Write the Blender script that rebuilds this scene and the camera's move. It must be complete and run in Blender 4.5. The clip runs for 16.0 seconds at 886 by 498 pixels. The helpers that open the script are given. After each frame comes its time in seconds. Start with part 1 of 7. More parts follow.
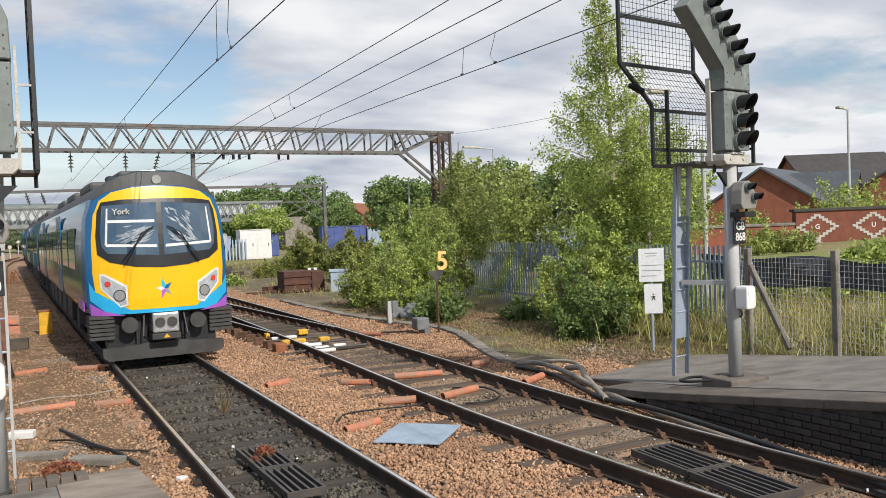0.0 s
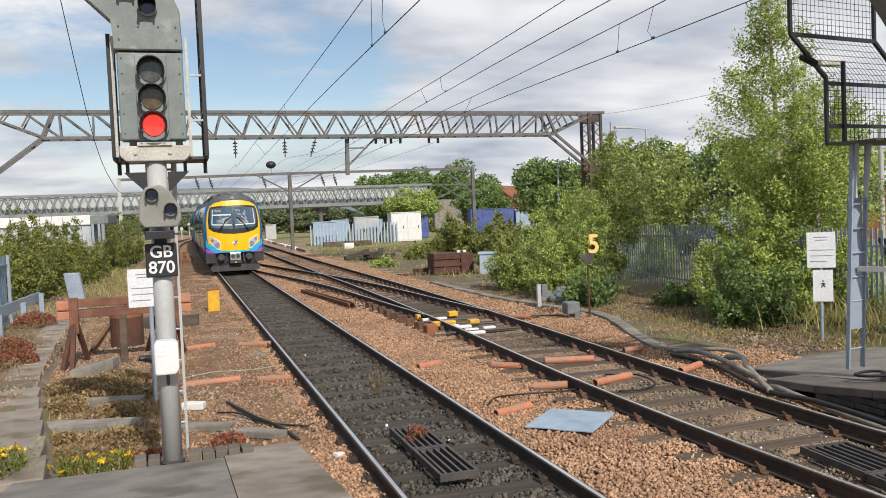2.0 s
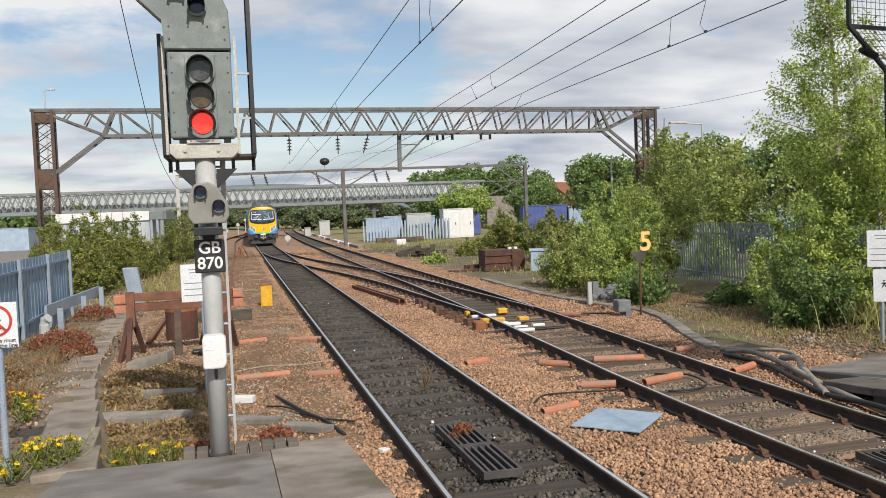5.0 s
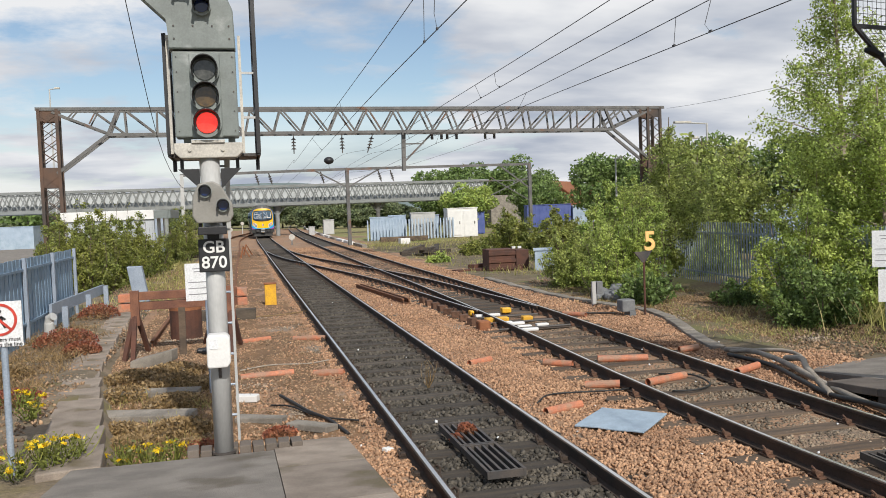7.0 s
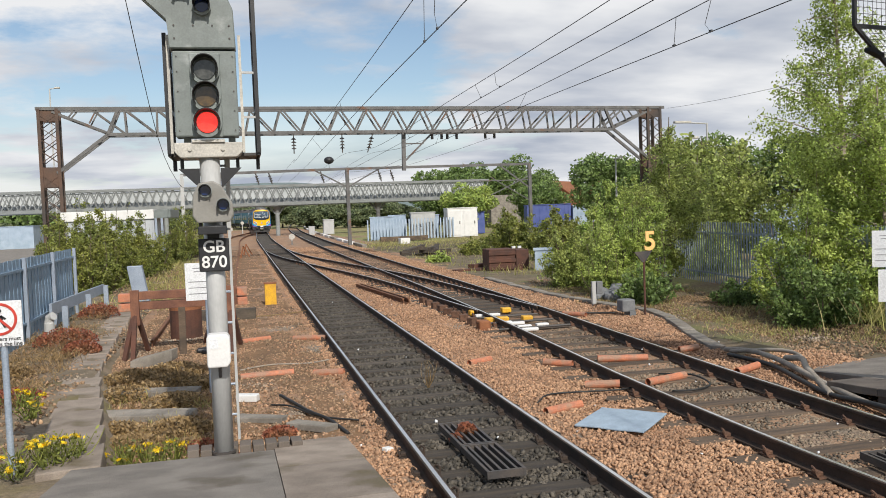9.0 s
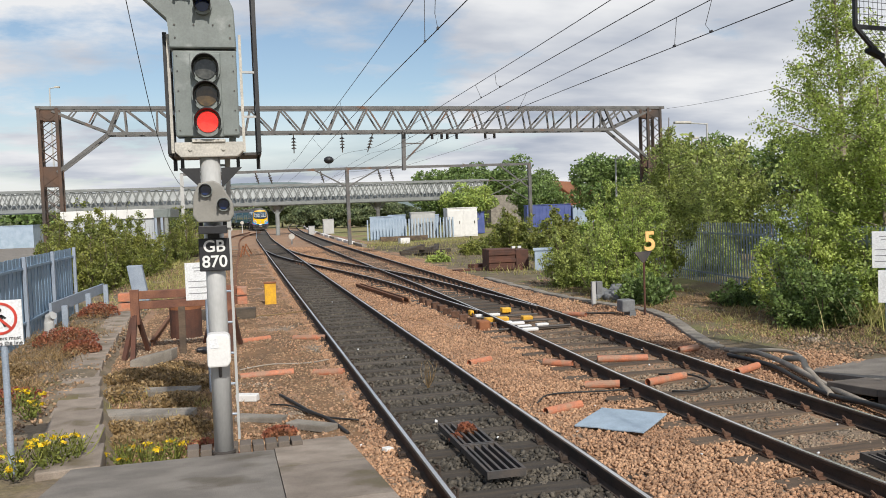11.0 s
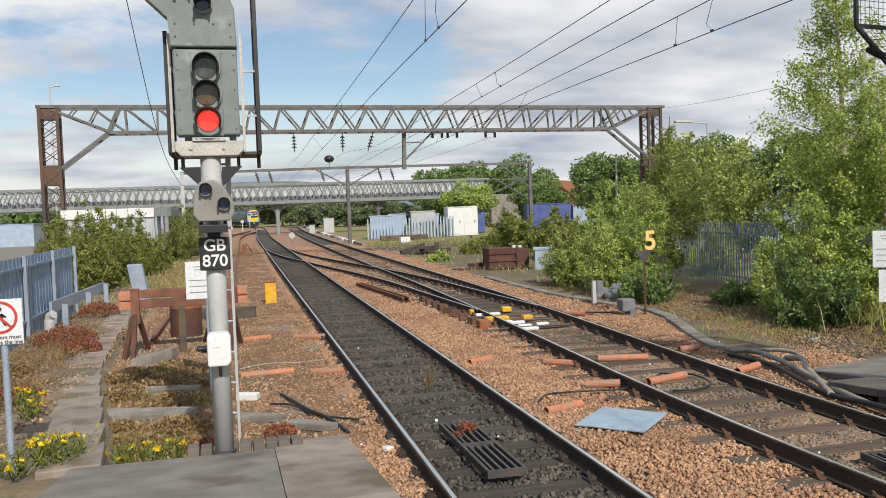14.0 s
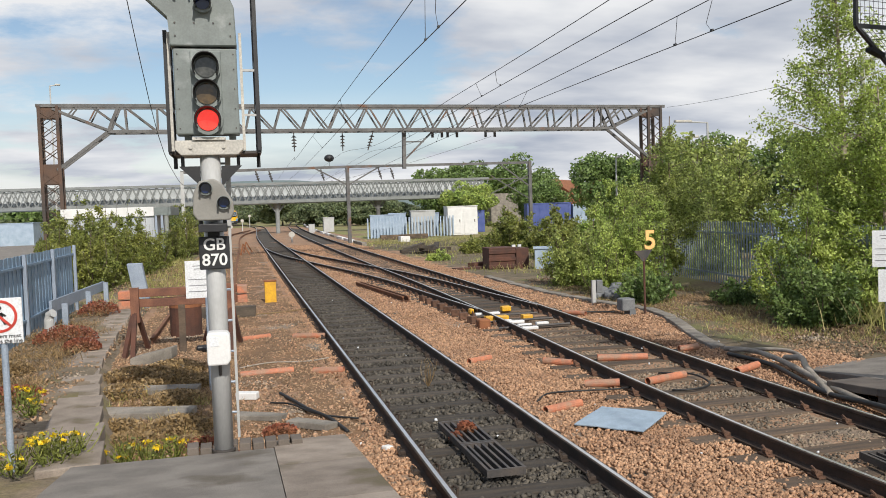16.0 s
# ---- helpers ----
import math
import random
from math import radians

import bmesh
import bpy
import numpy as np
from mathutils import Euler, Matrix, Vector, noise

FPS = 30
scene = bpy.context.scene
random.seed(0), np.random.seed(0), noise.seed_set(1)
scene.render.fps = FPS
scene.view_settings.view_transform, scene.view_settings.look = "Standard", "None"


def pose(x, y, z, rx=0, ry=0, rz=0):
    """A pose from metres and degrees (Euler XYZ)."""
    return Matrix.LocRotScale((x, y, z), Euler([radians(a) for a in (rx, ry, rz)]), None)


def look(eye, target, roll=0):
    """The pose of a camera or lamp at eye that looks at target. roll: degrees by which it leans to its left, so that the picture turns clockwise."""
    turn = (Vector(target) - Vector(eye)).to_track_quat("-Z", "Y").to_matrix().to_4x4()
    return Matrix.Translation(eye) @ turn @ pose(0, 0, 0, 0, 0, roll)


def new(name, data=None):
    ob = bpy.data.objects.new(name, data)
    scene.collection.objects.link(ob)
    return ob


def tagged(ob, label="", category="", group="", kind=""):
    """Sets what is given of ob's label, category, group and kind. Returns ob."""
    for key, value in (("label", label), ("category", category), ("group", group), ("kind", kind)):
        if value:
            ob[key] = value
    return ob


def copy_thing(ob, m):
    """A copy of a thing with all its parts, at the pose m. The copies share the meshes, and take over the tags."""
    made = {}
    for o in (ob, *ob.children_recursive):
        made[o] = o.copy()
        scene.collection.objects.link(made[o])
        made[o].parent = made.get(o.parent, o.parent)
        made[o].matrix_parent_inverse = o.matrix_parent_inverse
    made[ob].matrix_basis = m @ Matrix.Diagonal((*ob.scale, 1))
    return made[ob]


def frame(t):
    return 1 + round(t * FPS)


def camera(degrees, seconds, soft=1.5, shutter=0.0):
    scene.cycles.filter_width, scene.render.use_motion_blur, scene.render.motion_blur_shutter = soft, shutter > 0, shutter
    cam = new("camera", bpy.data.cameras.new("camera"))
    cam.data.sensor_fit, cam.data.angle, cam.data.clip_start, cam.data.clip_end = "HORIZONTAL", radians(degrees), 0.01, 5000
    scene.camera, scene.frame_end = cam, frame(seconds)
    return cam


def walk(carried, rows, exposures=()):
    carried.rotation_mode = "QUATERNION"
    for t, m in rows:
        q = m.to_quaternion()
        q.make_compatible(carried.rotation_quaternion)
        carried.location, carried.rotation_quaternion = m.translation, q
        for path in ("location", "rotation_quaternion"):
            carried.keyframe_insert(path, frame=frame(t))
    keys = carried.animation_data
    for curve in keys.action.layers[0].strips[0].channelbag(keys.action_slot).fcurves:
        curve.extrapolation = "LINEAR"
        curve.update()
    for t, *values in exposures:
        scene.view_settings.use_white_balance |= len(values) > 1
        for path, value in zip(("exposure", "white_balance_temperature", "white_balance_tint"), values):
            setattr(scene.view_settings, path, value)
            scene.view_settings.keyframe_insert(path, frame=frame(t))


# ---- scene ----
cam = camera(55.0, 16.0, soft=0.9)
# the camera is held by hand on the platform ramp and pans left after the train
walk(cam, [
    (0.0, pose(-0.075, -0.138, 2.388, 88.245, 2.269, -27.275)),
    (0.5, pose(-0.087, -0.064, 2.396, 88.197, 2.370, -20.453)),
    (1.0, pose(-0.092, -0.030, 2.395, 87.796, 2.410, -18.076)),
    (1.5, pose(-0.085, -0.016, 2.393, 87.573, 2.398, -17.430)),
    (2.0, pose(-0.079, -0.012, 2.395, 87.466, 2.384, -17.354)),
    (2.5, pose(-0.076, -0.016, 2.393, 87.424, 2.338, -17.264)),
    (3.0, pose(-0.066, -0.011, 2.391, 87.419, 2.322, -17.051)),
    (3.5, pose(-0.047, -0.014, 2.392, 87.399, 2.297, -16.586)),
    (4.0, pose(-0.021, -0.015, 2.397, 87.387, 2.289, -15.545)),
    (4.5, pose(-0.009, -0.014, 2.396, 87.376, 2.283, -14.745)),
    (5.0, pose(-0.002, -0.016, 2.398, 87.365, 2.291, -13.790)),
    (7.5, pose(-0.001, -0.016, 2.403, 87.311, 2.198, -13.511)),
    (8.0, pose(-0.001, -0.017, 2.403, 87.306, 2.184, -13.511)),
    (8.5, pose(-0.001, -0.006, 2.404, 87.307, 2.163, -13.493)),
    (9.0, pose(-0.002, -0.016, 2.402, 87.307, 2.167, -13.512)),
    (11.5, pose(-0.007, -0.012, 2.403, 87.285, 2.064, -13.525)),
    (12.0, pose(-0.003, -0.006, 2.403, 87.245, 2.077, -13.514)),
    (12.5, pose(0.000, 0.000, 2.400, 87.251, 2.064, -13.505)),
    (13.0, pose(-0.006, -0.003, 2.403, 87.244, 2.036, -13.508)),
    (13.5, pose(-0.008, -0.005, 2.403, 87.248, 2.045, -13.508)),
    (14.0, pose(-0.008, -0.007, 2.405, 87.234, 2.028, -13.507)),
    (14.5, pose(-0.008, -0.005, 2.406, 87.220, 1.995, -13.510)),
    (15.0, pose(-0.008, -0.011, 2.405, 87.215, 1.985, -13.511)),
    (15.5, pose(-0.005, -0.008, 2.403, 87.208, 1.988, -13.507)),
    (16.0, pose(-0.006, -0.013, 2.405, 87.190, 1.977, -13.510)),
], exposures=((0.0, 0.0), (2.0, -0.04), (4.0, -0.08), (16.0, -0.08)))

# ---- world, sun ----
SUN = Vector((0.09, -0.79, 0.60)).normalized()
world = bpy.data.worlds.new("sky")
scene.world = world
world.use_nodes = True


def link(nt, a, b):
    nt.links.new(a, b)


def build_sky():
    nt = world.node_tree
    nt.nodes.clear()
    N = nt.nodes.new
    out, bg = N("ShaderNodeOutputWorld"), N("ShaderNodeBackground")
    sky = N("ShaderNodeTexSky")
    sky.sky_type, sky.sun_disc = "NISHITA", False
    sky.sun_elevation = math.asin(SUN.z)
    sky.sun_rotation = math.atan2(SUN.x, SUN.y)
    sky.air_density, sky.dust_density = 1.0, 0.6
    tc, sep, comb = N("ShaderNodeTexCoord"), N("ShaderNodeSeparateXYZ"), N("ShaderNodeCombineXYZ")
    link(nt, tc.outputs["Generated"], sep.inputs[0])

    def math_node(op, a, b):
        m = N("ShaderNodeMath")
        m.operation = op
        for i, v in enumerate((a, b)):
            if isinstance(v, float):
                m.inputs[i].default_value = v
            else:
                link(nt, v, m.inputs[i])
        return m.outputs[0]

    zz = math_node("ADD", math_node("MAXIMUM", sep.outputs[2], 0.0), 0.16)
    link(nt, math_node("DIVIDE", sep.outputs[0], zz), comb.inputs[0])
    link(nt, math_node("DIVIDE", sep.outputs[1], zz), comb.inputs[1])
    n1 = N("ShaderNodeTexNoise")
    n1.inputs["Scale"].default_value, n1.inputs["Detail"].default_value, n1.inputs["Roughness"].default_value = 0.62, 9.0, 0.60
    mp = N("ShaderNodeMapping")
    mp.inputs["Location"].default_value = (3.55, 2.1, 0.0)
    mp.inputs["Scale"].default_value = (1.0, 1.0, 1.0)
    link(nt, comb.outputs[0], mp.inputs[0])
    link(nt, mp.outputs[0], n1.inputs["Vector"])
    ramp = N("ShaderNodeValToRGB")
    ramp.color_ramp.elements[0].position, ramp.color_ramp.elements[1].position = 0.41, 0.50
    cover = N("ShaderNodeMapRange")
    cover.inputs[1].default_value, cover.inputs[2].default_value = -0.25, 0.40
    cover.inputs[3].default_value, cover.inputs[4].default_value = -0.075, 0.06
    link(nt, sep.outputs[0], cover.inputs[0])
    link(nt, math_node("ADD", n1.outputs["Fac"], cover.outputs[0]), ramp.inputs[0])
    n2 = N("ShaderNodeTexNoise")
    n2.inputs["Scale"].default_value, n2.inputs["Detail"].default_value = 1.5, 5.0
    mp2 = N("ShaderNodeMapping")
    mp2.inputs["Location"].default_value = (9.4, 4.2, 2.0)
    mp2.inputs["Scale"].default_value = (0.7, 0.95, 1.0)
    link(nt, comb.outputs[0], mp2.inputs[0])
    link(nt, mp2.outputs[0], n2.inputs["Vector"])
    r2 = N("ShaderNodeValToRGB")
    r2.color_ramp.elements[0].position, r2.color_ramp.elements[1].position = 0.36, 0.60
    r2.color_ramp.elements[0].color = (4.7, 5.2, 6.2, 1)
    r2.color_ramp.elements[1].color = (9.3, 9.4, 9.6, 1)
    link(nt, n2.outputs["Fac"], r2.inputs[0])
    mix = N("ShaderNodeMix")
    mix.data_type = "RGBA"
    haze = N("ShaderNodeMapRange")
    haze.inputs[1].default_value, haze.inputs[2].default_value = 0.02, 0.14
    haze.inputs[3].default_value, haze.inputs[4].default_value = 0.9, 0.0
    link(nt, sep.outputs[2], haze.inputs[0])
    link(nt, math_node("MAXIMUM", ramp.outputs[0], haze.outputs[0]), mix.inputs[0])
    gain = N("ShaderNodeVectorMath")
    gain.operation = "SCALE"
    gain.inputs["Scale"].default_value = 1.15
    link(nt, sky.outputs[0], gain.inputs[0])
    link(nt, gain.outputs[0], mix.inputs[6])
    link(nt, r2.outputs[0], mix.inputs[7])
    link(nt, mix.outputs[2], bg.inputs[0])
    bg.inputs[1].default_value = 0.096
    link(nt, bg.outputs[0], out.inputs[0])


build_sky()
sun = new("sun", bpy.data.lights.new("sun", "SUN"))
sun.data.energy, sun.data.angle, sun.data.color = 4.1, radians(0.6), (1.0, 0.95, 0.87)
sun.matrix_world = look(SUN * 50, (0, 0, 0))


# ---- materials ----
def mat(name, a, b=None, scale=6.0, rough=0.75, metal=0.0, bump=0.25, fine=60.0, island=0.0, rand=0.0, streak=(1, 1, 1), rust=None, rust_at=0.6, emit=0.0, grain=0.2, dist=0.01):
    """Two colours mixed by coarse noise, fine grain in colour and relief, and if wanted a rust colour in blotches."""
    m = bpy.data.materials.new(name)
    m.use_nodes = True
    nt = m.node_tree
    N = nt.nodes.new
    bs = nt.nodes["Principled BSDF"]
    tc, mp = N("ShaderNodeTexCoord"), N("ShaderNodeMapping")
    mp.inputs["Scale"].default_value = streak
    link(nt, tc.outputs["Object"], mp.inputs[0])
    n1, n2 = N("ShaderNodeTexNoise"), N("ShaderNodeTexNoise")
    n1.inputs["Scale"].default_value, n1.inputs["Detail"].default_value = scale, 5
    n2.inputs["Scale"].default_value, n2.inputs["Detail"].default_value = fine, 3
    for n in (n1, n2):
        link(nt, mp.outputs[0], n.inputs["Vector"])
    b = b or tuple(c * 0.7 for c in a)
    mix = N("ShaderNodeMix")
    mix.data_type = "RGBA"
    ramp = N("ShaderNodeValToRGB")
    ramp.color_ramp.elements[0].position, ramp.color_ramp.elements[1].position = 0.36, 0.64
    link(nt, n1.outputs["Fac"], ramp.inputs[0])
    link(nt, ramp.outputs[0], mix.inputs[0])
    mix.inputs[6].default_value, mix.inputs[7].default_value = (*a, 1), (*b, 1)
    col = mix.outputs[2]
    if rust:
        n3 = N("ShaderNodeTexNoise")
        n3.inputs["Scale"].default_value, n3.inputs["Detail"].default_value = scale * 0.6, 8
        link(nt, tc.outputs["Object"], n3.inputs["Vector"])
        r3 = N("ShaderNodeValToRGB")
        r3.color_ramp.elements[0].position, r3.color_ramp.elements[1].position = rust_at - 0.06, rust_at + 0.06
        link(nt, n3.outputs["Fac"], r3.inputs[0])
        m3 = N("ShaderNodeMix")
        m3.data_type = "RGBA"
        link(nt, r3.outputs[0], m3.inputs[0])
        link(nt, col, m3.inputs[6])
        m3.inputs[7].default_value = (*rust, 1)
        col = m3.outputs[2]
    # grain, and a step of brightness from piece to piece
    hsv = N("ShaderNodeHueSaturation")
    link(nt, col, hsv.inputs["Color"])
    val = N("ShaderNodeMapRange")
    val.inputs[1].default_value, val.inputs[2].default_value = 0.25, 0.75
    val.inputs[3].default_value, val.inputs[4].default_value = 1 - grain, 1 + grain
    link(nt, n2.outputs["Fac"], val.inputs[0])
    v = val.outputs[0]
    for amount, node, sock in ((island, "ShaderNodeNewGeometry", "Random Per Island"), (rand, "ShaderNodeObjectInfo", "Random")):
        if amount:
            src, r = N(node), N("ShaderNodeMapRange")
            r.inputs[3].default_value, r.inputs[4].default_value = 1 - amount, 1 + amount
            link(nt, src.outputs[sock], r.inputs[0])
            mul = N("ShaderNodeMath")
            mul.operation = "MULTIPLY"
            link(nt, v, mul.inputs[0])
            link(nt, r.outputs[0], mul.inputs[1])
            v = mul.outputs[0]
    link(nt, v, hsv.inputs["Value"])
    link(nt, hsv.outputs[0], bs.inputs["Base Color"])
    bs.inputs["Roughness"].default_value, bs.inputs["Metallic"].default_value = rough, metal
    if bump:
        bp = N("ShaderNodeBump")
        bp.inputs["Strength"].default_value, bp.inputs["Distance"].default_value = bump, dist
        link(nt, n2.outputs["Fac"], bp.inputs["Height"])
        link(nt, bp.outputs[0], bs.inputs["Normal"])
    if emit:
        bs.inputs["Emission Color"].default_value, bs.inputs["Emission Strength"].default_value = (*a, 1), emit
    return m


def leaf_mat(name, a, b, yellow=None):
    m = mat(name, a, b, scale=0.9, rough=0.5, bump=0, island=0.6, fine=8)
    bs = m.node_tree.nodes["Principled BSDF"]
    nt = m.node_tree
    tr, ad = nt.nodes.new("ShaderNodeBsdfTranslucent"), nt.nodes.new("ShaderNodeMixShader")
    src = bs.inputs["Base Color"].links[0].from_socket
    link(nt, src, tr.inputs[0])
    ad.inputs[0].default_value = 0.42
    link(nt, bs.outputs[0], ad.inputs[1])
    link(nt, tr.outputs[0], ad.inputs[2])
    link(nt, ad.outputs[0], nt.nodes["Material Output"].inputs[0])
    return m


M = {}


def build_materials():
    M["ballast"] = mat("ballast", (0.37, 0.225, 0.135), (0.27, 0.16, 0.095), scale=1.2, fine=30, bump=0.9, rough=0.95, dist=0.03, rust=(0.22, 0.19, 0.15), rust_at=0.62)
    M["stone"] = mat("ballast stone", (0.47, 0.285, 0.17), (0.345, 0.20, 0.118), scale=0.9, rough=0.9, bump=0.3, island=0.38, rust=(0.27, 0.20, 0.145), rust_at=0.68)
    M["rubble"] = mat("mixed rubble", (0.34, 0.22, 0.13), (0.22, 0.15, 0.095), scale=1.2, rough=0.9, bump=0.3, island=0.55, rust=(0.34, 0.29, 0.23), rust_at=0.64)
    M["stone_mid"] = mat("greasy ballast stone", (0.26, 0.20, 0.14), (0.15, 0.118, 0.085), scale=1.6, rough=0.85, bump=0.3, island=0.5)
    M["ballast_dark"] = mat("oily ballast", (0.055, 0.047, 0.038), (0.085, 0.068, 0.05), scale=2.5, fine=30, bump=0.9, rough=0.9, dist=0.03)
    M["stone_dark"] = mat("oily stone", (0.105, 0.09, 0.07), (0.06, 0.053, 0.043), scale=1.5, rough=0.85, bump=0.3, island=0.55)
    M["grass"] = mat("grassy ground", (0.21, 0.23, 0.07), (0.27, 0.225, 0.10), scale=0.35, fine=9, bump=1.0, rough=0.95, dist=0.08, rust=(0.22, 0.15, 0.095), rust_at=0.58)
    M["dirt"] = mat("dirt and grit", (0.25, 0.19, 0.13), (0.15, 0.12, 0.08), scale=1.4, fine=22, bump=0.9, rough=0.95, dist=0.03, rust=(0.17, 0.14, 0.06), rust_at=0.58)
    M["litter"] = mat("leaf litter and earth", (0.20, 0.15, 0.095), (0.11, 0.09, 0.055), scale=1.8, fine=26, bump=0.9, rough=0.95, dist=0.03, rust=(0.15, 0.15, 0.055), rust_at=0.6)
    M["asphalt"] = mat("asphalt", (0.25, 0.225, 0.195), (0.175, 0.155, 0.135), scale=2.6, fine=110, bump=0.6, rough=0.95, rust=(0.13, 0.11, 0.085), rust_at=0.66)
    M["flag"] = mat("concrete flagstone", (0.32, 0.265, 0.215), (0.215, 0.175, 0.14), scale=3, fine=90, bump=0.5, rust=(0.15, 0.12, 0.07), rust_at=0.62, rough=0.9, rand=0.12)
    M["soil"] = mat("trodden brown soil", (0.23, 0.13, 0.065), (0.15, 0.09, 0.048), scale=1.6, fine=45, bump=0.8, rough=0.95, dist=0.02)
    M["brick_dark"] = mat("sooty brick", (0.035, 0.032, 0.03), (0.06, 0.052, 0.045), scale=5, fine=70, bump=0.5, rough=0.8, rand=0.25)
    M["brick_red"] = mat("red brick", (0.26, 0.085, 0.05), (0.19, 0.06, 0.04), scale=3, fine=40, bump=0.4, rough=0.85, rand=0.2)
    M["mortar"] = mat("mortar", (0.12, 0.10, 0.09), scale=4, rough=0.95)
    M["white_paint"] = mat("white paint", (0.76, 0.75, 0.73), (0.69, 0.68, 0.66), scale=3, rough=0.5, bump=0.04, grain=0.06)
    M["sign_white"] = mat("white sign face", (0.74, 0.75, 0.76), (0.66, 0.67, 0.68), scale=4, rough=0.35, bump=0)
    M["coping"] = mat("dark weathered coping", (0.17, 0.14, 0.115), (0.11, 0.092, 0.078), scale=3, fine=90, bump=0.3, rough=0.9, rand=0.15)
    # pale tone that paints the windscreen's reflections along with the curtain
    M["pane_streak"] = mat("painted reflections and curtain", (0.40, 0.44, 0.48), (0.18, 0.22, 0.26), scale=9, rough=0.6, bump=0)
    M["ink"] = mat("black lettering", (0.03, 0.03, 0.032), rough=0.5, bump=0)
    M["ink_grey"] = mat("grey print", (0.3, 0.3, 0.31), rough=0.5, bump=0)
    M["red_ring"] = mat("red print", (0.62, 0.06, 0.04), rough=0.45, bump=0)
    M["rail_side"] = mat("rusty rail side", (0.075, 0.048, 0.033), (0.045, 0.032, 0.024), scale=4, rough=0.85, bump=0.4)
    M["rail_rust"] = mat("rusted rail", (0.22, 0.10, 0.05), (0.14, 0.065, 0.035), scale=4, rough=0.9, bump=0.4)
    M["rail_top"] = mat("polished rail head", (0.88, 0.87, 0.85), (0.72, 0.70, 0.67), scale=3, rough=0.36, metal=1.0, bump=0.05, streak=(4, 0.2, 1))
    M["timber_dark"] = mat("tarred timber", (0.05, 0.042, 0.035), (0.095, 0.075, 0.055), scale=5, rough=0.9, bump=0.6, streak=(0.3, 3, 1), rand=0.3)
    M["timber_brown"] = mat("brown timber", (0.13, 0.09, 0.06), (0.075, 0.055, 0.04), scale=5, rough=0.9, bump=0.6, streak=(0.3, 3, 1), rand=0.3)
    M["clip"] = mat("rusty rail chair", (0.15, 0.078, 0.048), (0.09, 0.048, 0.03), scale=12, rough=0.9, bump=0.5, rand=0.2)
    M["grey_steel"] = mat("grey painted steel", (0.19, 0.215, 0.205), (0.16, 0.18, 0.172), scale=7, rough=0.5, bump=0.08, grain=0.1, rust=(0.29, 0.31, 0.30), rust_at=0.68)
    M["warm_grey"] = mat("warm grey cast housing", (0.25, 0.24, 0.215), (0.21, 0.20, 0.18), scale=5, rough=0.5, bump=0.05, grain=0.07)
    M["cabin_white"] = mat("dulled white cladding", (0.47, 0.49, 0.51), (0.38, 0.40, 0.42), scale=1.5, rough=0.6, bump=0.1, streak=(1, 1, 0.3))
    M["light_steel"] = mat("light grey painted steel", (0.47, 0.47, 0.46), (0.42, 0.42, 0.41), scale=5, rough=0.45, bump=0.06, streak=(1, 1, 0.3), grain=0.07)
    M["cream_steel"] = mat("weathered cream steel", (0.55, 0.52, 0.46), (0.42, 0.40, 0.36), scale=6, rough=0.6, bump=0.15)
    M["dark_steel"] = mat("dark weathered steel", (0.05, 0.048, 0.048), (0.085, 0.07, 0.06), scale=6, rough=0.6, bump=0.25)
    M["black"] = mat("matt black steel", (0.012, 0.012, 0.014), (0.02, 0.02, 0.022), rough=0.5, bump=0.1)
    M["gantry"] = mat("weathered gantry steel", (0.10, 0.097, 0.095), (0.15, 0.145, 0.14), scale=1.6, rough=0.7, bump=0.2, rust=(0.16, 0.075, 0.04), rust_at=0.66)
    M["gantry_rust"] = mat("rusty gantry post", (0.065, 0.055, 0.05), (0.12, 0.07, 0.048), scale=0.8, rough=0.85, bump=0.3)
    M["bridge"] = mat("pale grey girder paint", (0.29, 0.305, 0.30), (0.22, 0.23, 0.225), scale=0.8, rough=0.75, bump=0.15)
    M["bridge_dark"] = mat("grey lattice paint", (0.24, 0.25, 0.245), (0.18, 0.19, 0.185), scale=0.8, rough=0.75, bump=0.1)
    M["bridge_white"] = mat("pale bridge panel", (0.52, 0.54, 0.54), (0.43, 0.45, 0.45), scale=0.7, rough=0.7, bump=0.1)
    M["galv"] = mat("blue grey galvanised steel", (0.33, 0.38, 0.45), (0.27, 0.32, 0.39), scale=3, rough=0.5, metal=0.2, bump=0.1, rand=0.08)
    M["fence_blue"] = mat("blue grey fence paint", (0.23, 0.33, 0.44), (0.19, 0.28, 0.38), scale=3, rough=0.5, metal=0.1, bump=0.08, rand=0.08)
    M["plate_blue"] = mat("pale blue plastic sheet", (0.34, 0.43, 0.52), (0.27, 0.35, 0.43), scale=5, rough=0.5, bump=0.15)
    M["grey_box"] = mat("grey cast box", (0.20, 0.205, 0.21), (0.14, 0.145, 0.15), scale=6, rough=0.7, bump=0.2)
    M["rust_brown"] = mat("rusty sheet steel", (0.12, 0.05, 0.032), (0.07, 0.035, 0.026), scale=3, rough=0.85, bump=0.35)
    M["rust_orange"] = mat("orange rusted steel", (0.30, 0.12, 0.05), (0.2, 0.075, 0.035), scale=4, rough=0.85, bump=0.3)
    M["orange_pipe"] = mat("orange plastic duct", (0.55, 0.20, 0.10), (0.42, 0.17, 0.1), scale=8, rough=0.6, bump=0.1, rust=(0.35, 0.2, 0.13), rust_at=0.56)
    M["yellow"] = mat("yellow paint", (0.75, 0.42, 0.02), (0.62, 0.32, 0.03), scale=6, rough=0.55, bump=0.1)
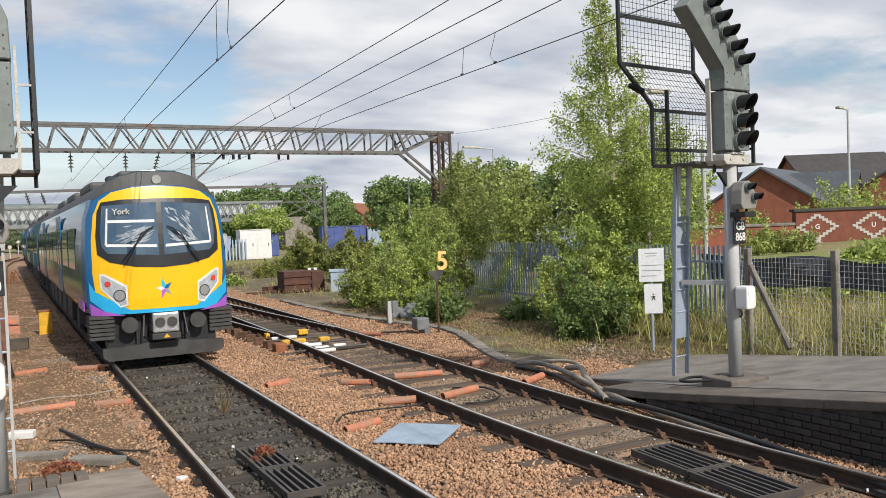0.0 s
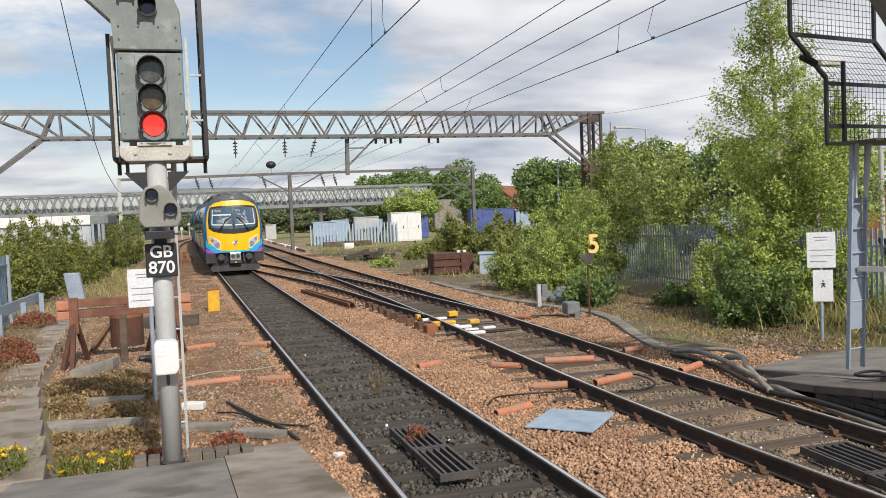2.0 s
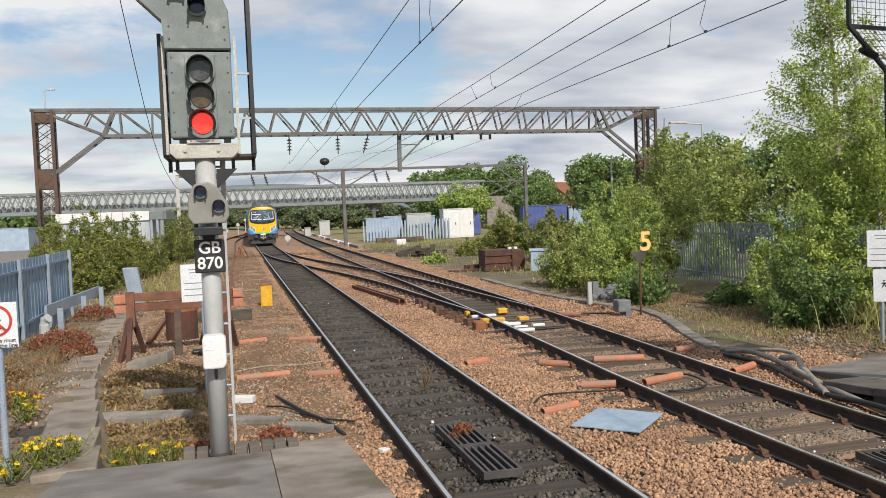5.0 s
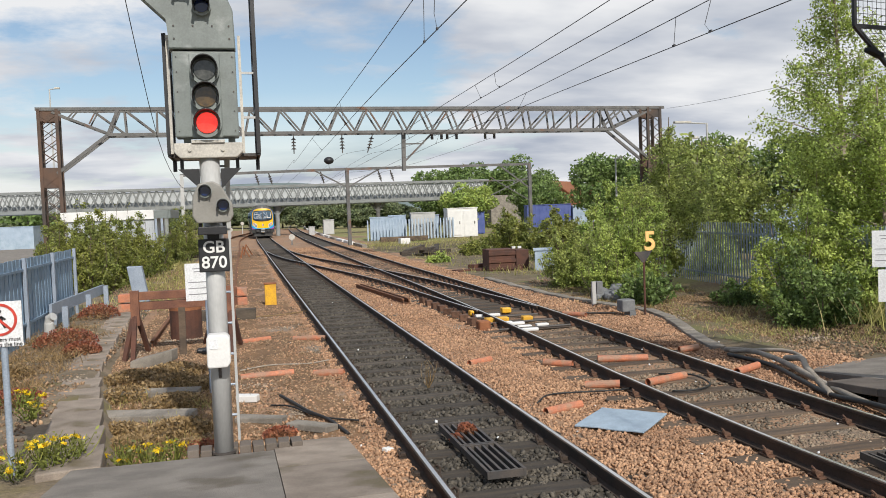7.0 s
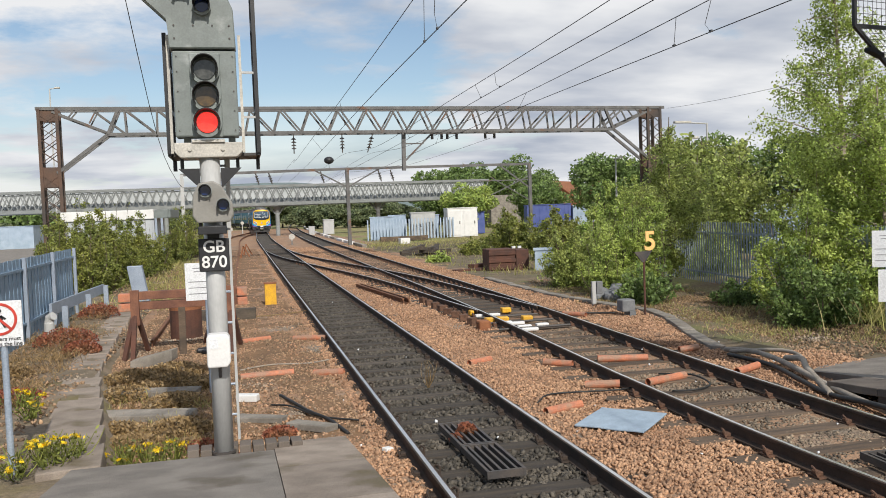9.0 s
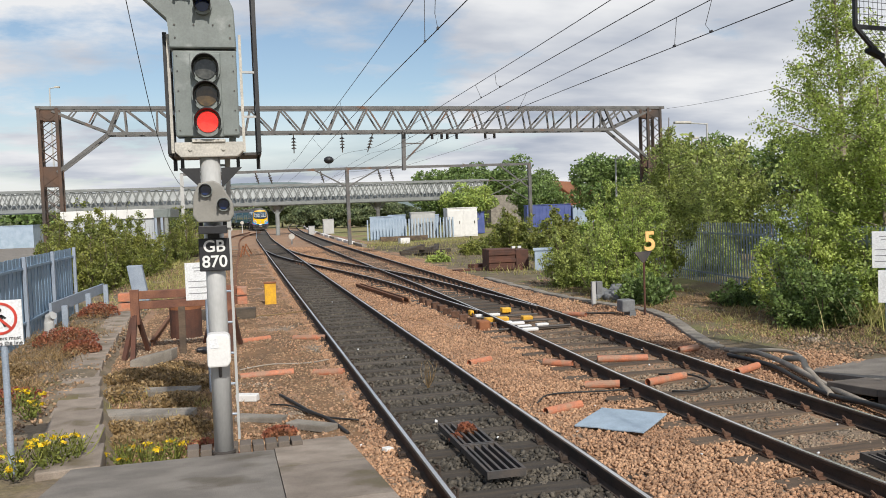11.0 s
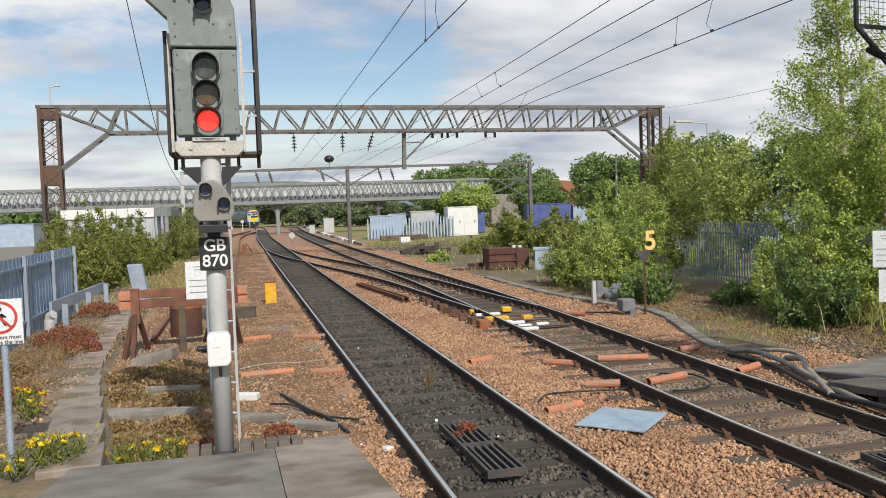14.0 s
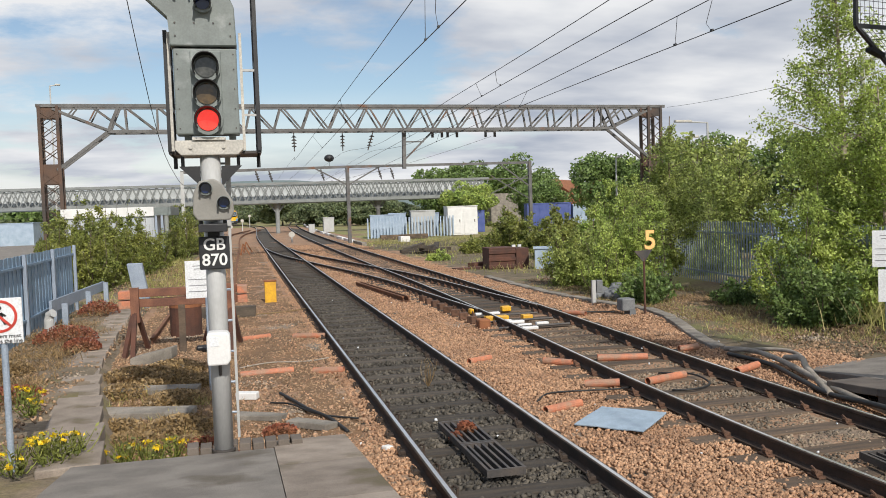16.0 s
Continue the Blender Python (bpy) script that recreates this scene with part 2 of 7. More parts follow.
    M["concrete"] = mat("weathered concrete", (0.29, 0.26, 0.22), (0.18, 0.16, 0.135), scale=4, rough=0.95, bump=0.5, rand=0.15)
    M["hose"] = mat("grey ribbed hose", (0.37, 0.32, 0.26), (0.25, 0.215, 0.175), scale=5, rough=0.7, bump=0.3)
    M["cable"] = mat("black cable", (0.02, 0.02, 0.02), rough=0.6, bump=0)
    M["wire"] = mat("oxidised contact wire", (0.07, 0.07, 0.075), rough=0.6, bump=0)
    M["bark"] = mat("bark", (0.16, 0.12, 0.09), (0.10, 0.075, 0.055), scale=5, rough=0.95, bump=0.6, streak=(1, 1, 0.3))
    M["birch_bark"] = mat("birch bark", (0.42, 0.36, 0.29), (0.2, 0.15, 0.11), scale=4, rough=0.9, bump=0.4, streak=(0.4, 0.4, 2))
    M["leaf_a"] = leaf_mat("birch leaves", (0.42, 0.49, 0.12), (0.26, 0.34, 0.08))
    M["leaf_b"] = leaf_mat("bush leaves", (0.42, 0.49, 0.125), (0.27, 0.36, 0.09))
    M["leaf_o"] = leaf_mat("olive leaves", (0.29, 0.30, 0.07), (0.17, 0.21, 0.05))
    M["leaf_c"] = leaf_mat("dark leaves", (0.21, 0.29, 0.085), (0.13, 0.20, 0.06))
    M["leaf_d"] = leaf_mat("far dark leaves", (0.19, 0.22, 0.10), (0.12, 0.16, 0.08))
    M["leaf_y"] = leaf_mat("yellow green leaves", (0.36, 0.40, 0.11), (0.27, 0.33, 0.09))
    M["dry"] = leaf_mat("dry stalks", (0.36, 0.25, 0.12), (0.26, 0.17, 0.085))
    M["grass_blade"] = leaf_mat("grass blades", (0.36, 0.37, 0.11), (0.43, 0.36, 0.16))
    M["brown_weed"] = leaf_mat("brown dry weed", (0.40, 0.28, 0.14), (0.28, 0.19, 0.085))
    M["red_weed"] = leaf_mat("reddish weed", (0.34, 0.10, 0.06), (0.28, 0.14, 0.07))
    M["flower"] = leaf_mat("yellow flowers", (0.85, 0.62, 0.02), (0.75, 0.52, 0.02))
    M["slate"] = mat("slate roof", (0.10, 0.11, 0.125), (0.075, 0.085, 0.095), scale=2, rough=0.7, bump=0.3)
    M["roof_dark"] = mat("dark tile roof", (0.07, 0.06, 0.058), (0.05, 0.045, 0.045), scale=2, rough=0.8, bump=0.3)
    M["house_brick"] = mat("orange red house brick", (0.36, 0.13, 0.075), (0.28, 0.1, 0.06), scale=2, fine=25, rough=0.9, bump=0.2)
    M["blue_cont"] = mat("blue container paint", (0.06, 0.09, 0.28), (0.09, 0.12, 0.32), scale=1.5, rough=0.6, bump=0.1)
    M["pale_blue"] = mat("pale blue cabinet", (0.38, 0.46, 0.56), (0.3, 0.38, 0.48), scale=1.5, rough=0.6, bump=0.1)
    # train
    M["t_side"] = mat("teal train side", (0.05, 0.10, 0.12), (0.042, 0.085, 0.105), scale=1, rough=0.12, bump=0, grain=0.03)
    M["t_blue"] = mat("train dark blue", (0.012, 0.11, 0.27), (0.014, 0.12, 0.29), scale=1, rough=0.25, bump=0, grain=0.03)
    M["t_yellow"] = mat("warning yellow", (0.87, 0.50, 0.008), (0.84, 0.47, 0.008), scale=2, rough=0.3, bump=0, grain=0.03)
    M["t_cyan"] = mat("train cyan", (0.03, 0.42, 0.75), (0.03, 0.40, 0.72), scale=2, rough=0.3, bump=0, grain=0.03)
    M["t_purple"] = mat("train purple", (0.42, 0.12, 0.55), (0.40, 0.11, 0.52), scale=2, rough=0.3, bump=0, grain=0.03)
    M["t_roof"] = mat("train roof grey", (0.055, 0.055, 0.058), (0.075, 0.072, 0.07), scale=2, rough=0.6, bump=0.1, grain=0.03)
    M["t_grey"] = mat("train underframe grey", (0.06, 0.058, 0.055), (0.04, 0.038, 0.036), scale=4, rough=0.75, bump=0.2)
    M["t_glass"] = mat("dark cab glass", (0.025, 0.06, 0.10), (0.035, 0.08, 0.13), scale=2, rough=0.04, bump=0, grain=0.03)
    M["t_glass"].node_tree.nodes["Principled BSDF"].inputs["IOR"].default_value = 2.1
    M["t_black"] = mat("black mask", (0.018, 0.018, 0.02), (0.025, 0.025, 0.027), scale=2, rough=0.35, bump=0, grain=0.03)
    M["t_silver"] = mat("lamp silver", (0.6, 0.61, 0.62), (0.5, 0.51, 0.52), scale=8, rough=0.2, metal=0.6, bump=0)
    M["lamp_clear"] = mat("clear lamp glass", (0.46, 0.48, 0.50), (0.36, 0.38, 0.40), scale=14, rough=0.12, bump=0)
    M["t_tail"] = mat("red tail lamp", (0.75, 0.05, 0.03), rough=0.3, bump=0, emit=0.2)
    M["s_red"] = mat("lit red lens", (1.0, 0.045, 0.03), (0.45, 0.02, 0.015), scale=16, rough=0.2, bump=0, emit=0.85)
    M["s_lens"] = mat("unlit lens", (0.10, 0.10, 0.09), (0.05, 0.05, 0.045), scale=20, rough=0.08, bump=0)
    M["s_amber"] = mat("unlit amber lens", (0.14, 0.09, 0.04), (0.07, 0.05, 0.03), scale=20, rough=0.08, bump=0)
    M["s_blue"] = mat("unlit blue lens", (0.01, 0.025, 0.10), (0.008, 0.015, 0.06), scale=20, rough=0.08, bump=0)
    M["reflector"] = mat("orange reflective numeral", (0.95, 0.55, 0.20), (0.92, 0.52, 0.18), rough=0.5, bump=0)


build_materials()


# ---- mesh tools ----
def mesh_of(name, bm, material, smooth=False):
    me = bpy.data.meshes.new(name)
    bmesh.ops.recalc_face_normals(bm, faces=bm.faces)
    bm.to_mesh(me)
    bm.free()
    for m in material if isinstance(material, (list, tuple)) else [material]:
        me.materials.append(m)
    if smooth:
        for p in me.polygons:
            p.use_smooth = True
    return me


def part(name, bm, material, parent=None, label="", smooth=False):
    ob = new(name, mesh_of(name, bm, material, smooth))
    ob.parent = parent
    if label:
        tagged(ob, label)
    return ob


def plan_y(x, y):
    """The plan was drawn in a slightly foreshortened frame; this is its true distance along the line."""
    return 1.1124 * y + 0.0569 * x


def thing(name, at, label, category, group="", kind="", rz=0.0):
    ob = new(name)
    ob.empty_display_size = 0.2
    ob.matrix_basis = pose(at[0], plan_y(at[0], at[1]), at[2], 0, 0, rz)
    return tagged(ob, label, category, group, kind)


def box(bm, x0, x1, y0, y1, z0, z1, bevel=0.0):
    v = [bm.verts.new(p) for p in ((x0, y0, z0), (x1, y0, z0), (x1, y1, z0), (x0, y1, z0), (x0, y0, z1), (x1, y0, z1), (x1, y1, z1), (x0, y1, z1))]
    fs = [bm.faces.new([v[i] for i in q]) for q in ((3, 2, 1, 0), (4, 5, 6, 7), (0, 1, 5, 4), (1, 2, 6, 5), (2, 3, 7, 6), (3, 0, 4, 7))]
    if bevel:
        bmesh.ops.bevel(bm, geom=list({e for f in fs for e in f.edges}), offset=bevel, segments=2, profile=0.5, affect="EDGES")
    return bm


def beam(bm, p0, p1, w, h, up=(0, 0, 1)):
    """A square bar from p0 to p1, w wide and h deep."""
    p0, p1 = Vector(p0), Vector(p1)
    d = (p1 - p0).normalized()
    u = Vector(up)
    if abs(d.dot(u)) > 0.98:
        u = Vector((0, 1, 0))
    s = d.cross(u).normalized()
    u = s.cross(d).normalized()
    v = []
    for p in (p0, p1):
        for a, b in ((-1, -1), (1, -1), (1, 1), (-1, 1)):
            v.append(bm.verts.new(p + s * a * w / 2 + u * b * h / 2))
    for q in ((0, 1, 2, 3), (7, 6, 5, 4), (0, 4, 5, 1), (1, 5, 6, 2), (2, 6, 7, 3), (3, 7, 4, 0)):
        bm.faces.new([v[i] for i in q])
    return bm


def tube(bm, pts, r, n=8, r1=None, cap=True):
    """A round bar along points."""
    pts = [Vector(p) for p in pts]
    rings = []
    for i, p in enumerate(pts):
        d = (pts[min(i + 1, len(pts) - 1)] - pts[max(i - 1, 0)]).normalized()
        u = Vector((0, 0, 1)) if abs(d.z) < 0.95 else Vector((0, 1, 0))
        s = d.cross(u).normalized()
        u = s.cross(d)
        rr = r if r1 is None else r + (r1 - r) * i / (len(pts) - 1)
        rings.append([bm.verts.new(p + (s * math.cos(a) + u * math.sin(a)) * rr) for a in [2 * math.pi * k / n for k in range(n)]])
    for a, b in zip(rings, rings[1:]):
        for k in range(n):
            bm.faces.new((a[k], a[(k + 1) % n], b[(k + 1) % n], b[k]))
    if cap:
        bm.faces.new(rings[0][::-1])
        bm.faces.new(rings[-1])
    return bm


def prism(bm, pts, y0, y1):
    """A polygon in x and z, made solid from y0 to y1."""
    a = [bm.verts.new((x, y0, z)) for x, z in pts]
    b = [bm.verts.new((x, y1, z)) for x, z in pts]
    n = len(pts)
    bm.faces.new(a)
    bm.faces.new(b[::-1])
    for i in range(n):
        bm.faces.new((a[i], b[i], b[(i + 1) % n], a[(i + 1) % n]))
    return bm


def B():
    return bmesh.new()


def raw_mesh(name, verts, faces, material):
    """A large mesh from arrays; faces all have one number of corners."""
    me = bpy.data.meshes.new(name)
    nf, k = faces.shape
    me.vertices.add(len(verts))
    me.vertices.foreach_set("co", verts.astype(np.float32).ravel())
    me.loops.add(nf * k)
    me.loops.foreach_set("vertex_index", faces.astype(np.int32).ravel())
    me.polygons.add(nf)
    me.polygons.foreach_set("loop_start", np.arange(0, nf * k, k, dtype=np.int32))
    me.update(calc_edges=True)
    me.materials.append(material)
    return me


def spline(xs, ys, x):
    """A smooth curve through knots."""
    xs, ys = np.asarray(xs, float), np.asarray(ys, float)
    m = np.gradient(ys, xs)
    i = int(np.clip(np.searchsorted(xs, x) - 1, 0, len(xs) - 2))
    h = xs[i + 1] - xs[i]
    t = min(max((x - xs[i]) / h, 0), 1)
    return float((2 * t**3 - 3 * t**2 + 1) * ys[i] + (t**3 - 2 * t**2 + t) * h * m[i] + (-2 * t**3 + 3 * t**2) * ys[i + 1] + (t**3 - t**2) * h * m[i + 1])


def letters(text, size, material, parent, at, name="lettering", rx=90, rz=0, depth=0.002):
    """Text of Blender's built-in font as a flat mesh, centred at a place in its thing."""
    cu = bpy.data.curves.new(name, "FONT")
    cu.body, cu.size, cu.extrude, cu.align_x, cu.align_y = text, size, depth, "CENTER", "CENTER"
    cu.offset = size * 0.018
    tmp = bpy.data.objects.new(name, cu)
    me = bpy.data.meshes.new_from_object(tmp)
    bpy.data.objects.remove(tmp)
    me.materials.clear()
    me.materials.append(material)
    ob = new(name, me)
    ob.parent = parent
    ob.matrix_basis = pose(*at, rx, 0, rz)
    return ob


# ---- lines of the tracks ----
def near_x(y):
    return spline((-66.61, 66.88, 89.13, 109.18, 122.54, 139.24, 161.49, 172.59, 182.54, 190.24, 197.91, 211.01, 227.33, 249.04, 286.95), (2.43, 2.43, 2.50, 2.85, 3.10, 3.42, 3.40, 2.90, 1.90, 0.30, -1.70, -6.00, -12.50, -22.00, -40.00), y)


def far_x(y):
    return spline((-66.47, -10.85, 0.29, 4.70, 7.20, 10.35, 13.69, 18.15, 24.83, 39.30, 66.01, 89.39, 138.43, 223.28, 368.57), (6.10, 6.04, 5.97, 5.92, 5.83, 5.83, 5.95, 6.12, 6.28, 6.38, 6.65, 7.05, 8.60, 14.00, 26.00), y)


def cross_x(y):
    return spline((18.15, 23.69, 28.13, 32.56, 36.97, 42.49, 48.02, 53.55, 61.32), (6.17, 5.86, 5.62, 5.20, 4.62, 3.90, 3.20, 2.75, 2.43), y)


def siding_x(y):
    return spline((17.18, 44.44, 66.70, 94.52, 111.26, 124.69, 138.11), (-1.05, -0.95, -0.80, -0.60, 0.30, 1.70, 3.00), y)


# ---- ground ----
def sheet(name, x0, x1, y0, y1, nx, ny, zf, material, label, category="ground", kind="structure"):
    xs, ys = np.linspace(x0, x1, nx), np.linspace(y0, y1, ny)
    v = np.array([(x, plan_y(x, y), zf(x, y)) for y in ys for x in xs])
    i = np.arange((nx - 1) * (ny - 1))
    a = (i // (nx - 1)) * nx + i % (nx - 1)
    ob = new(name, raw_mesh(name, v, np.stack([a, a + 1, a + nx + 1, a + nx], 1), material))
    return tagged(ob, label, category, "", kind)


def trough_x(y):
    """Line of the cable trough beside the far track, over the plan's y."""
    return float(np.interp(y, (10.9, 11.95, 13.1, 14.6, 16, 17.8, 20, 23, 26), (7.8, 8.05, 8.45, 9.0, 9.25, 8.9, 8.6, 8.55, 8.62)))


def path_x(y):
    """Middle of the flagged path beside the siding."""
    return spline((7, 8, 10, 13, 16, 22, 27), (-1.5, -1.68, -2.02, -2.52, -2.76, -3.05, -3.2), y)


def verge_z(x, y):
    z = 0.05 * noise.noise((x * 1.5, y * 1.5, 7)) + (0.16 if y < 9 else max(0.0, 0.16 - (y - 9) * 0.03)) - 0.012 * max(0, y - 20)
    k = min(1.0, max(0.0, (x - path_x(y) - 0.2) / 0.3))
    return z - k * (z + 0.22)


def build_ground():
    xs = [-2500, -600, -150, -60, -30, -16, -9, -6, -3, 12, 16, 24, 40, 80, 200, 700, 2500]
    ys = [-2500, -600, -100, -30, -5, 5, 15, 25, 35, 50, 70, 100, 140, 200, 320, 700, 2500]
    v = np.array([(x, y, -0.34) for y in ys for x in xs])
    n = len(xs)
    f = np.array([(j * n + i, j * n + i + 1, (j + 1) * n + i + 1, (j + 1) * n + i) for j in range(len(ys) - 1) for i in range(n - 1)])
    tagged(new("ground", raw_mesh("ground", v, f, M["grass"])), "rough grassy ground with bare brown earth", "ground", "", "structure")

    def bed(x, y):
        e = noise.noise((x * 0.7, y * 0.7, 0)) * 0.02 + noise.noise((x * 3, y * 3, 4)) * 0.012
        left = min(1.0, max(0.0, (-2.2 - x) / 0.6))
        right = min(1.0, max(0.0, (x - 8.3) / 1.5))
        near = 0.035 * min(1.0, max(0.0, (4.4 - x) / 0.4))
        if abs(x - near_x(y)) < 0.72:
            return -0.21
        return -0.185 + near + e - 0.06 * right + 0.06 * left
    sheet("ballast_bed", -2.5, 9.6, -8, 60, 120, 420, bed, M["ballast"], "brown stone ballast between and beside the tracks", "ballast")
    sheet("ballast_bed_far", -3.5, 10.8, 60, 150, 40, 60, lambda x, y: -0.2 + noise.noise((x * 0.4, y * 0.4, 3)) * 0.03, M["ballast"], "brown stone ballast of the far tracks", "ballast")
    sheet("verge_left", -9, -1.1, -6, 60, 80, 200, verge_z, M["dirt"], "dry stony verge with sparse weeds", "verge")
    sheet("verge_right", 7.9, 24, 2, 60, 120, 260, lambda x, y: (-0.19 if x > 9.5 else -0.165) + 0.05 * noise.noise((x * 0.9, y * 0.9, 9)) - (0.2 if y < 10.6 and x < 9.5 or x < trough_x(y) + 0.05 else 0.0) - 0.05 * max(0.0, min(1.0, (y - 24) / 8)), M["litter"], "trodden earth verge with dry grass and leaf litter", "verge")
    sheet("road", -60, -11, 52, 92, 4, 4, lambda x, y: -0.2, M["asphalt"], "grey asphalt yard road", "road")

    def strip(x, y):
        return -0.142 + 0.02 * noise.noise((x * 1.3, y * 1.3, 5)) + 0.012 * noise.noise((x * 5, y * 5, 2)) - 0.05 * max(0.0, (x - 1.2) / 0.2)
    sheet("soil_strip", -2.3, 1.4, 8.2, 60, 40, 400, strip, M["soil"], "trodden brown soil beside the siding", "soil")
    # oily strips between the rails
    for name, fx, y0, y1, mm, lab in (("four_foot", near_x, -8, 145, "ballast_dark", "oil-blackened ballast between the rails"), ("four_foot_far", far_x, 25, 145, "ballast_dark", "dark ballast between the far rails")):
        ys = np.arange(y0, y1, 0.5)
        v, f = [], []
        for j, y in enumerate(ys):
            for i, dx in enumerate((-0.70, -0.35, 0, 0.35, 0.70)):
                v.append((fx(y) + dx, y, -0.188 + noise.noise((dx * 4, y * 2, 1)) * 0.008))
                if j and i:
                    a = j * 5 + i
                    f.append((a - 6, a - 5, a, a - 1))
        tagged(new(name, raw_mesh(name, np.array(v), np.array(f), M[mm])), lab, "ballast", "", "structure")


def stones(name, pts, size, material, label):
    """Many small angular stones as one mesh."""
    n = len(pts)
    cube = np.array([(-1, -1, -1), (1, -1, -1), (1, 1, -1), (-1, 1, -1), (-1, -1, 1), (1, -1, 1), (1, 1, 1), (-1, 1, 1)], float) * 0.5
    q = np.array([(3, 2, 1, 0), (4, 5, 6, 7), (0, 1, 5, 4), (1, 2, 6, 5), (2, 3, 7, 6), (3, 0, 4, 7)])
    rng = np.random.default_rng(5)
    s = size * rng.uniform(0.6, 1.35, (n, 1, 1)) * rng.uniform(0.6, 1.25, (n, 1, 3))
    v = cube[None] * (1 + rng.uniform(-0.45, 0.35, (n, 8, 3))) * s * np.array([1.1, 1.1, 0.8])
    a = rng.normal(size=(n, 4))
    a /= np.linalg.norm(a, axis=1, keepdims=True)
    w, x, y, z = a.T
    R = np.stack([1 - 2 * (y * y + z * z), 2 * (x * y - z * w), 2 * (x * z + y * w), 2 * (x * y + z * w), 1 - 2 * (x * x + z * z), 2 * (y * z - x * w), 2 * (x * z - y * w), 2 * (y * z + x * w), 1 - 2 * (x * x + y * y)], 1).reshape(n, 3, 3)
    v = np.einsum("nij,nkj->nki", R, v) + pts[:, None, :]
    f = (np.arange(n)[:, None, None] * 8 + q[None]).reshape(-1, 4)
    ob = new(name, raw_mesh(name, v.reshape(-1, 3), f, material))
    return tagged(ob, label, "ballast", "", "stuff")


def scatter_ballast():
    rng = np.random.default_rng(3)
    nk = np.arange(-10, 155, 0.25)
    ntab, ftab = np.array([near_x(y) for y in nk]), np.array([far_x(y) for y in nk])

    def field(n, y0, y1, x0, x1):
        # as many per metre of depth as the distance calls for
        u = rng.uniform(0, 1, n)
        y = y0 * (y1 / y0) ** u
        x = rng.uniform(x0, x1, n)
        return x, y
    for name, n, y0, y1, size in (("ballast_stones", 165000, 3.5, 18, 0.026), ("ballast_stones_beyond", 62000, 18, 67, 0.034)):
        x, y = field(n, y0, y1, -2.3, 9.3)
        dn = np.abs(x - np.interp(y, nk, ntab))
        df = np.abs(x - np.interp(y, nk, ftab))
        ok = (dn > 0.82) & ~((np.abs(df - 0.753) < 0.09)) & ~((x < 1.0) & (y < 8.3))
        # thin over the sleepers
        on_far = (df < 1.25) & (np.abs(((y + 2.0) / 0.72 + 0.5) % 1 - 0.5) * 0.72 < 0.14)
        ok &= ~(on_far & (rng.uniform(size=n) < 0.8))
        on_near = (dn < 1.28) & (np.abs(((y + 4.0) / 0.70 + 0.5) % 1 - 0.5) * 0.70 < 0.13)
        ok &= ~(on_near & (rng.uniform(size=n) < 0.45))
        ok &= ~((x < 1.35) & (y > 9.5) & (rng.uniform(size=n) < 0.86))
        tx = np.interp((y - 0.0569 * x) / 1.1124, (10.9, 11.95, 13.1, 14.6, 16, 17.8, 20, 23, 26), (7.8, 8.05, 8.45, 9.0, 9.25, 8.9, 8.6, 8.55, 8.62))
        ok &= ~((x > tx) & (y > 12.3))
        z = -0.180 + rng.uniform(-0.010, 0.018, n) + 0.035 * np.clip((4.4 - x) / 0.4, 0, 1)
        z[df < 0.7] -= 0.012
        inner = (df < 0.7) & (y < 24)
        p = np.stack([x, y, z], 1)
        stones(name, p[ok & ~inner], size, M["stone"], "loose brown ballast stones")
        if y0 < 10:
            stones("greasy_stones", p[ok & inner], size, M["stone_mid"], "greasy grey brown ballast stones between the far rails")
    x, y = field(11000, 3.5, 33, 1.75, 3.1)
    ok = (np.abs(((y + 4.0) / 0.70 + 0.5) % 1 - 0.5) * 0.70 > 0.125) | (rng.uniform(size=11000) < 0.10)
    stones("oily_stones", np.stack([x, y, rng.uniform(-0.186, -0.168, 11000)], 1)[ok], 0.038, M["stone_dark"], "oil-blackened ballast stones between the rails")
    x, y = field(70, 4.5, 26, -1.6, 8.4)
    stones("pale_chips", np.stack([x, y, np.full(70, -0.135)], 1), 0.024, M["sign_white"], "scattered pale chippings on the ballast")
    x, y = field(5000, 6, 44, -4.3, -2.3)
    stones("grit", np.stack([x, y, np.where(y < 9.8, 0.17, np.maximum(0.01, 0.17 - (y - 9.8) * 0.027))], 1), 0.03, M["rubble"], "pale grit and rubble beside the fence")
    x, y = field(30000, 8.6, 26, -2.3, 1.35)
    x = np.where(x < -1.9 - (y - 9) * 0.06, x + 1.2, x)
    keep = (x < -0.2) | (rng.uniform(size=30000) < 0.5)
    stones("rubble", np.stack([x, y, np.full(30000, -0.138)], 1)[keep], 0.022, M["rubble"], "mixed brown and grey rubble on the old siding ground")
    x, y = field(8000, 11.5, 28, 8.9, 12.5)
    stones("verge_grit", np.stack([x, y, np.full(8000, -0.175)], 1), 0.028, M["rubble"], "loose grit on the trodden verge")


# ---- tracks ----
RAIL = ((-0.019, 0.0), (-0.034, -0.006), (-0.036, -0.03), (-0.012, -0.045), (-0.010, -0.125), (-0.065, -0.145), (-0.067, -0.158), (0.067, -0.158), (0.065, -0.145), (0.010, -0.125), (0.012, -0.045), (0.036, -0.03), (0.034, -0.006), (0.019, 0.0))


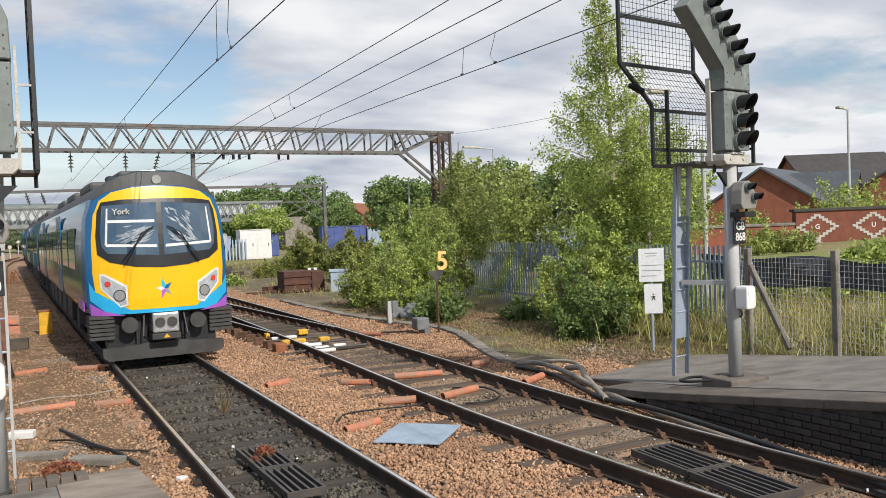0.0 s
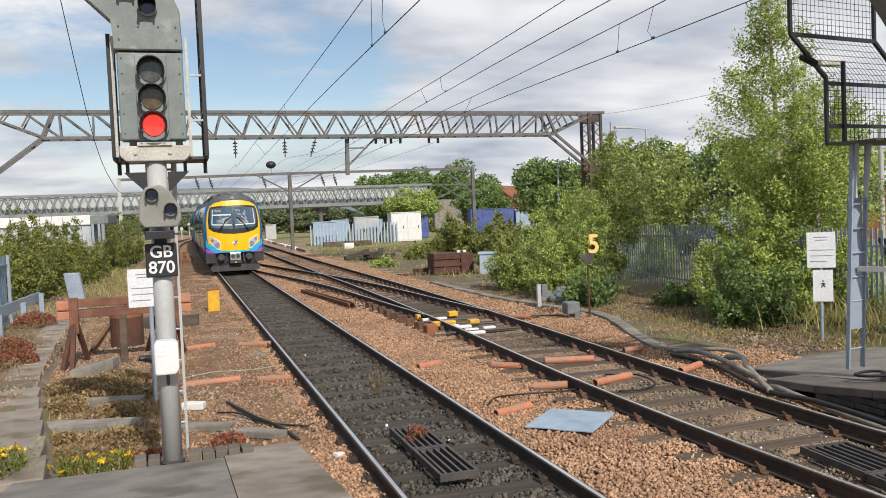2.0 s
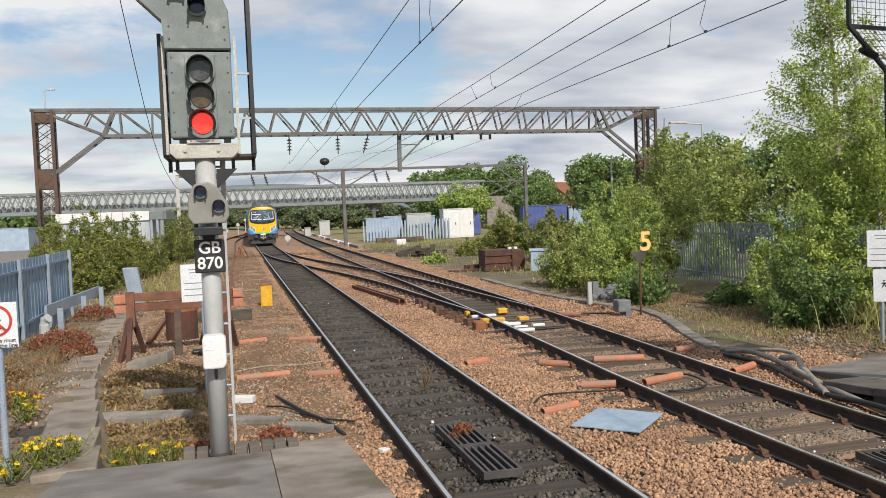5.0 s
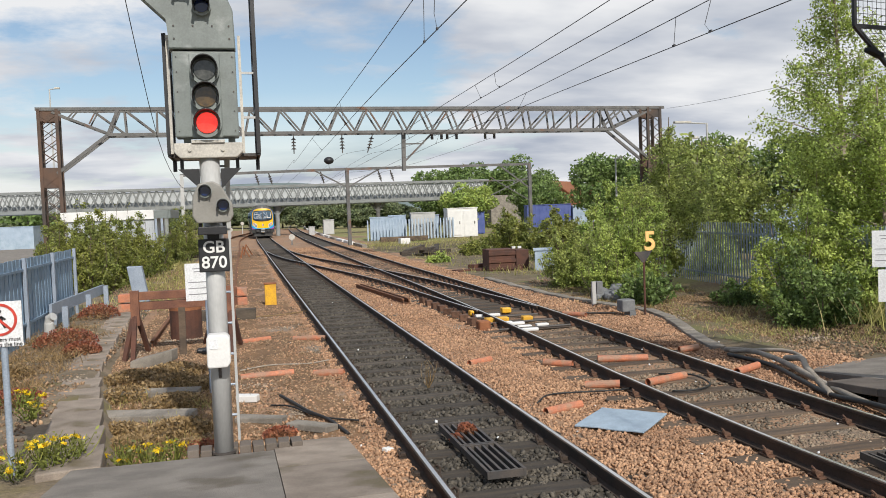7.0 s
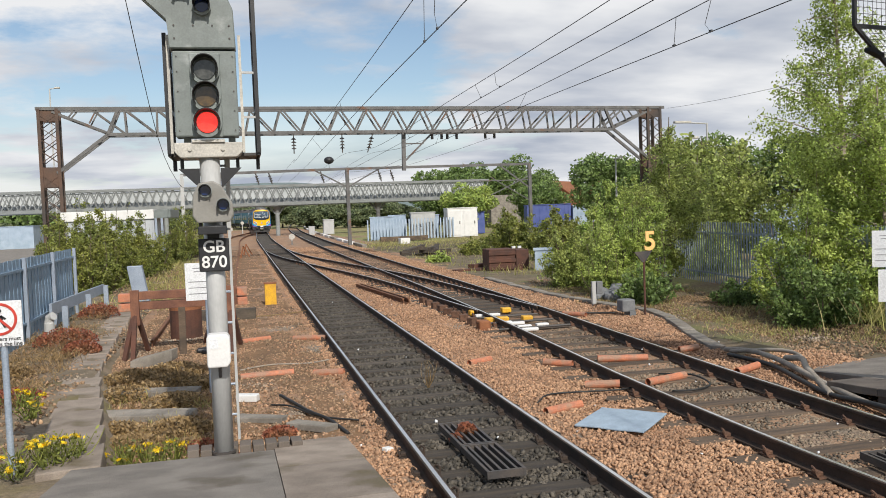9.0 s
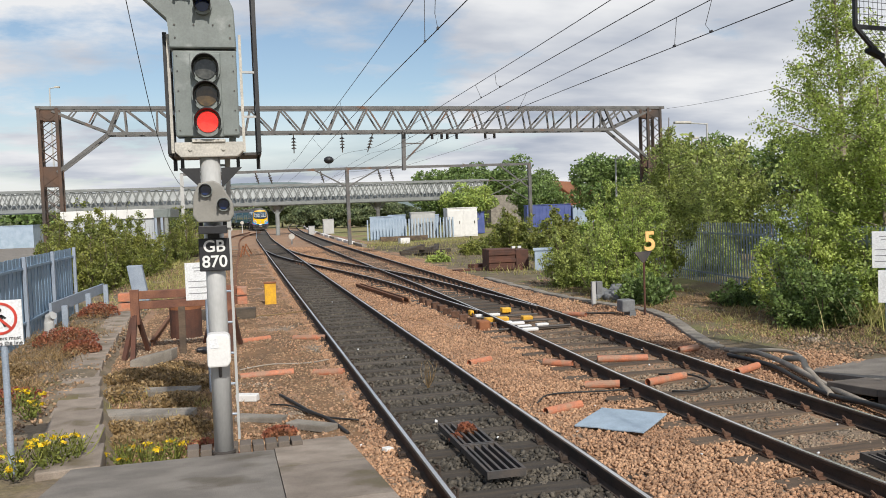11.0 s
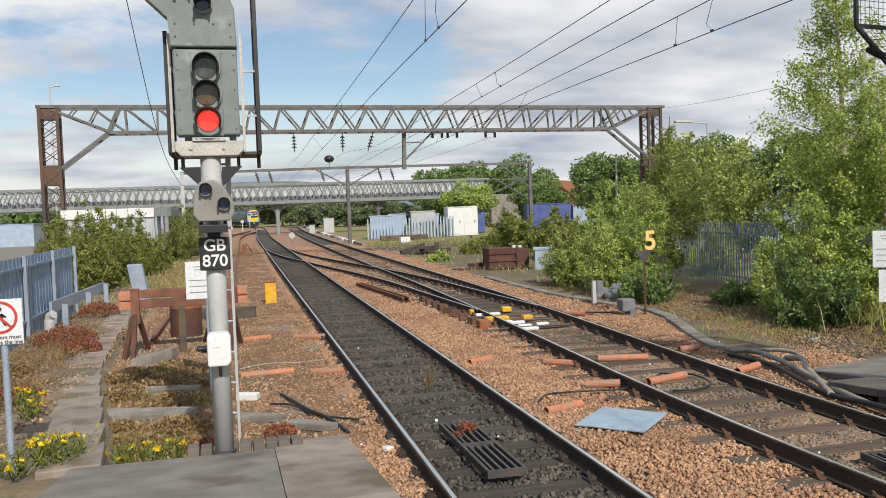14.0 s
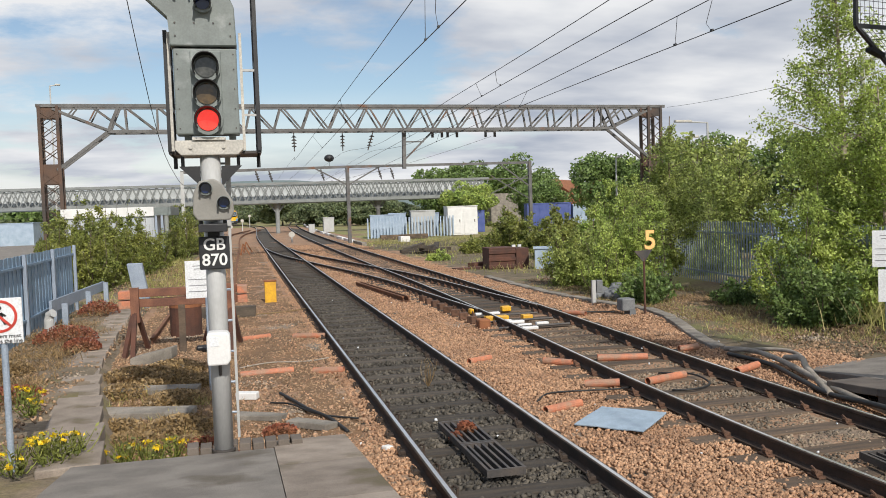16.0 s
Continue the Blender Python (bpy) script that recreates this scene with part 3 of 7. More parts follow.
def rail(track, fx, off, y0, y1, step, side, top, name="rail"):
    """One rail: the worn head's top face has its own surface."""
    ys = np.arange(y0, y1 + step, step)
    bm = B()
    prev = None
    for y in ys:
        slope = (fx(y + 0.5) - fx(y - 0.5))
        c, s = 1 / math.hypot(1, slope), slope / math.hypot(1, slope)
        cx, cy = fx(y) + off * c, y - off * s
        ring = [bm.verts.new((cx + x * c, cy - x * s, z)) for x, z in RAIL]
        if prev:
            for k in range(14):
                f = bm.faces.new((prev[k], prev[(k + 1) % 14], ring[(k + 1) % 14], ring[k]))
                f.material_index = 1 if k == 13 else 0
        else:
            bm.faces.new(ring[::-1])
        prev = ring
    bm.faces.new(prev)
    return part(name, bm, [M[side], M[top]], track)


def build_track(name, fx, y0, y1, sleeper_to, pitch, timber, top, label, chairs=0.0, side="rail_side", iron="clip"):
    tr = thing(name, (0, 0, 0), label, "railway track", "tracks", "structure")
    for off in (-0.753, 0.753):
        rail(tr, fx, off, y0, y1, 1.0, side, top)
    bm = B()
    box(bm, -1.28, 1.28, -0.125, 0.125, -0.30, -0.158, 0.012)
    me = mesh_of("sleeper", bm, M[timber])
    cb = B()
    box(cb, -0.14, 0.14, -0.09, 0.09, -0.156, -0.142)
    for s in (-1, 1):
        box(cb, s * 0.09 - 0.03, s * 0.09 + 0.03, -0.05, 0.05, -0.142, -0.10, 0.01)
        tube(cb, [(s * 0.125, -0.05, -0.14), (s * 0.14, -0.03, -0.075), (s * 0.12, 0.03, -0.07), (s * 0.085, 0.05, -0.10)], 0.012, 6)
    cme = mesh_of("rail_chair", cb, M[iron])
    i = 0
    y = y0
    while y < sleeper_to:
        y = y0 + i * pitch
        i += 1
        yaw = -math.degrees(math.atan(fx(y + 0.5) - fx(y - 0.5)))
        ob = new("sleeper", me)
        ob.parent = tr
        ob.matrix_basis = pose(fx(y) + random.uniform(-0.03, 0.03), y, random.uniform(-0.006, 0.004), 0, 0, yaw + random.uniform(-0.6, 0.6))
        if y < chairs:
            for off in (-0.753, 0.753):
                c = new("rail_chair", cme)
                c.parent = tr
                c.matrix_basis = pose(fx(y) + off, y, 0, 0, 0, yaw)
    return tr


def build_tracks():
    build_track("near_track", near_x, -4, 268, 66, 0.70, "timber_dark", "rail_top", "straight railway track with polished rails on tarred sleepers", 50, iron="rail_side")
    build_track("far_track", far_x, -2, 330, 56, 0.72, "timber_brown", "rail_top", "railway track on brown timber sleepers with rusty chairs", 45)
    build_track("crossover_track", cross_x, 19.2, 60.2, 56, 0.74, "timber_dark", "rail_top", "crossover track linking the two lines", 45)
    build_track("siding_track", siding_x, 17.8, 131, 45, 0.75, "timber_brown", "rail_rust", "disused siding with rusted rails", side="rail_rust")


# ---- platforms ----
def ramp_left(y):
    return min(0.915, max(0.2, 0.25 + (8.06 - y) * 0.122))


def build_platforms():
    pl = thing("platform_left", (0, 0, 0), "asphalt platform ramp with concrete edge slabs", "platform", "", "structure")
    bm = B()
    ys = [-14, -6, 2.61, 4.5, 6.1, 7.3, 7.74]
    prev = None
    for y in ys:
        z = ramp_left(y)
        ring = [bm.verts.new(p) for p in ((-1.5, y, -0.3), (0.209, y, -0.3), (0.209, y, z), (-1.5, y, z))]
        if prev:
            for k in range(4):
                bm.faces.new((prev[k], prev[(k + 1) % 4], ring[(k + 1) % 4], ring[k]))
        else:
            bm.faces.new(ring)
        prev = ring
    bm.faces.new(prev[::-1])
    part("surface", bm, M["asphalt"], pl, "worn grey asphalt")
    y = 8.17
    for i in range(10):
        y1, y0 = y - 0.005, y - 1.395
        bm = B()
        z1, z0 = ramp_left(y1), ramp_left(y0)
        v = [bm.verts.new(p) for p in ((0.215, y0, z0 - 0.12), (0.9, y0, z0 - 0.12), (0.9, y1, z1 - 0.12), (0.215, y1, z1 - 0.12), (0.215, y0, z0 + 0.004), (0.9, y0, z0 + 0.004), (0.9, y1, z1 + 0.004), (0.215, y1, z1 + 0.004))]
        for q in ((3, 2, 1, 0), (4, 5, 6, 7), (0, 1, 5, 4), (1, 2, 6, 5), (2, 3, 7, 6), (3, 0, 4, 7)):
            bm.faces.new([v[k] for k in q])
        part("edge_slab", bm, M["flag"], pl)
        y -= 1.4
    bm = B()
    prism(bm, [(-14, -0.3), (-14, 0.79), (2.6, 0.79), (8.05, 0.10), (8.05, -0.3)], 0.25, 0.84)
    for v in bm.verts:
        v.co = (v.co.y, v.co.x, v.co.z)
    part("edge_wall", bm, M["brick_dark"], pl)

    # right platform: ramp that runs down away from the camera, following the curve
    pr = thing("platform_right", (0, 0, 0), "dark brick platform end with stone coping and asphalt top", "platform", "", "structure")

    def ex(y):
        return far_x(y) + 1.46

    def rz(y):
        return min(0.915, max(0.0, 0.02 + (9.0 - y) * 0.126))
    bm = B()
    prev = None
    for y in (-6, -2, 1, 2.2, 3.75, 4.9, 6, 7.1, 8.2, 8.6):
        z = rz(y)
        ring = [bm.verts.new(p) for p in ((ex(y) + 0.06, y, -0.3), (ex(y) + 0.5, y, -0.3), (ex(y) + 0.5, y, z - 0.1), (ex(y) + 0.06, y, z - 0.1))]
        if prev:
            for k in range(4):
                bm.faces.new((prev[k], prev[(k + 1) % 4], ring[(k + 1) % 4], ring[k]))
        else:
            bm.faces.new(ring)
        prev = ring
    bm.faces.new(prev[::-1])
    part("wall_core", bm, M["mortar"], pr)
    bb = B()
    box(bb, -0.02, 0.03, -0.108, 0.108, 0, 0.065, 0.006)
    brick = mesh_of("brick", bb, M["brick_dark"])
    for row in range(12):
        z = -0.24 + row * 0.077
        y = 2.2 + (row % 2) * 0.11
        while y < 8.5:
            if z + 0.07 < rz(y + 0.12) - 0.1:
                ob = new("brick", brick)
                ob.parent = pr
                ob.matrix_basis = pose(ex(y) + 0.045 + random.uniform(-0.006, 0.006), y, z, 0, 0, math.degrees(-math.atan(far_x(y + 0.5) - far_x(y - 0.5))))
            y += 0.225
    y = 9.45
    while y > -4:
        y1, y0 = y - 0.006, y - 0.9
        bm = B()
        zs = (rz(y0), rz(y1))
        v = []
        for yy, z in ((y0, zs[0]), (y1, zs[1])):
            for dx, dz in ((0.0, -0.1), (0.62, -0.1), (0.62, 0.0), (0.0, 0.0)):
                v.append(bm.verts.new((ex(yy) + dx, yy, z + dz)))
        for q in ((0, 1, 2, 3), (7, 6, 5, 4), (0, 4, 5, 1), (1, 5, 6, 2), (2, 6, 7, 3), (3, 7, 4, 0)):
            bm.faces.new([v[k] for k in q])
        bmesh.ops.bevel(bm, geom=bm.edges[:], offset=0.012, segments=2, profile=0.5, affect="EDGES")
        part("coping_stone", bm, M["coping"], pr)
        y -= 0.9
    bm = B()
    prev = None
    for y in (-6, -2, 1, 2.2, 3.75, 4.9, 6, 7.1, 8.2, 9.3, 10.4, 11.2):
        z = rz(y) - (0.0 if y < 9.5 else 0.13 * (y - 9.5))
        ring = [bm.verts.new(p) for p in ((ex(y) + 0.625, y, -0.35), (ex(y) + 3.4, y, -0.35), (ex(y) + 3.4, y, z + 0.10), (ex(y) + 0.625, y, z + 0.008))]
        if prev:
            for k in range(4):
                bm.faces.new((prev[k], prev[(k + 1) % 4], ring[(k + 1) % 4], ring[k]))
        else:
            bm.faces.new(ring)
        prev = ring
    bm.faces.new(prev[::-1])
    part("surface", bm, M["asphalt"], pr, "grey asphalt walkway")
    return pr


build_ground()
build_tracks()
build_platforms()
scatter_ballast()


# ---- overhead line structures ----
def lattice(bm, a, b, c, d, n, w):
    """Zigzag bars between the chord a-b and the chord c-d."""
    a, b, c, d = (Vector(p) for p in (a, b, c, d))
    for i in range(n):
        p, q = c.lerp(d, i / n), a.lerp(b, (i + 0.5) / n)
        r = c.lerp(d, (i + 1) / n)
        beam(bm, p, q, w, w)
        beam(bm, q, r, w, w)


def build_gantry():
    # a lattice portal across all tracks
    xl, xr, y, z0, z1, dy = -9.0, 24.9, 42.0, 6.80, 8.1, 0.45
    g = thing("catenary_gantry", (0, y, 0), "weathered steel lattice portal gantry over the tracks", "gantry", rz=3.26)
    for s in (-1, 1):
        bm = B()
        beam(bm, (xl - 0.55, s * dy, z1), (xr + 0.7, s * dy, z1), 0.13, 0.16)
        part("top_chord", bm, M["gantry"], g)
        bm = B()
        beam(bm, (xl + 2.7, s * dy, z0), (xr - 2.7, s * dy, z0), 0.13, 0.15)
        part("bottom_chord", bm, M["gantry"], g)
        bm = B()
        lattice(bm, (xl + 2.9, s * dy, z0), (xr - 2.9, s * dy, z0), (xl + 2.0, s * dy, z1), (xr - 2.0, s * dy, z1), 19, 0.085)
        part("lattice_web", bm, M["gantry"], g)
        for e, k in ((xl, 1), (xr, -1)):
            bm = B()
            beam(bm, (e + 0.3 * k, s * dy, 4.9), (e + 2.75 * k, s * dy, z0), 0.13, 0.15)
            beam(bm, (e + 2.75 * k, s * dy, z0), (e + 3.3 * k, s * dy, z1), 0.15, 0.15)
            beam(bm, (e + 0.2 * k, s * dy, z1 - 0.15), (e + 2.7 * k, s * dy, z0 + 0.1), 0.11, 0.11)
            beam(bm, (e + 1.9 * k, s * dy, z1 - 0.75), (e + 2.3 * k, s * dy, z1), 0.07, 0.07)
            beam(bm, (e + 0.9 * k, s * dy, z1 - 0.5), (e + 1.3 * k, s * dy, z1), 0.07, 0.07)
            part("knee_brace", bm, M["gantry"], g)
    for e in (xl, xr):
        bm = B()
        for dx in (-0.42, 0.42):
            for s in (-1, 1):
                beam(bm, (e + dx, s * dy, -0.3), (e + dx, s * dy, z1), 0.15, 0.15)
        for s in (-1, 1):
            for i in range(12):
                za, zb = 0.6 + i * 0.6, 1.2 + i * 0.6
                if not 4.2 < za < 5.2:
                    beam(bm, (e - 0.4, s * dy, za), (e + 0.4, s * dy, zb), 0.07, 0.03)
                    beam(bm, (e + 0.4, s * dy, za), (e - 0.4, s * dy, zb), 0.07, 0.03)
            box(bm, e - 0.42, e + 0.42, s * dy - 0.012, s * dy + 0.012, 4.2, 5.2)
            box(bm, e - 0.42, e + 0.42, s * dy - 0.012, s * dy + 0.012, 7.5, z1)
        part("post", bm, M["gantry_rust"], g, "rusty lattice post")
    for x in (3.1, 5.75, 7.5):
        bm = B()
        tilt = 0.35 if x > 7 else 0.0
        tube(bm, [(x, 0, z0), (x - tilt, 0, z0 - 1.1)], 0.03, 6)
        for k in range(4):
            zc = z0 - 0.3 - k * 0.17
            tube(bm, [(x - tilt * (z0 - zc) / 1.1, 0, zc - 0.04), (x - tilt * (z0 - zc) / 1.1, 0, zc + 0.04)], 0.15, 10, 0.05)
        part("insulator", bm, M["dark_steel"], g)
    bm = B()
    beam(bm, (9.25, 0, z0), (9.2, 0, 4.65), 0.2, 0.2)
    beam(bm, (9.3, 0, 5.2), (11.0, 0, z0), 0.09, 0.09)
    beam(bm, (9.3, 0, 6.15), (10.4, 0, 6.15), 0.07, 0.07)
    part("drop_bracket", bm, M["gantry"], g)
    for x in (11.2, 12.1, 14.4):
        bm = B()
        beam(bm, (x - 0.35, 0, z0 - 0.12), (x + 0.35, 0, z0 - 0.12), 0.1, 0.06)
        for dx in (-0.28, 0.28):
            tube(bm, [(x + dx, 0, z0 - 0.1), (x + dx, 0, z0 - 0.42)], 0.08, 8)
        part("insulator_pair", bm, M["dark_steel"], g)


def build_second_gantry():
    g = thing("light_gantry", (0, 60, 0), "slender tubular gantry with thin grey posts", "gantry", rz=3.26)
    bm = B()
    for a, b in (((-4.1, 0, 5.66), (8.5, 0, 5.85)), ((8.5, 0, 5.85), (24.0, 0, 5.92))):
        beam(bm, a, b, 0.16, 0.2)
    part("crossbeam", bm, M["gantry"], g)
    for x, zt in ((-4.0, 5.7), (8.5, 5.85), (24.0, 6.0)):
        bm = B()
        beam(bm, (x, 0, -0.4), (x, 0, zt), 0.26, 0.26)
        part("post", bm, M["light_steel"] if x < 0 else M["gantry"], g)
    for x, k in ((8.5, 1), (8.5, -1), (24, -1)):
        bm = B()
        beam(bm, (x, 0, 3.9 if x > 20 else 4.4), (x + k * 2.6, 0, 5.8), 0.1, 0.1)
        part("brace", bm, M["gantry"], g)
    bm = B()
    beam(bm, (19.5, 0, 4.6), (24, 0, 4.6), 0.08, 0.08)
    beam(bm, (20.5, 0, 3.4), (23.9, 0, 4.9), 0.07, 0.07)
    beam(bm, (20.5, 0, 4.9), (23.9, 0, 2.9), 0.07, 0.07)
    part("stay", bm, M["gantry"], g)
    for x in (2.4, 1.4, -1.2, 11.0, 12.0, 6.4):
        bm = B()
        tube(bm, [(x, 0, 5.7), (x + 0.25, 0, 4.8)], 0.05, 6)
        for k in range(3):
            tube(bm, [(x + 0.07 + k * 0.05, 0, 5.45 - k * 0.18), (x + 0.09 + k * 0.05, 0, 5.37 - k * 0.18)], 0.12, 8)
        part("insulator", bm, M["dark_steel"], g)
    w = g
    bm = B()
    bmesh.ops.create_uvsphere(bm, u_segments=14, v_segments=10, radius=0.34)
    for v in bm.verts:
        v.co = Vector((v.co.x * 1.15, v.co.y, v.co.z * 0.85 + 6.55))
        v.co.x += 7.1
    part("weight", bm, M["black"], w, "round black weight", smooth=True)
    bm = B()
    beam(bm, (7.1, 0, 5.8), (7.1, 0, 6.4), 0.03, 0.03)
    part("weight_hanger", bm, M["black"], w)


def build_bridge():
    # lattice girder bridge on pale piers, far behind
    y = 98.0
    g = thing("lattice_footbridge", (0, y, 0), "long pale grey lattice girder bridge on slim piers", "bridge", rz=3.26)
    xs = [-60, -20, -8.6, 4.9, 18, 33.2]
    for i, (a, b) in enumerate(zip(xs, xs[1:])):
        mm = M["bridge_white"] if i == 2 else M["bridge"]
        for dy in (0.0, 2.2):
            bm = B()
            beam(bm, (a, dy, 6.1), (b, dy, 6.1), 0.3, 0.28)
            beam(bm, (a, dy, 3.85), (b, dy, 3.85), 0.3, 0.4)
            part("chord", bm, M["bridge_dark"], g)
            bm = B()
            n = max(6, int((b - a) / 1.9))
            lattice(bm, (a, dy, 3.9), (b, dy, 3.9), (a, dy, 6.1), (b, dy, 6.1), n, 0.12)
            lattice(bm, (a, dy + 0.05, 6.1), (b, dy + 0.05, 6.1), (a, dy + 0.05, 3.9), (b, dy + 0.05, 3.9), n, 0.12)
            part("lattice", bm, M["bridge_dark"], g)
        bm = B()
        box(bm, a, b, 0.0, 2.2, 3.55, 3.7)
        part("deck", bm, mm, g)
        bm = B()
        box(bm, a, b, 2.32, 2.36, 3.7, 5.9)
        part("parapet_panel", bm, M["bridge_white"], g)
    for x in (-8.6, 4.9, 18.0, 32.6):
        bm = B()
        tube(bm, [(x, 1.1, -0.4), (x, 1.1, 2.9)], 0.27, 12)
        tube(bm, [(x, 1.1, 2.7), (x, 1.1, 3.6)], 0.27, 12, 0.6)
        for k in (-1, 1):
            beam(bm, (x + 0.2 * k, 1.1, 2.6), (x + 1.0 * k, 1.1, 3.56), 0.16, 0.2)
        part("pier", bm, M["bridge"] if x < 10 else M["gantry"], g)
    bm = B()
    box(bm, 33.2, 37.5, -0.6, 2.8, -0.4, 4.0, 0.05)
    part("abutment", bm, M["concrete"], g)


def wire(name, pts, r, label, category="overhead wire"):
    w = thing(name, (0, 0, 0), label, category, "overhead wires")
    bm = B()
    tube(bm, pts, r * 0.58, 5)
    part("wire", bm, M["wire"], w)
    return w


def sag(p, q, d, n=10):
    p, q = Vector(p), Vector(q)
    return [p.lerp(q, i / n) - Vector((0, 0, 4 * d * (i / n) * (1 - i / n))) for i in range(n + 1)]


def span(knots, ys):
    """Points of a smooth wire through knots (x, y, z) at the distances ys."""
    k = list(zip(*knots))
    return [(spline(k[1], k[0], y), y, spline(k[1], k[2], y)) for y in ys]


def build_wires():
    ys = np.concatenate([np.arange(-26, 48, 2.0), np.arange(48, 130, 8.0)])
    lines = (
        # contact wire, catenary wire, places of the droppers
        (((2.43, -26, 4.75), (2.43, 8.7, 4.58), (2.40, 12.6, 4.5), (2.75, 28, 4.47), (3.15, 47, 4.5), (3.4, 80, 4.5), (5.0, 130, 4.5)),
         ((2.43, -26, 6.6), (2.43, 3, 5.55), (2.43, 11.4, 5.24), (2.45, 28, 4.86), (2.6, 40, 4.80), (3.1, 47, 5.4), (3.2, 70, 5.1), (4.5, 130, 5.6)), (10.0, 10.7, 20.0, 28.0)),
        (((5.9, -26, 4.7), (5.9, 8.1, 4.51), (5.80, 16.8, 4.45), (6.3, 30, 4.47), (7.25, 47, 4.55), (7.6, 80, 4.6), (9.5, 130, 4.6)),
         ((5.9, -26, 6.4), (5.9, 0, 5.3), (5.9, 9.7, 4.91), (6.02, 19.2, 4.75), (6.5, 33, 4.9), (7.2, 47, 5.6), (7.5, 75, 5.1), (9.5, 130, 5.7)), (9.7, 10.6, 17.0, 26.0)),
        (((5.0, -26, 5.0), (5.0, 9.5, 4.83), (5.12, 18.7, 4.7), (5.4, 32, 4.6), (5.75, 47, 4.6), (6.0, 80, 4.6), (7.5, 130, 4.6)),
         ((5.0, -26, 6.5), (5.0, 1, 5.45), (5.0, 10.7, 5.13), (5.0, 20.3, 4.95), (5.4, 33, 4.95), (5.75, 47, 5.6), (6.0, 75, 5.1), (7.5, 130, 5.7)), (16.0, 17.4, 26.0)),
    )
    for contact, catenary, drops in lines:
        wire("contact_wire", span(contact, ys), 0.011, "thin dark overhead contact wire")
        m = wire("catenary_wire", span(catenary, ys), 0.011, "thin dark catenary wire")
        for k, y in enumerate(drops):
            a, b = span(catenary, (y,))[0], span(contact, (y,))[0]
            c = Vector(a).lerp(Vector(b), 0.7) + Vector((0, 0.14 if k == 0 else 0.0, 0))
            bm = B()
            tube(bm, [a, c, b], 0.0045, 4)
            beam(bm, (b[0], b[1] - 0.03, b[2] + 0.01), (b[0], b[1] + 0.03, b[2] + 0.01), 0.02, 0.03)
            part("dropper", bm, M["wire"], m)
    wire("feeder_wire", span(((-3.0, 18, 13.6), (-3.0, 27.4, 9.05), (-3.0, 34.8, 6.06), (-3.07, 47, 4.42), (-3.1, 66, 4.6)), np.arange(18, 67, 3.0)), 0.024, "single dark feeder wire")
    wire("feeder_wire", sag((25.4, 47, 7.95), (17, 20, 5.9), 0.12), 0.014, "single dark feeder wire")
    wire("return_wire", sag((9.2, 47.2, 5.0), (8.4, 67.2, 5.6), 0.1) + sag((8.4, 67.2, 5.6), (14, 156.5, 5.6), 0.5), 0.015, "thin dark return wire")
    wire("return_wire", sag((14.4, 47.5, 6.4), (9, 84, 5.4), 0.3), 0.015, "thin dark return wire")


build_gantry()
build_second_gantry()
build_bridge()
build_wires()


# ---- train ----
HALF = ((0.0, 3.62), (0.35, 3.60), (0.70, 3.50), (0.98, 3.33), (1.18, 3.08), (1.29, 2.72), (1.335, 2.2), (1.345, 1.6), (1.335, 1.1), (1.30, 0.95))


NOSE = 0.955


def front_y(x, z):
    """How far the nose falls back, seen from the very front."""
    fall = 0.34 * (abs(x) / 1.34) ** 3.2 + 0.10 * (abs(x) / 1.34) ** 2
    if z > 1.7:
        fall += 0.30 * ((z - 1.7) / 1.9) ** 1.7
    if z < 1.1:
        fall += 0.12 * (1.1 - z)
    return fall


def front_patch(poly, off):
    """A polygon in x and z laid on the nose, off metres proud of it."""
    bm = B()
    bm.faces.new([bm.verts.new((x, 0, z)) for x, z in poly])
    bmesh.ops.triangulate(bm, faces=bm.faces[:])
    for i in range(-8, 9):
        bmesh.ops.bisect_plane(bm, geom=bm.verts[:] + bm.edges[:] + bm.faces[:], plane_co=(i * 0.16 + 0.003, 0, 0), plane_no=(1, 0, 0))
    for i in range(14):
        bmesh.ops.bisect_plane(bm, geom=bm.verts[:] + bm.edges[:] + bm.faces[:], plane_co=(0, 0, 0.8 + i * 0.2 + 0.004), plane_no=(0, 0, 1))
    for v in bm.verts:
        v.co.y = front_y(v.co.x, v.co.z) - off
        v.co.x *= NOSE
    faces = bm.faces[:]
    ex = bmesh.ops.extrude_face_region(bm, geom=faces)
    for g in ex["geom"]:
        if isinstance(g, bmesh.types.BMVert):
            g.co.y += off + 0.004
    return bm


def mirror(pts):
    return [(-x, z) for x, z in pts][::-1]


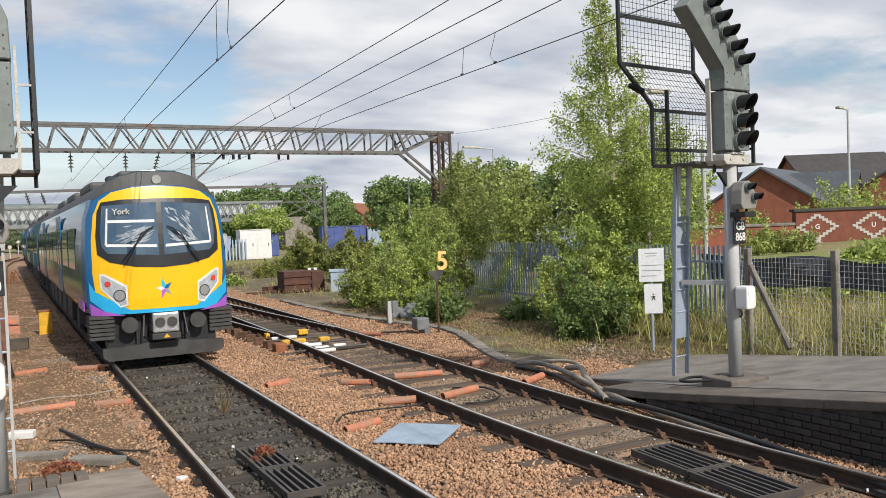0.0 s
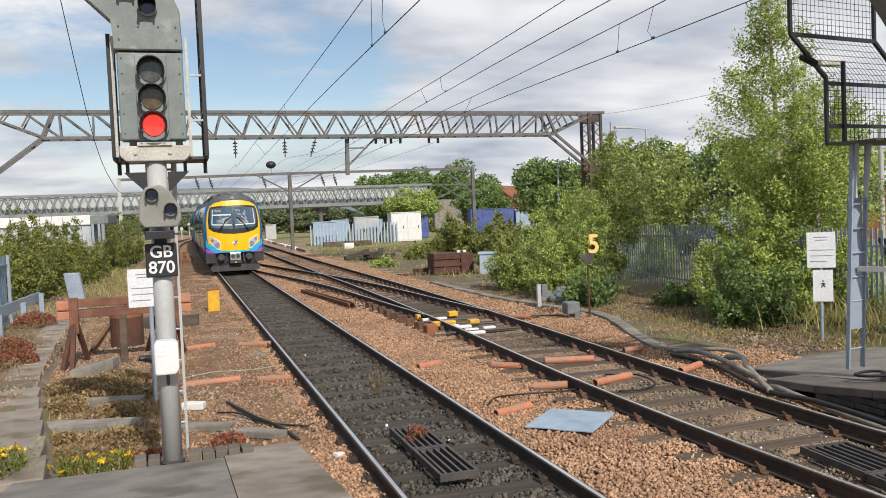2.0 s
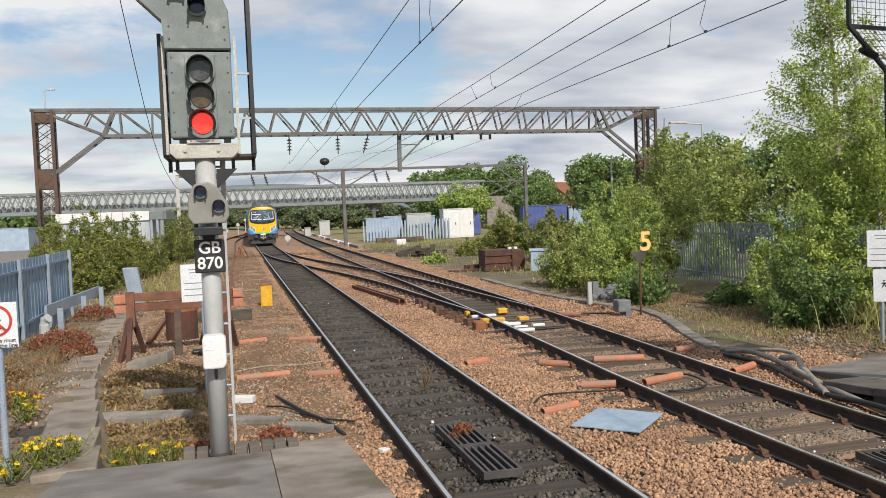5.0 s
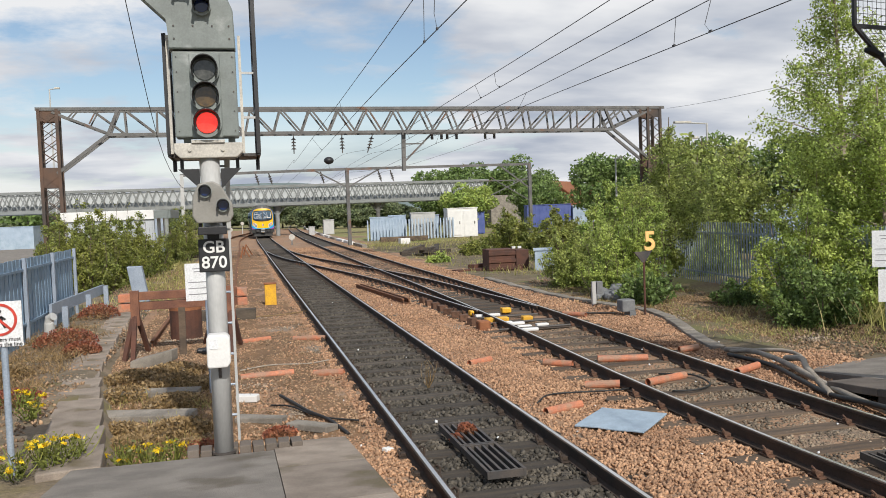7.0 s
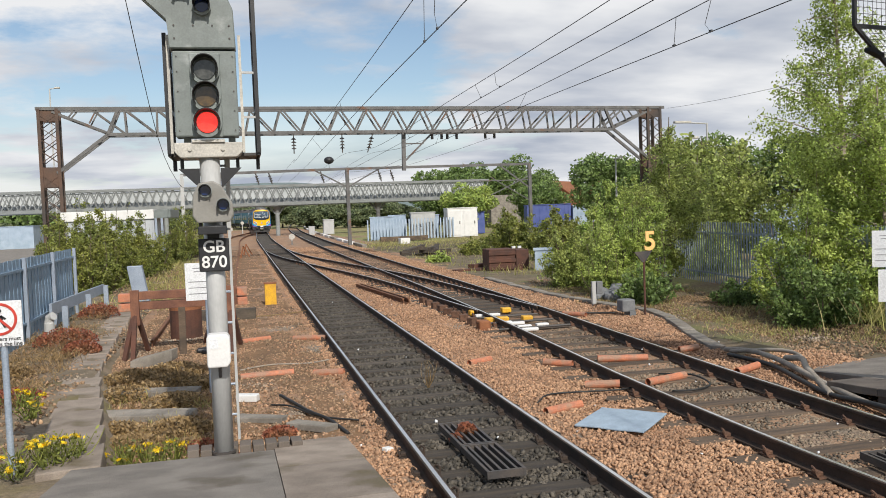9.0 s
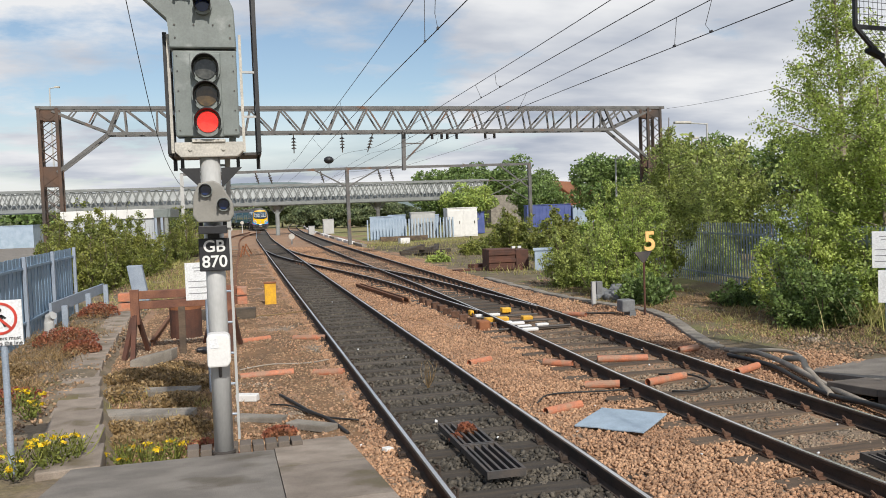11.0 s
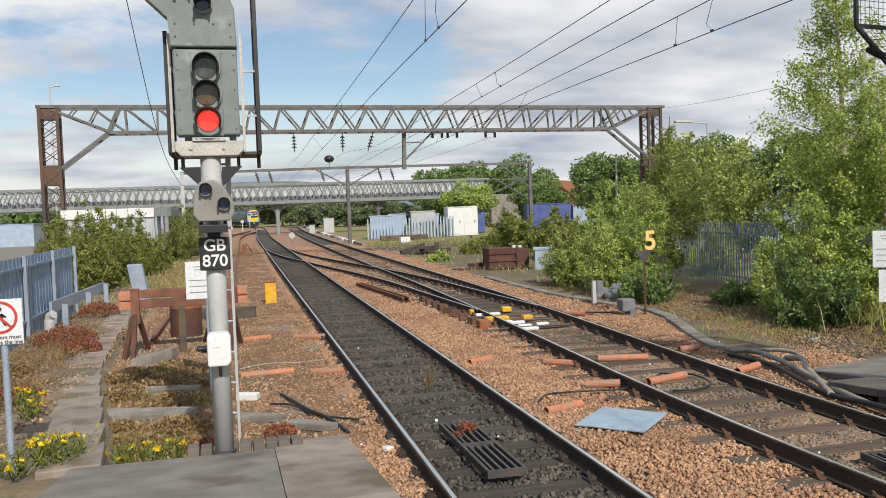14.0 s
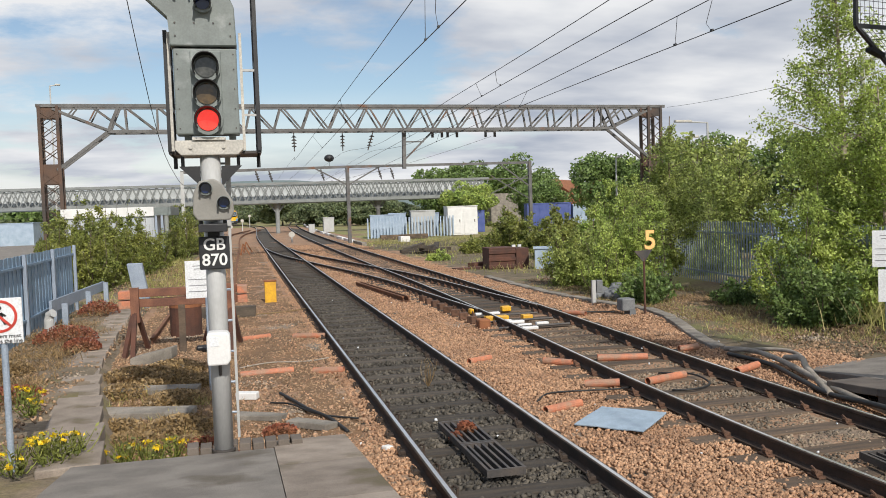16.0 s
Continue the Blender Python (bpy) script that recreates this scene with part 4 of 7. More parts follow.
def shell(bm, y0, y1, nose):
    """The body's skin by cross-sections; with nose it closes with the rounded cab."""
    prof = [(x, z) for x, z in HALF] + [(-x, z) for x, z in HALF[::-1][:-1]]
    rows = []
    if nose:
        for t in (0.0, 0.35, 0.7, 1.0):
            rows.append([(x * (NOSE + (1 - NOSE) * t), front_y(x, z) * (1 - t) + 0.95 * t, z) for x, z in prof])
    else:
        rows.append([(x, y0, z) for x, z in prof])
    rows.append([(x, y1, z) for x, z in prof])
    rings = [[bm.verts.new(p) for p in r] for r in rows]
    n = len(prof)
    for a, b in zip(rings, rings[1:]):
        for k in range(n):
            f = bm.faces.new((a[k], a[(k + 1) % n], b[(k + 1) % n], b[k]))
            zc = sum(v.co.z for v in f.verts) / 4
            f.material_index = 1 if zc > 3.0 else (2 if b is not rings[-1] else 0)
            f.smooth = zc > 1.0
    # the front as strips between the two sides
    a = rings[0]
    c = [bm.verts.new((0, front_y(0, z) if nose else y0, z)) for x, z in HALF]
    for k in range(len(HALF) - 1):
        lo, hi = HALF[k + 1], HALF[k]
        ri, rj = a[k], a[k + 1]
        li, lj = a[(n - k) % n], a[n - 1 - k]
        for p, q in ((ri, rj), (li, lj)):
            vs = [v for v in (c[k], p, q, c[k + 1])]
            if p is ri and k == 0:
                vs = [c[0], q, c[1]]
            elif k == 0:
                vs = [c[0], q, c[1]]
            try:
                bm.faces.new(vs)
            except ValueError:
                pass
    return bm


def bogie(car, y):
    bm = B()
    for s in (-1, 1):
        box(bm, s * 1.05 - 0.08, s * 1.05 + 0.08, y - 1.7, y + 1.7, 0.42, 0.68, 0.03)
        for dy in (-1.3, 1.3):
            box(bm, s * 1.05 - 0.12, s * 1.05 + 0.12, y + dy - 0.2, y + dy + 0.2, 0.28, 0.6, 0.03)
        tube(bm, [(s * 1.08, y, 0.5), (s * 1.08, y, 0.85)], 0.2, 10)
    box(bm, -1.0, 1.0, y - 0.3, y + 0.3, 0.45, 0.8, 0.03)
    b = part("bogie", bm, M["t_grey"], car, "dusty grey bogie frame")
    for dy in (-1.3, 1.3):
        bm = B()
        for s in (-1, 1):
            tube(bm, [(s * 0.70, y + dy, 0.42), (s * 0.83, y + dy, 0.42)], 0.42, 20)
        tube(bm, [(-0.7, y + dy, 0.42), (0.7, y + dy, 0.42)], 0.08, 8)
        part("wheelset", bm, M["rail_side"], b)


def railcar(nose):
    car = thing("railcar", (0, 0, 0), "dark teal diesel railcar with a bright yellow cab front" if nose else "teal and dark blue diesel railcar behind the cab car", "train", "cars of the train")
    L = 23.4
    bm = B()
    shell(bm, 0.15, L, nose)
    body = part("body", bm, [M["t_side"], M["t_roof"], M["t_blue"]], car)
    bm = B()
    box(bm, -0.95, 0.95, 1.2, L - 0.5, 0.5, 0.97)
    part("underframe", bm, M["t_grey"], car, "dusty grey underframe")
    for k in range(5):
        for s in (-1, 1):
            bm = B()
            box(bm, s * 1.12 - 0.1, s * 1.12 + 0.1, 6.2 + k * 2.2, 7.8 + k * 2.2, 0.35, 0.9, 0.04)
            part("equipment_box", bm, M["t_grey"], car)
    bogie(car, 3.6)
    bogie(car, L - 3.6)
    # side glazing, doors and stripes, on both sides
    for s in (-1, 1):
        for k in range(9):
            y0 = 2.4 + k * 2.3
            if k in (2, 6):
                bm = B()
                box(bm, s * 1.338 - 0.012, s * 1.338 + 0.012, y0 + 0.05, y0 + 1.9, 1.0, 2.95, 0.006)
                d = part("door", bm, M["t_blue"], car, "dark blue double door")
                for dy in (0.2, 1.15):
                    bm = B()
                    box(bm, s * 1.35 - 0.008, s * 1.35 + 0.008, y0 + dy, y0 + dy + 0.6, 1.7, 2.6)
                    part("door_window", bm, M["t_glass"], d)
            else:
                bm = B()
                box(bm, s * 1.338 - 0.01, s * 1.338 + 0.01, y0, y0 + 1.85, 1.72, 2.58, 0.004)
                part("window", bm, M["t_glass"], car)
        bm = B()
        box(bm, s * 1.338 - 0.008, s * 1.338 + 0.008, 0.76, 2.1, 0.98, 1.16)
        part("stripe", bm, M["t_purple"], car)
    # roof gear
    bm = B()
    box(bm, -0.55, 0.55, 1.3, 3.6, 3.5, 3.67, 0.06)
    part("roof_pod", bm, M["t_roof"], car)
    for k in range(3):
        bm = B()
        box(bm, -0.7, 0.7, 6 + k * 5.5, 9 + k * 5.5, 3.48, 3.74, 0.08)
        part("roof_unit", bm, M["t_roof"], car)
    if not nose:
        bm = B()
        box(bm, -0.75, 0.75, -0.25, 0.2, 0.9, 3.3)
        part("gangway", bm, M["t_black"], car)
        return car
    # cab front
    blue = [(-1.339, 0.96), (1.339, 0.96), (1.344, 1.6), (1.333, 2.2), (1.288, 2.7), (1.17, 3.08), (0.97, 3.32), (0.7, 3.47), (0.35, 3.53), (-0.35, 3.53), (-0.7, 3.47), (-0.97, 3.32), (-1.17, 3.08), (-1.288, 2.7), (-1.333, 2.2), (-1.344, 1.6)]
    part("front_shell", front_patch(blue, 0.006), M["t_blue"], car, "dark blue cab surround")
    yellow = [(-0.62, 1.0), (0.62, 1.0), (1.22, 1.36), (1.255, 1.7), (1.25, 2.3), (1.19, 2.78), (1.07, 3.05), (0.85, 3.2), (0.5, 3.28), (0, 3.30)]
    yellow += [(-x, z) for x, z in yellow[::-1] if x > 0.01 and z > 1.01]
    part("front_panel", front_patch(yellow, 0.014), M["t_yellow"], car, "bright warning yellow front panel")
    cyan = [(-1.0, 0.93), (1.0, 0.93), (1.315, 1.2), (1.325, 1.55), (1.225, 1.36), (0.62, 0.999), (-0.62, 0.999), (-1.225, 1.36), (-1.325, 1.55), (-1.315, 1.2)]
    part("lower_band", front_patch(cyan, 0.020), M["t_cyan"], car, "cyan lower band")
    for s in (1, -1):
        pur = [(0.72, 0.90), (1.31, 0.92), (1.32, 1.14), (1.1, 1.0), (0.9, 0.945)]
        part("corner_flash", front_patch(pur if s > 0 else mirror(pur), 0.026), M["t_purple"], car, "purple corner flash")
    brow = [(-1.19, 3.06), (-0.95, 3.2), (-0.5, 3.305), (0, 3.325), (0.5, 3.305), (0.95, 3.2), (1.19, 3.06), (0.97, 3.33), (0.7, 3.49), (0.35, 3.575), (-0.35, 3.575), (-0.7, 3.49), (-0.97, 3.33)]
    part("roof_brow", front_patch(brow, 0.012), M["t_roof"], car, "dark grey roof brow")
    mask = [(-1.16, 2.05), (-0.95, 1.9), (-0.5, 1.80), (0, 1.77), (0.5, 1.80), (0.95, 1.9), (1.16, 2.05), (1.17, 2.4), (1.12, 2.85), (1.04, 3.02), (0.7, 3.06), (0, 3.07), (-0.7, 3.06), (-1.04, 3.02), (-1.12, 2.85), (-1.17, 2.4)]
    wm = part("windscreen_surround", front_patch(mask, 0.024), M["t_black"], car, "black windscreen surround")
    for s in (1, -1):
        pane = [(0.05, 2.0), (0.98, 2.06), (1.08, 2.2), (1.09, 2.5), (1.03, 2.95), (0.05, 3.0)]
        part("windscreen_pane", front_patch(pane if s > 0 else mirror(pane), 0.030), M["t_glass"], wm)
        # blinds and white frames seen behind the glass
        for q in ([(0.08, 2.15), (1.0, 2.19), (1.0, 2.24), (0.08, 2.2)], [(0.98, 2.22), (1.02, 2.22), (0.96, 2.9), (0.93, 2.9)]) + (([(0.1, 2.62), (0.95, 2.63), (0.95, 2.68), (0.1, 2.67)],) if s < 0 else ()):
            part("blind", front_patch(q if s > 0 else mirror(q), 0.034), M["white_paint"], wm, "white cab blind edge")
        fr = random.Random(31 + s)
        for k in range(30):
            # pale streaks painted for reflections and crumpled curtain: steep by the centre pillar on one side, flat
            # and low on the other
            if s > 0:
                xa, za = fr.uniform(0.1, 0.5), fr.uniform(2.3, 2.92)
                reach = 0.62 * (2.98 - za) + 0.06
                xb, zb = min(0.98, xa + reach * fr.uniform(0.5, 1.0)), max(2.24, za - reach * fr.uniform(0.5, 1.2))
            else:
                xa, za = fr.uniform(0.08, 0.5), fr.uniform(2.3, 2.58)
                xb, zb = xa + fr.uniform(0.15, 0.45), max(2.22, za - fr.uniform(0.02, 0.2))
            wd = fr.uniform(0.008, 0.024)
            q = [(xa, za - wd * 0.3), ((xa + xb) / 2, (za + zb) / 2 - wd - 0.012), (xb, zb), ((xa + xb) / 2 + 0.02, (za + zb) / 2 + wd - 0.012)]
            part("glass_streak", front_patch(q if s > 0 else mirror(q), 0.032 + 0.0004 * k), M["pane_streak"], wm, "pale streak laid on the glass for reflections and curtain")
        bm = B()
        pts = [(s * 0.35, front_y(0.3, 2.0) - 0.07, 2.42), (s * 0.52, front_y(0.5, 2.0) - 0.07, 2.1), (s * 0.68, front_y(0.68, 1.85) - 0.06, 1.84)]
        tube(bm, [(s * 0.12, front_y(0.1, 2.4) - 0.07, 2.55)] + pts, 0.014, 6)
        tube(bm, [(s * 0.2, front_y(0.2, 2.3) - 0.09, 2.52), (s * 0.72, front_y(0.7, 1.9) - 0.09, 1.92)], 0.010, 6)
        part("wiper", bm, M["black"], car)
        # lamp clusters
        lamp = [(0.66, 1.09), (0.80, 1.06), (1.13, 1.40), (1.15, 1.69), (1.06, 1.69), (0.67, 1.46)]
        lc = part("lamp_cluster", front_patch(lamp if s > 0 else mirror(lamp), 0.022), M["white_paint"], car, "white-rimmed lamp cluster")
        inner = [(0.69, 1.12), (0.79, 1.10), (1.10, 1.42), (1.12, 1.65), (1.06, 1.65), (0.70, 1.43)]
        part("lamp_glass", front_patch(inner if s > 0 else mirror(inner), 0.027), M["lamp_clear"], lc)
        for cx, cz, r, mm in ((0.81, 1.28, 0.095, "t_silver"), (1.01, 1.50, 0.045, "t_tail")):
            ring = [(s * cx + r * math.cos(a), cz + r * math.sin(a)) for a in [k * math.pi / 8 for k in range(16)]]
            rim = [(s * cx + r * 1.18 * math.cos(a), cz + r * 1.18 * math.sin(a)) for a in [k * math.pi / 8 for k in range(16)]]
            part("bezel", front_patch(rim, 0.031), M["t_black"], lc)
            part("lens", front_patch(ring, 0.038), M[mm], lc, "lit red tail lamp" if mm == "t_tail" else "")
        # louvred corner steps
        for k in range(6):
            bm = B()
            z = 0.46 + k * 0.078
            prism(bm, [(s * 0.88, z), (s * 1.30, z + 0.005), (s * 1.31, z + 0.062), (s * 0.86, z + 0.06)], 0.10 + 0.012 * (5 - k) + 0.1, 0.75)
            part("corner_slat", bm, M["t_grey"], car)
        bm = B()
        tube(bm, [(s * 0.62, 0.05, 0.72), (s * 0.62, 0.5, 0.72)], 0.15, 14)
        part("buffer_pad", bm, M["t_grey"], car)
        bm = B()
        beam(bm, (s * 0.45, 0.3, 0.3), (s * 0.45, 0.3, 0.95), 0.09, 0.12)
        tube(bm, [(s * 0.36, 0.1, 0.9), (s * 0.4, 0.0, 0.5), (s * 0.3, 0.1, 0.42)], 0.02, 6)
        part("hose", bm, M["black"], car)
    bm = B()
    box(bm, -1.0, 1.0, 0.35, 0.8, 0.3, 0.95)
    part("bulkhead", bm, M["black"], car)
    bm = B()
    box(bm, -0.24, 0.24, -0.12, 0.4, 0.55, 0.92, 0.03)
    cp = part("coupler", bm, M["t_silver"], car, "silver coupler head")
    for x in (-0.11, 0.11):
        bm = B()
        tube(bm, [(x, -0.16, 0.75), (x, -0.1, 0.75)], 0.09, 14)
        part("coupling_face", bm, M["t_grey"], cp)
    bm = B()
    box(bm, -0.26, 0.26, -0.14, 0.3, 0.42, 0.54, 0.02)
    part("coupler_tray", bm, M["t_grey"], cp)
    bm = B()
    prism(bm, [(-0.06, 0.455), (0.06, 0.455), (0, 0.53)], -0.15, -0.139)
    part("warning_mark", bm, M["yellow"], cp)
    bm = B()
    prism(bm, [(-1.10, 0.14), (-1.0, 0.07), (1.0, 0.07), (1.10, 0.14), (1.10, 0.3), (0.5, 0.33), (0.35, 0.36), (-0.35, 0.36), (-0.5, 0.33), (-1.10, 0.3)], 0.12, 0.3)
    part("obstacle_deflector", bm, M["t_grey"], car, "dusty grey obstacle deflector")
    # a star-shaped emblem in plain colours
    for k in range(5):
        a0 = math.radians(90 + 15 + 72 * k)
        tip = (0.02 + 0.17 * math.cos(a0), 1.37 + 0.2 * math.sin(a0))
        q = [(0.02, 1.37), (0.02 + 0.07 * math.cos(a0 - 0.6), 1.37 + 0.07 * math.sin(a0 - 0.6)), tip, (0.02 + 0.07 * math.cos(a0 + 0.6), 1.37 + 0.07 * math.sin(a0 + 0.6))]
        part("emblem_point", front_patch(q, 0.019), M[("t_cyan", "white_paint", "t_purple", "t_silver", "t_blue")[k]], car)
    bm = B()
    tube(bm, [(0, 0.20, 3.43), (0, 0.62, 3.45)], 0.085, 14)
    part("top_lamp", bm, M["t_silver"], car)
    letters("York", 0.15, M["cream_steel"], car, (-0.68, front_y(0.45, 2.80) - 0.045, 2.83), "destination_display")
    return car


def arc_path():
    ys = np.arange(-10, 286, 0.25)
    xs = np.array([near_x(y) for y in ys])
    s = np.concatenate([[0], np.cumsum(np.hypot(np.diff(xs), np.diff(ys)))])
    return ys, xs, s


def train_rows(offset):
    """Poses of a car whose front stands offset metres ahead of the rear cab's face."""
    ys, xs, s = arc_path()
    s0 = np.interp(0, ys, s)
    rows = []
    times = np.arange(0, 16.01, 0.5)
    for t in times:
        y = spline(TRAIN_T, TRAIN_Y, t)
        a = np.interp(y, ys, s) + offset
        p = [(np.interp(a + d, s, xs), np.interp(a + d, s, ys)) for d in (3.6, 19.8)]
        dx, dy = p[1][0] - p[0][0], p[1][1] - p[0][1]
        n = math.hypot(dx, dy)
        x0, y0 = p[0][0] - dx / n * 3.6, p[0][1] - dy / n * 3.6
        x0 += 0.16 * max(0.0, 1 - t)
        rows.append((float(t), pose(x0, y0, 0, 0, 0, math.degrees(math.atan2(-dx, dy)))))
    return rows


TRAIN_T = (0.0, 0.5, 1.0, 1.5, 2.0, 3.0, 3.5, 5.0, 7.5, 8.5, 9.2, 12.5, 14.5, 16.0)
TRAIN_Y = (16.5, 22.0, 28.0, 34.0, 40.0, 52.3, 58.5, 76.5, 107.0, 119.0, 127.0, 161.5, 182.0, 197.0)
cab_car = railcar(True)
mid_car = railcar(False)
end_car = copy_thing(mid_car, pose(0, 48, 0))


# ---- signals ----
def mesh_panel(bm, x0, x1, z0, z1, y, step, r, shear=0.0):
    """Woven wire between two heights, the top pushed sideways by shear."""
    nx, nz = max(1, round((x1 - x0) / step)), max(1, round((z1 - z0) / step))
    for i in range(nx + 1):
        x = x0 + (x1 - x0) * i / nx
        tube(bm, [(x, y, z0), (x + shear, y, z1)], r, 4, cap=False)
    for j in range(nz + 1):
        k = j / nz
        tube(bm, [(x0 + shear * k, y, z0 + (z1 - z0) * k), (x1 + shear * k, y, z0 + (z1 - z0) * k)], r, 4, cap=False)


def hooded_lens(sig, x, z, r, lens, y=-0.14, hood=0.2, label=""):
    bm = B()
    tube(bm, [(x, y, z), (x, y - 0.05, z)], r * 1.12, 22)
    h = part("lamp_housing", bm, M["grey_steel"], sig)
    bm = B()
    tube(bm, [(x, y - 0.055, z), (x, y - 0.062, z)], r * 0.80, 22)
    part("lens", bm, M[lens], h, label)
    # hood: the upper two thirds of a tube, cut back towards its foot
    bm = B()
    n = 20
    ring = []
    for k in range(n + 1):
        a = math.radians(-35 + 250 * k / n)
        c, s = math.cos(a), math.sin(a)
        reach = hood * (0.35 + 0.65 * max(0.0, 0.5 + 0.5 * s))
        ring.append([bm.verts.new((x + c * rr, yy, z + s * rr)) for rr, yy in ((r, y - 0.05), (r, y - 0.05 - reach), (r - 0.008, y - 0.05 - reach), (r - 0.008, y - 0.05))])
    for a, b in zip(ring, ring[1:]):
        for k in range(4):
            bm.faces.new((a[k], a[(k + 1) % 4], b[(k + 1) % 4], b[k]))
    for e in (ring[0], ring[-1]):
        bm.faces.new(e)
    part("hood", bm, M["black"], h, "black lamp hood", smooth=False)


def signal(at, zbase, code, cage, red, turn=0.0):
    sig = thing("signal", at, ("grey colour-light signal on a tubular post showing red" if red else "grey colour-light signal on a tubular post with climbing guard") , "railway signal", "signals", rz=turn)
    bm = B()
    tube(bm, [(0, 0, zbase), (0, 0, 2.95)], 0.085, 24)
    part("post", bm, M["light_steel"], sig, smooth=True)
    bm = B()
    tube(bm, [(0, 0, zbase), (0, 0, zbase + 0.02)], 0.105, 20)
    part("base_plate", bm, M["dark_steel"], sig)
    # cross-head
    bm = B()
    prism(bm, [(-0.24, 2.93), (0.24, 2.93), (0.29, 2.98), (0.29, 3.06), (-0.29, 3.06), (-0.29, 2.98)], -0.12, 0.16)
    bmesh.ops.bevel(bm, geom=bm.edges[:], offset=0.008, segments=2, profile=0.5, affect="EDGES")
    part("crosshead", bm, M["cream_steel"], sig, "weathered cream crosshead")
    bm = B()
    for x in (-0.16, 0.12):
        tube(bm, [(x, -0.122, 3.0), (x, -0.135, 3.0)], 0.016, 10)
    box(bm, -0.14, 0.14, -0.14, 0.0, 3.06, 3.085)
    part("bolt", bm, M["cream_steel"], sig)
    for s in (-1, 1):
        bm = B()
        prism(bm, [(s * 0.09, 2.66), (s * 0.27, 2.84), (s * 0.09, 2.84)], -0.02, 0.02)
        beam(bm, (s * 0.24, 0.06, 2.84), (s * 0.24, 0.06, 2.94), 0.03, 0.03)
        part("gusset", bm, M["black"], sig)
    # head with three lamps
    bm = B()
    box(bm, -0.27, 0.265, -0.13, 0.1, 3.11, 3.85, 0.012)
    head = part("head_plate", bm, M["grey_steel"], sig, "mottled grey signal head")
    bm = B()
    box(bm, -0.13, 0.13, -0.14, -0.1, 3.10, 3.83, 0.01)
    part("lamp_box", bm, M["grey_steel"], head)
    for x in (-0.235, 0.235):
        for z in (3.16, 3.33, 3.5, 3.67, 3.8):
            bm = B()
            tube(bm, [(x, -0.13, z), (x, -0.137, z)], 0.007, 6)
            part("screw", bm, M["dark_steel"], head)
    for z, l in ((3.225, "s_red" if red else "s_lens"), (3.45, "s_amber"), (3.68, "s_lens")):
        hooded_lens(sig, 0.0, z, 0.112, l, -0.14, 0.21 if cage["guard"] else 0.15, "lit red lens" if l == "s_red" else "")
    for x in (-0.18, 0.2):
        bm = B()
        box(bm, x - 0.03, x + 0.03, -0.02, 0.05, 3.05, 3.13)
        part("foot", bm, M["grey_steel"], sig)
    # side rails of the head
    for x in (-0.315, 0.30):
        bm = B()
        box(bm, x - 0.012, x + 0.012, 0.04, 0.1, 2.98, 4.02)
        part("side_rail", bm, M["cream_steel"], sig)
    # route indicator arm
    bm = B()
    prism(bm, [(-0.29, 3.865), (0.27, 3.865), (0.26, 4.2), (0.20, 4.34), (-0.62, 5.16), (-1.02, 4.80), (-0.29, 4.12)], -0.16, 0.06)
    bmesh.ops.bevel(bm, geom=bm.edges[:], offset=0.01, segments=1, profile=0.5, affect="EDGES")
    arm = part("route_indicator", bm, M["grey_steel"], sig, "grey slanting route indicator with five lamps")
    for x, z in ((-0.24, 4.06), (-0.08, 4.06), (0.08, 4.06), (0.22, 4.06), (-0.24, 3.95), (0.22, 3.95)):
        bm = B()
        tube(bm, [(x, -0.16, z), (x, -0.168, z)], 0.008, 8)
        part("rivet", bm, M["dark_steel"], arm)
    for k in range(5):
        hooded_lens(sig, 0.0 - k * 0.155, 4.22 + k * 0.16, 0.072, "s_blue", -0.16, 0.19)
    # small shunt lamp unit on the post
    bm = B()
    prism(bm, [(-0.16, 2.42), (-0.12, 2.36), (0.15, 2.36), (0.185, 2.42), (0.18, 2.52), (0.09, 2.68), (0.02, 2.72), (-0.10, 2.70), (-0.15, 2.60)], -0.26, -0.10)
    bmesh.ops.bevel(bm, geom=bm.edges[:], offset=0.012, segments=2, profile=0.5, affect="EDGES")
    sh = part("shunt_lamp", bm, M["warm_grey"], sig, "rounded grey shunt lamp unit")
    bm = B()
    box(bm, -0.12, 0.12, -0.28, -0.06, 2.26, 2.33, 0.006)
    beam(bm, (-0.1, -0.16, 2.3), (-0.1, -0.16, 2.38), 0.03, 0.03)
    beam(bm, (0.1, -0.16, 2.3), (0.1, -0.16, 2.38), 0.03, 0.03)
    part("bracket", bm, M["black"], sh)
    for x, z in ((-0.045, 2.635), (0.10, 2.51)):
        hooded_lens(sig, x, z, 0.052, "s_blue", -0.25, 0.10)
    # number plate with its code
    bm = B()
    box(bm, -0.13, 0.13, -0.125, -0.105, 1.93, 2.22, 0.008)
    pl = part("identity_plate", bm, M["black"], sig, "black plate with white letters")
    letters("GB", 0.145, M["white_paint"], pl, (0, -0.129, 2.145), rx=90)
    letters(code, 0.145, M["white_paint"], pl, (0, -0.129, 2.01), rx=90)
    bm = B()
    box(bm, -0.05, 0.05, -0.11, -0.08, 2.22, 2.30)
    part("plate_bracket", bm, M["black"], pl)
    # telephone box
    bm = B()
    prism(bm, [(-0.095, 1.10), (0.07, 1.10), (0.1, 1.14), (0.1, 1.36), (0.07, 1.39), (-0.085, 1.39), (-0.1, 1.36), (-0.1, 1.12)], -0.26, -0.09)
    bmesh.ops.bevel(bm, geom=bm.edges[:], offset=0.015, segments=2, profile=0.5, affect="EDGES")
    tb = part("telephone_box", bm, M["white_paint"], sig, "white plastic telephone box")
    bm = B()
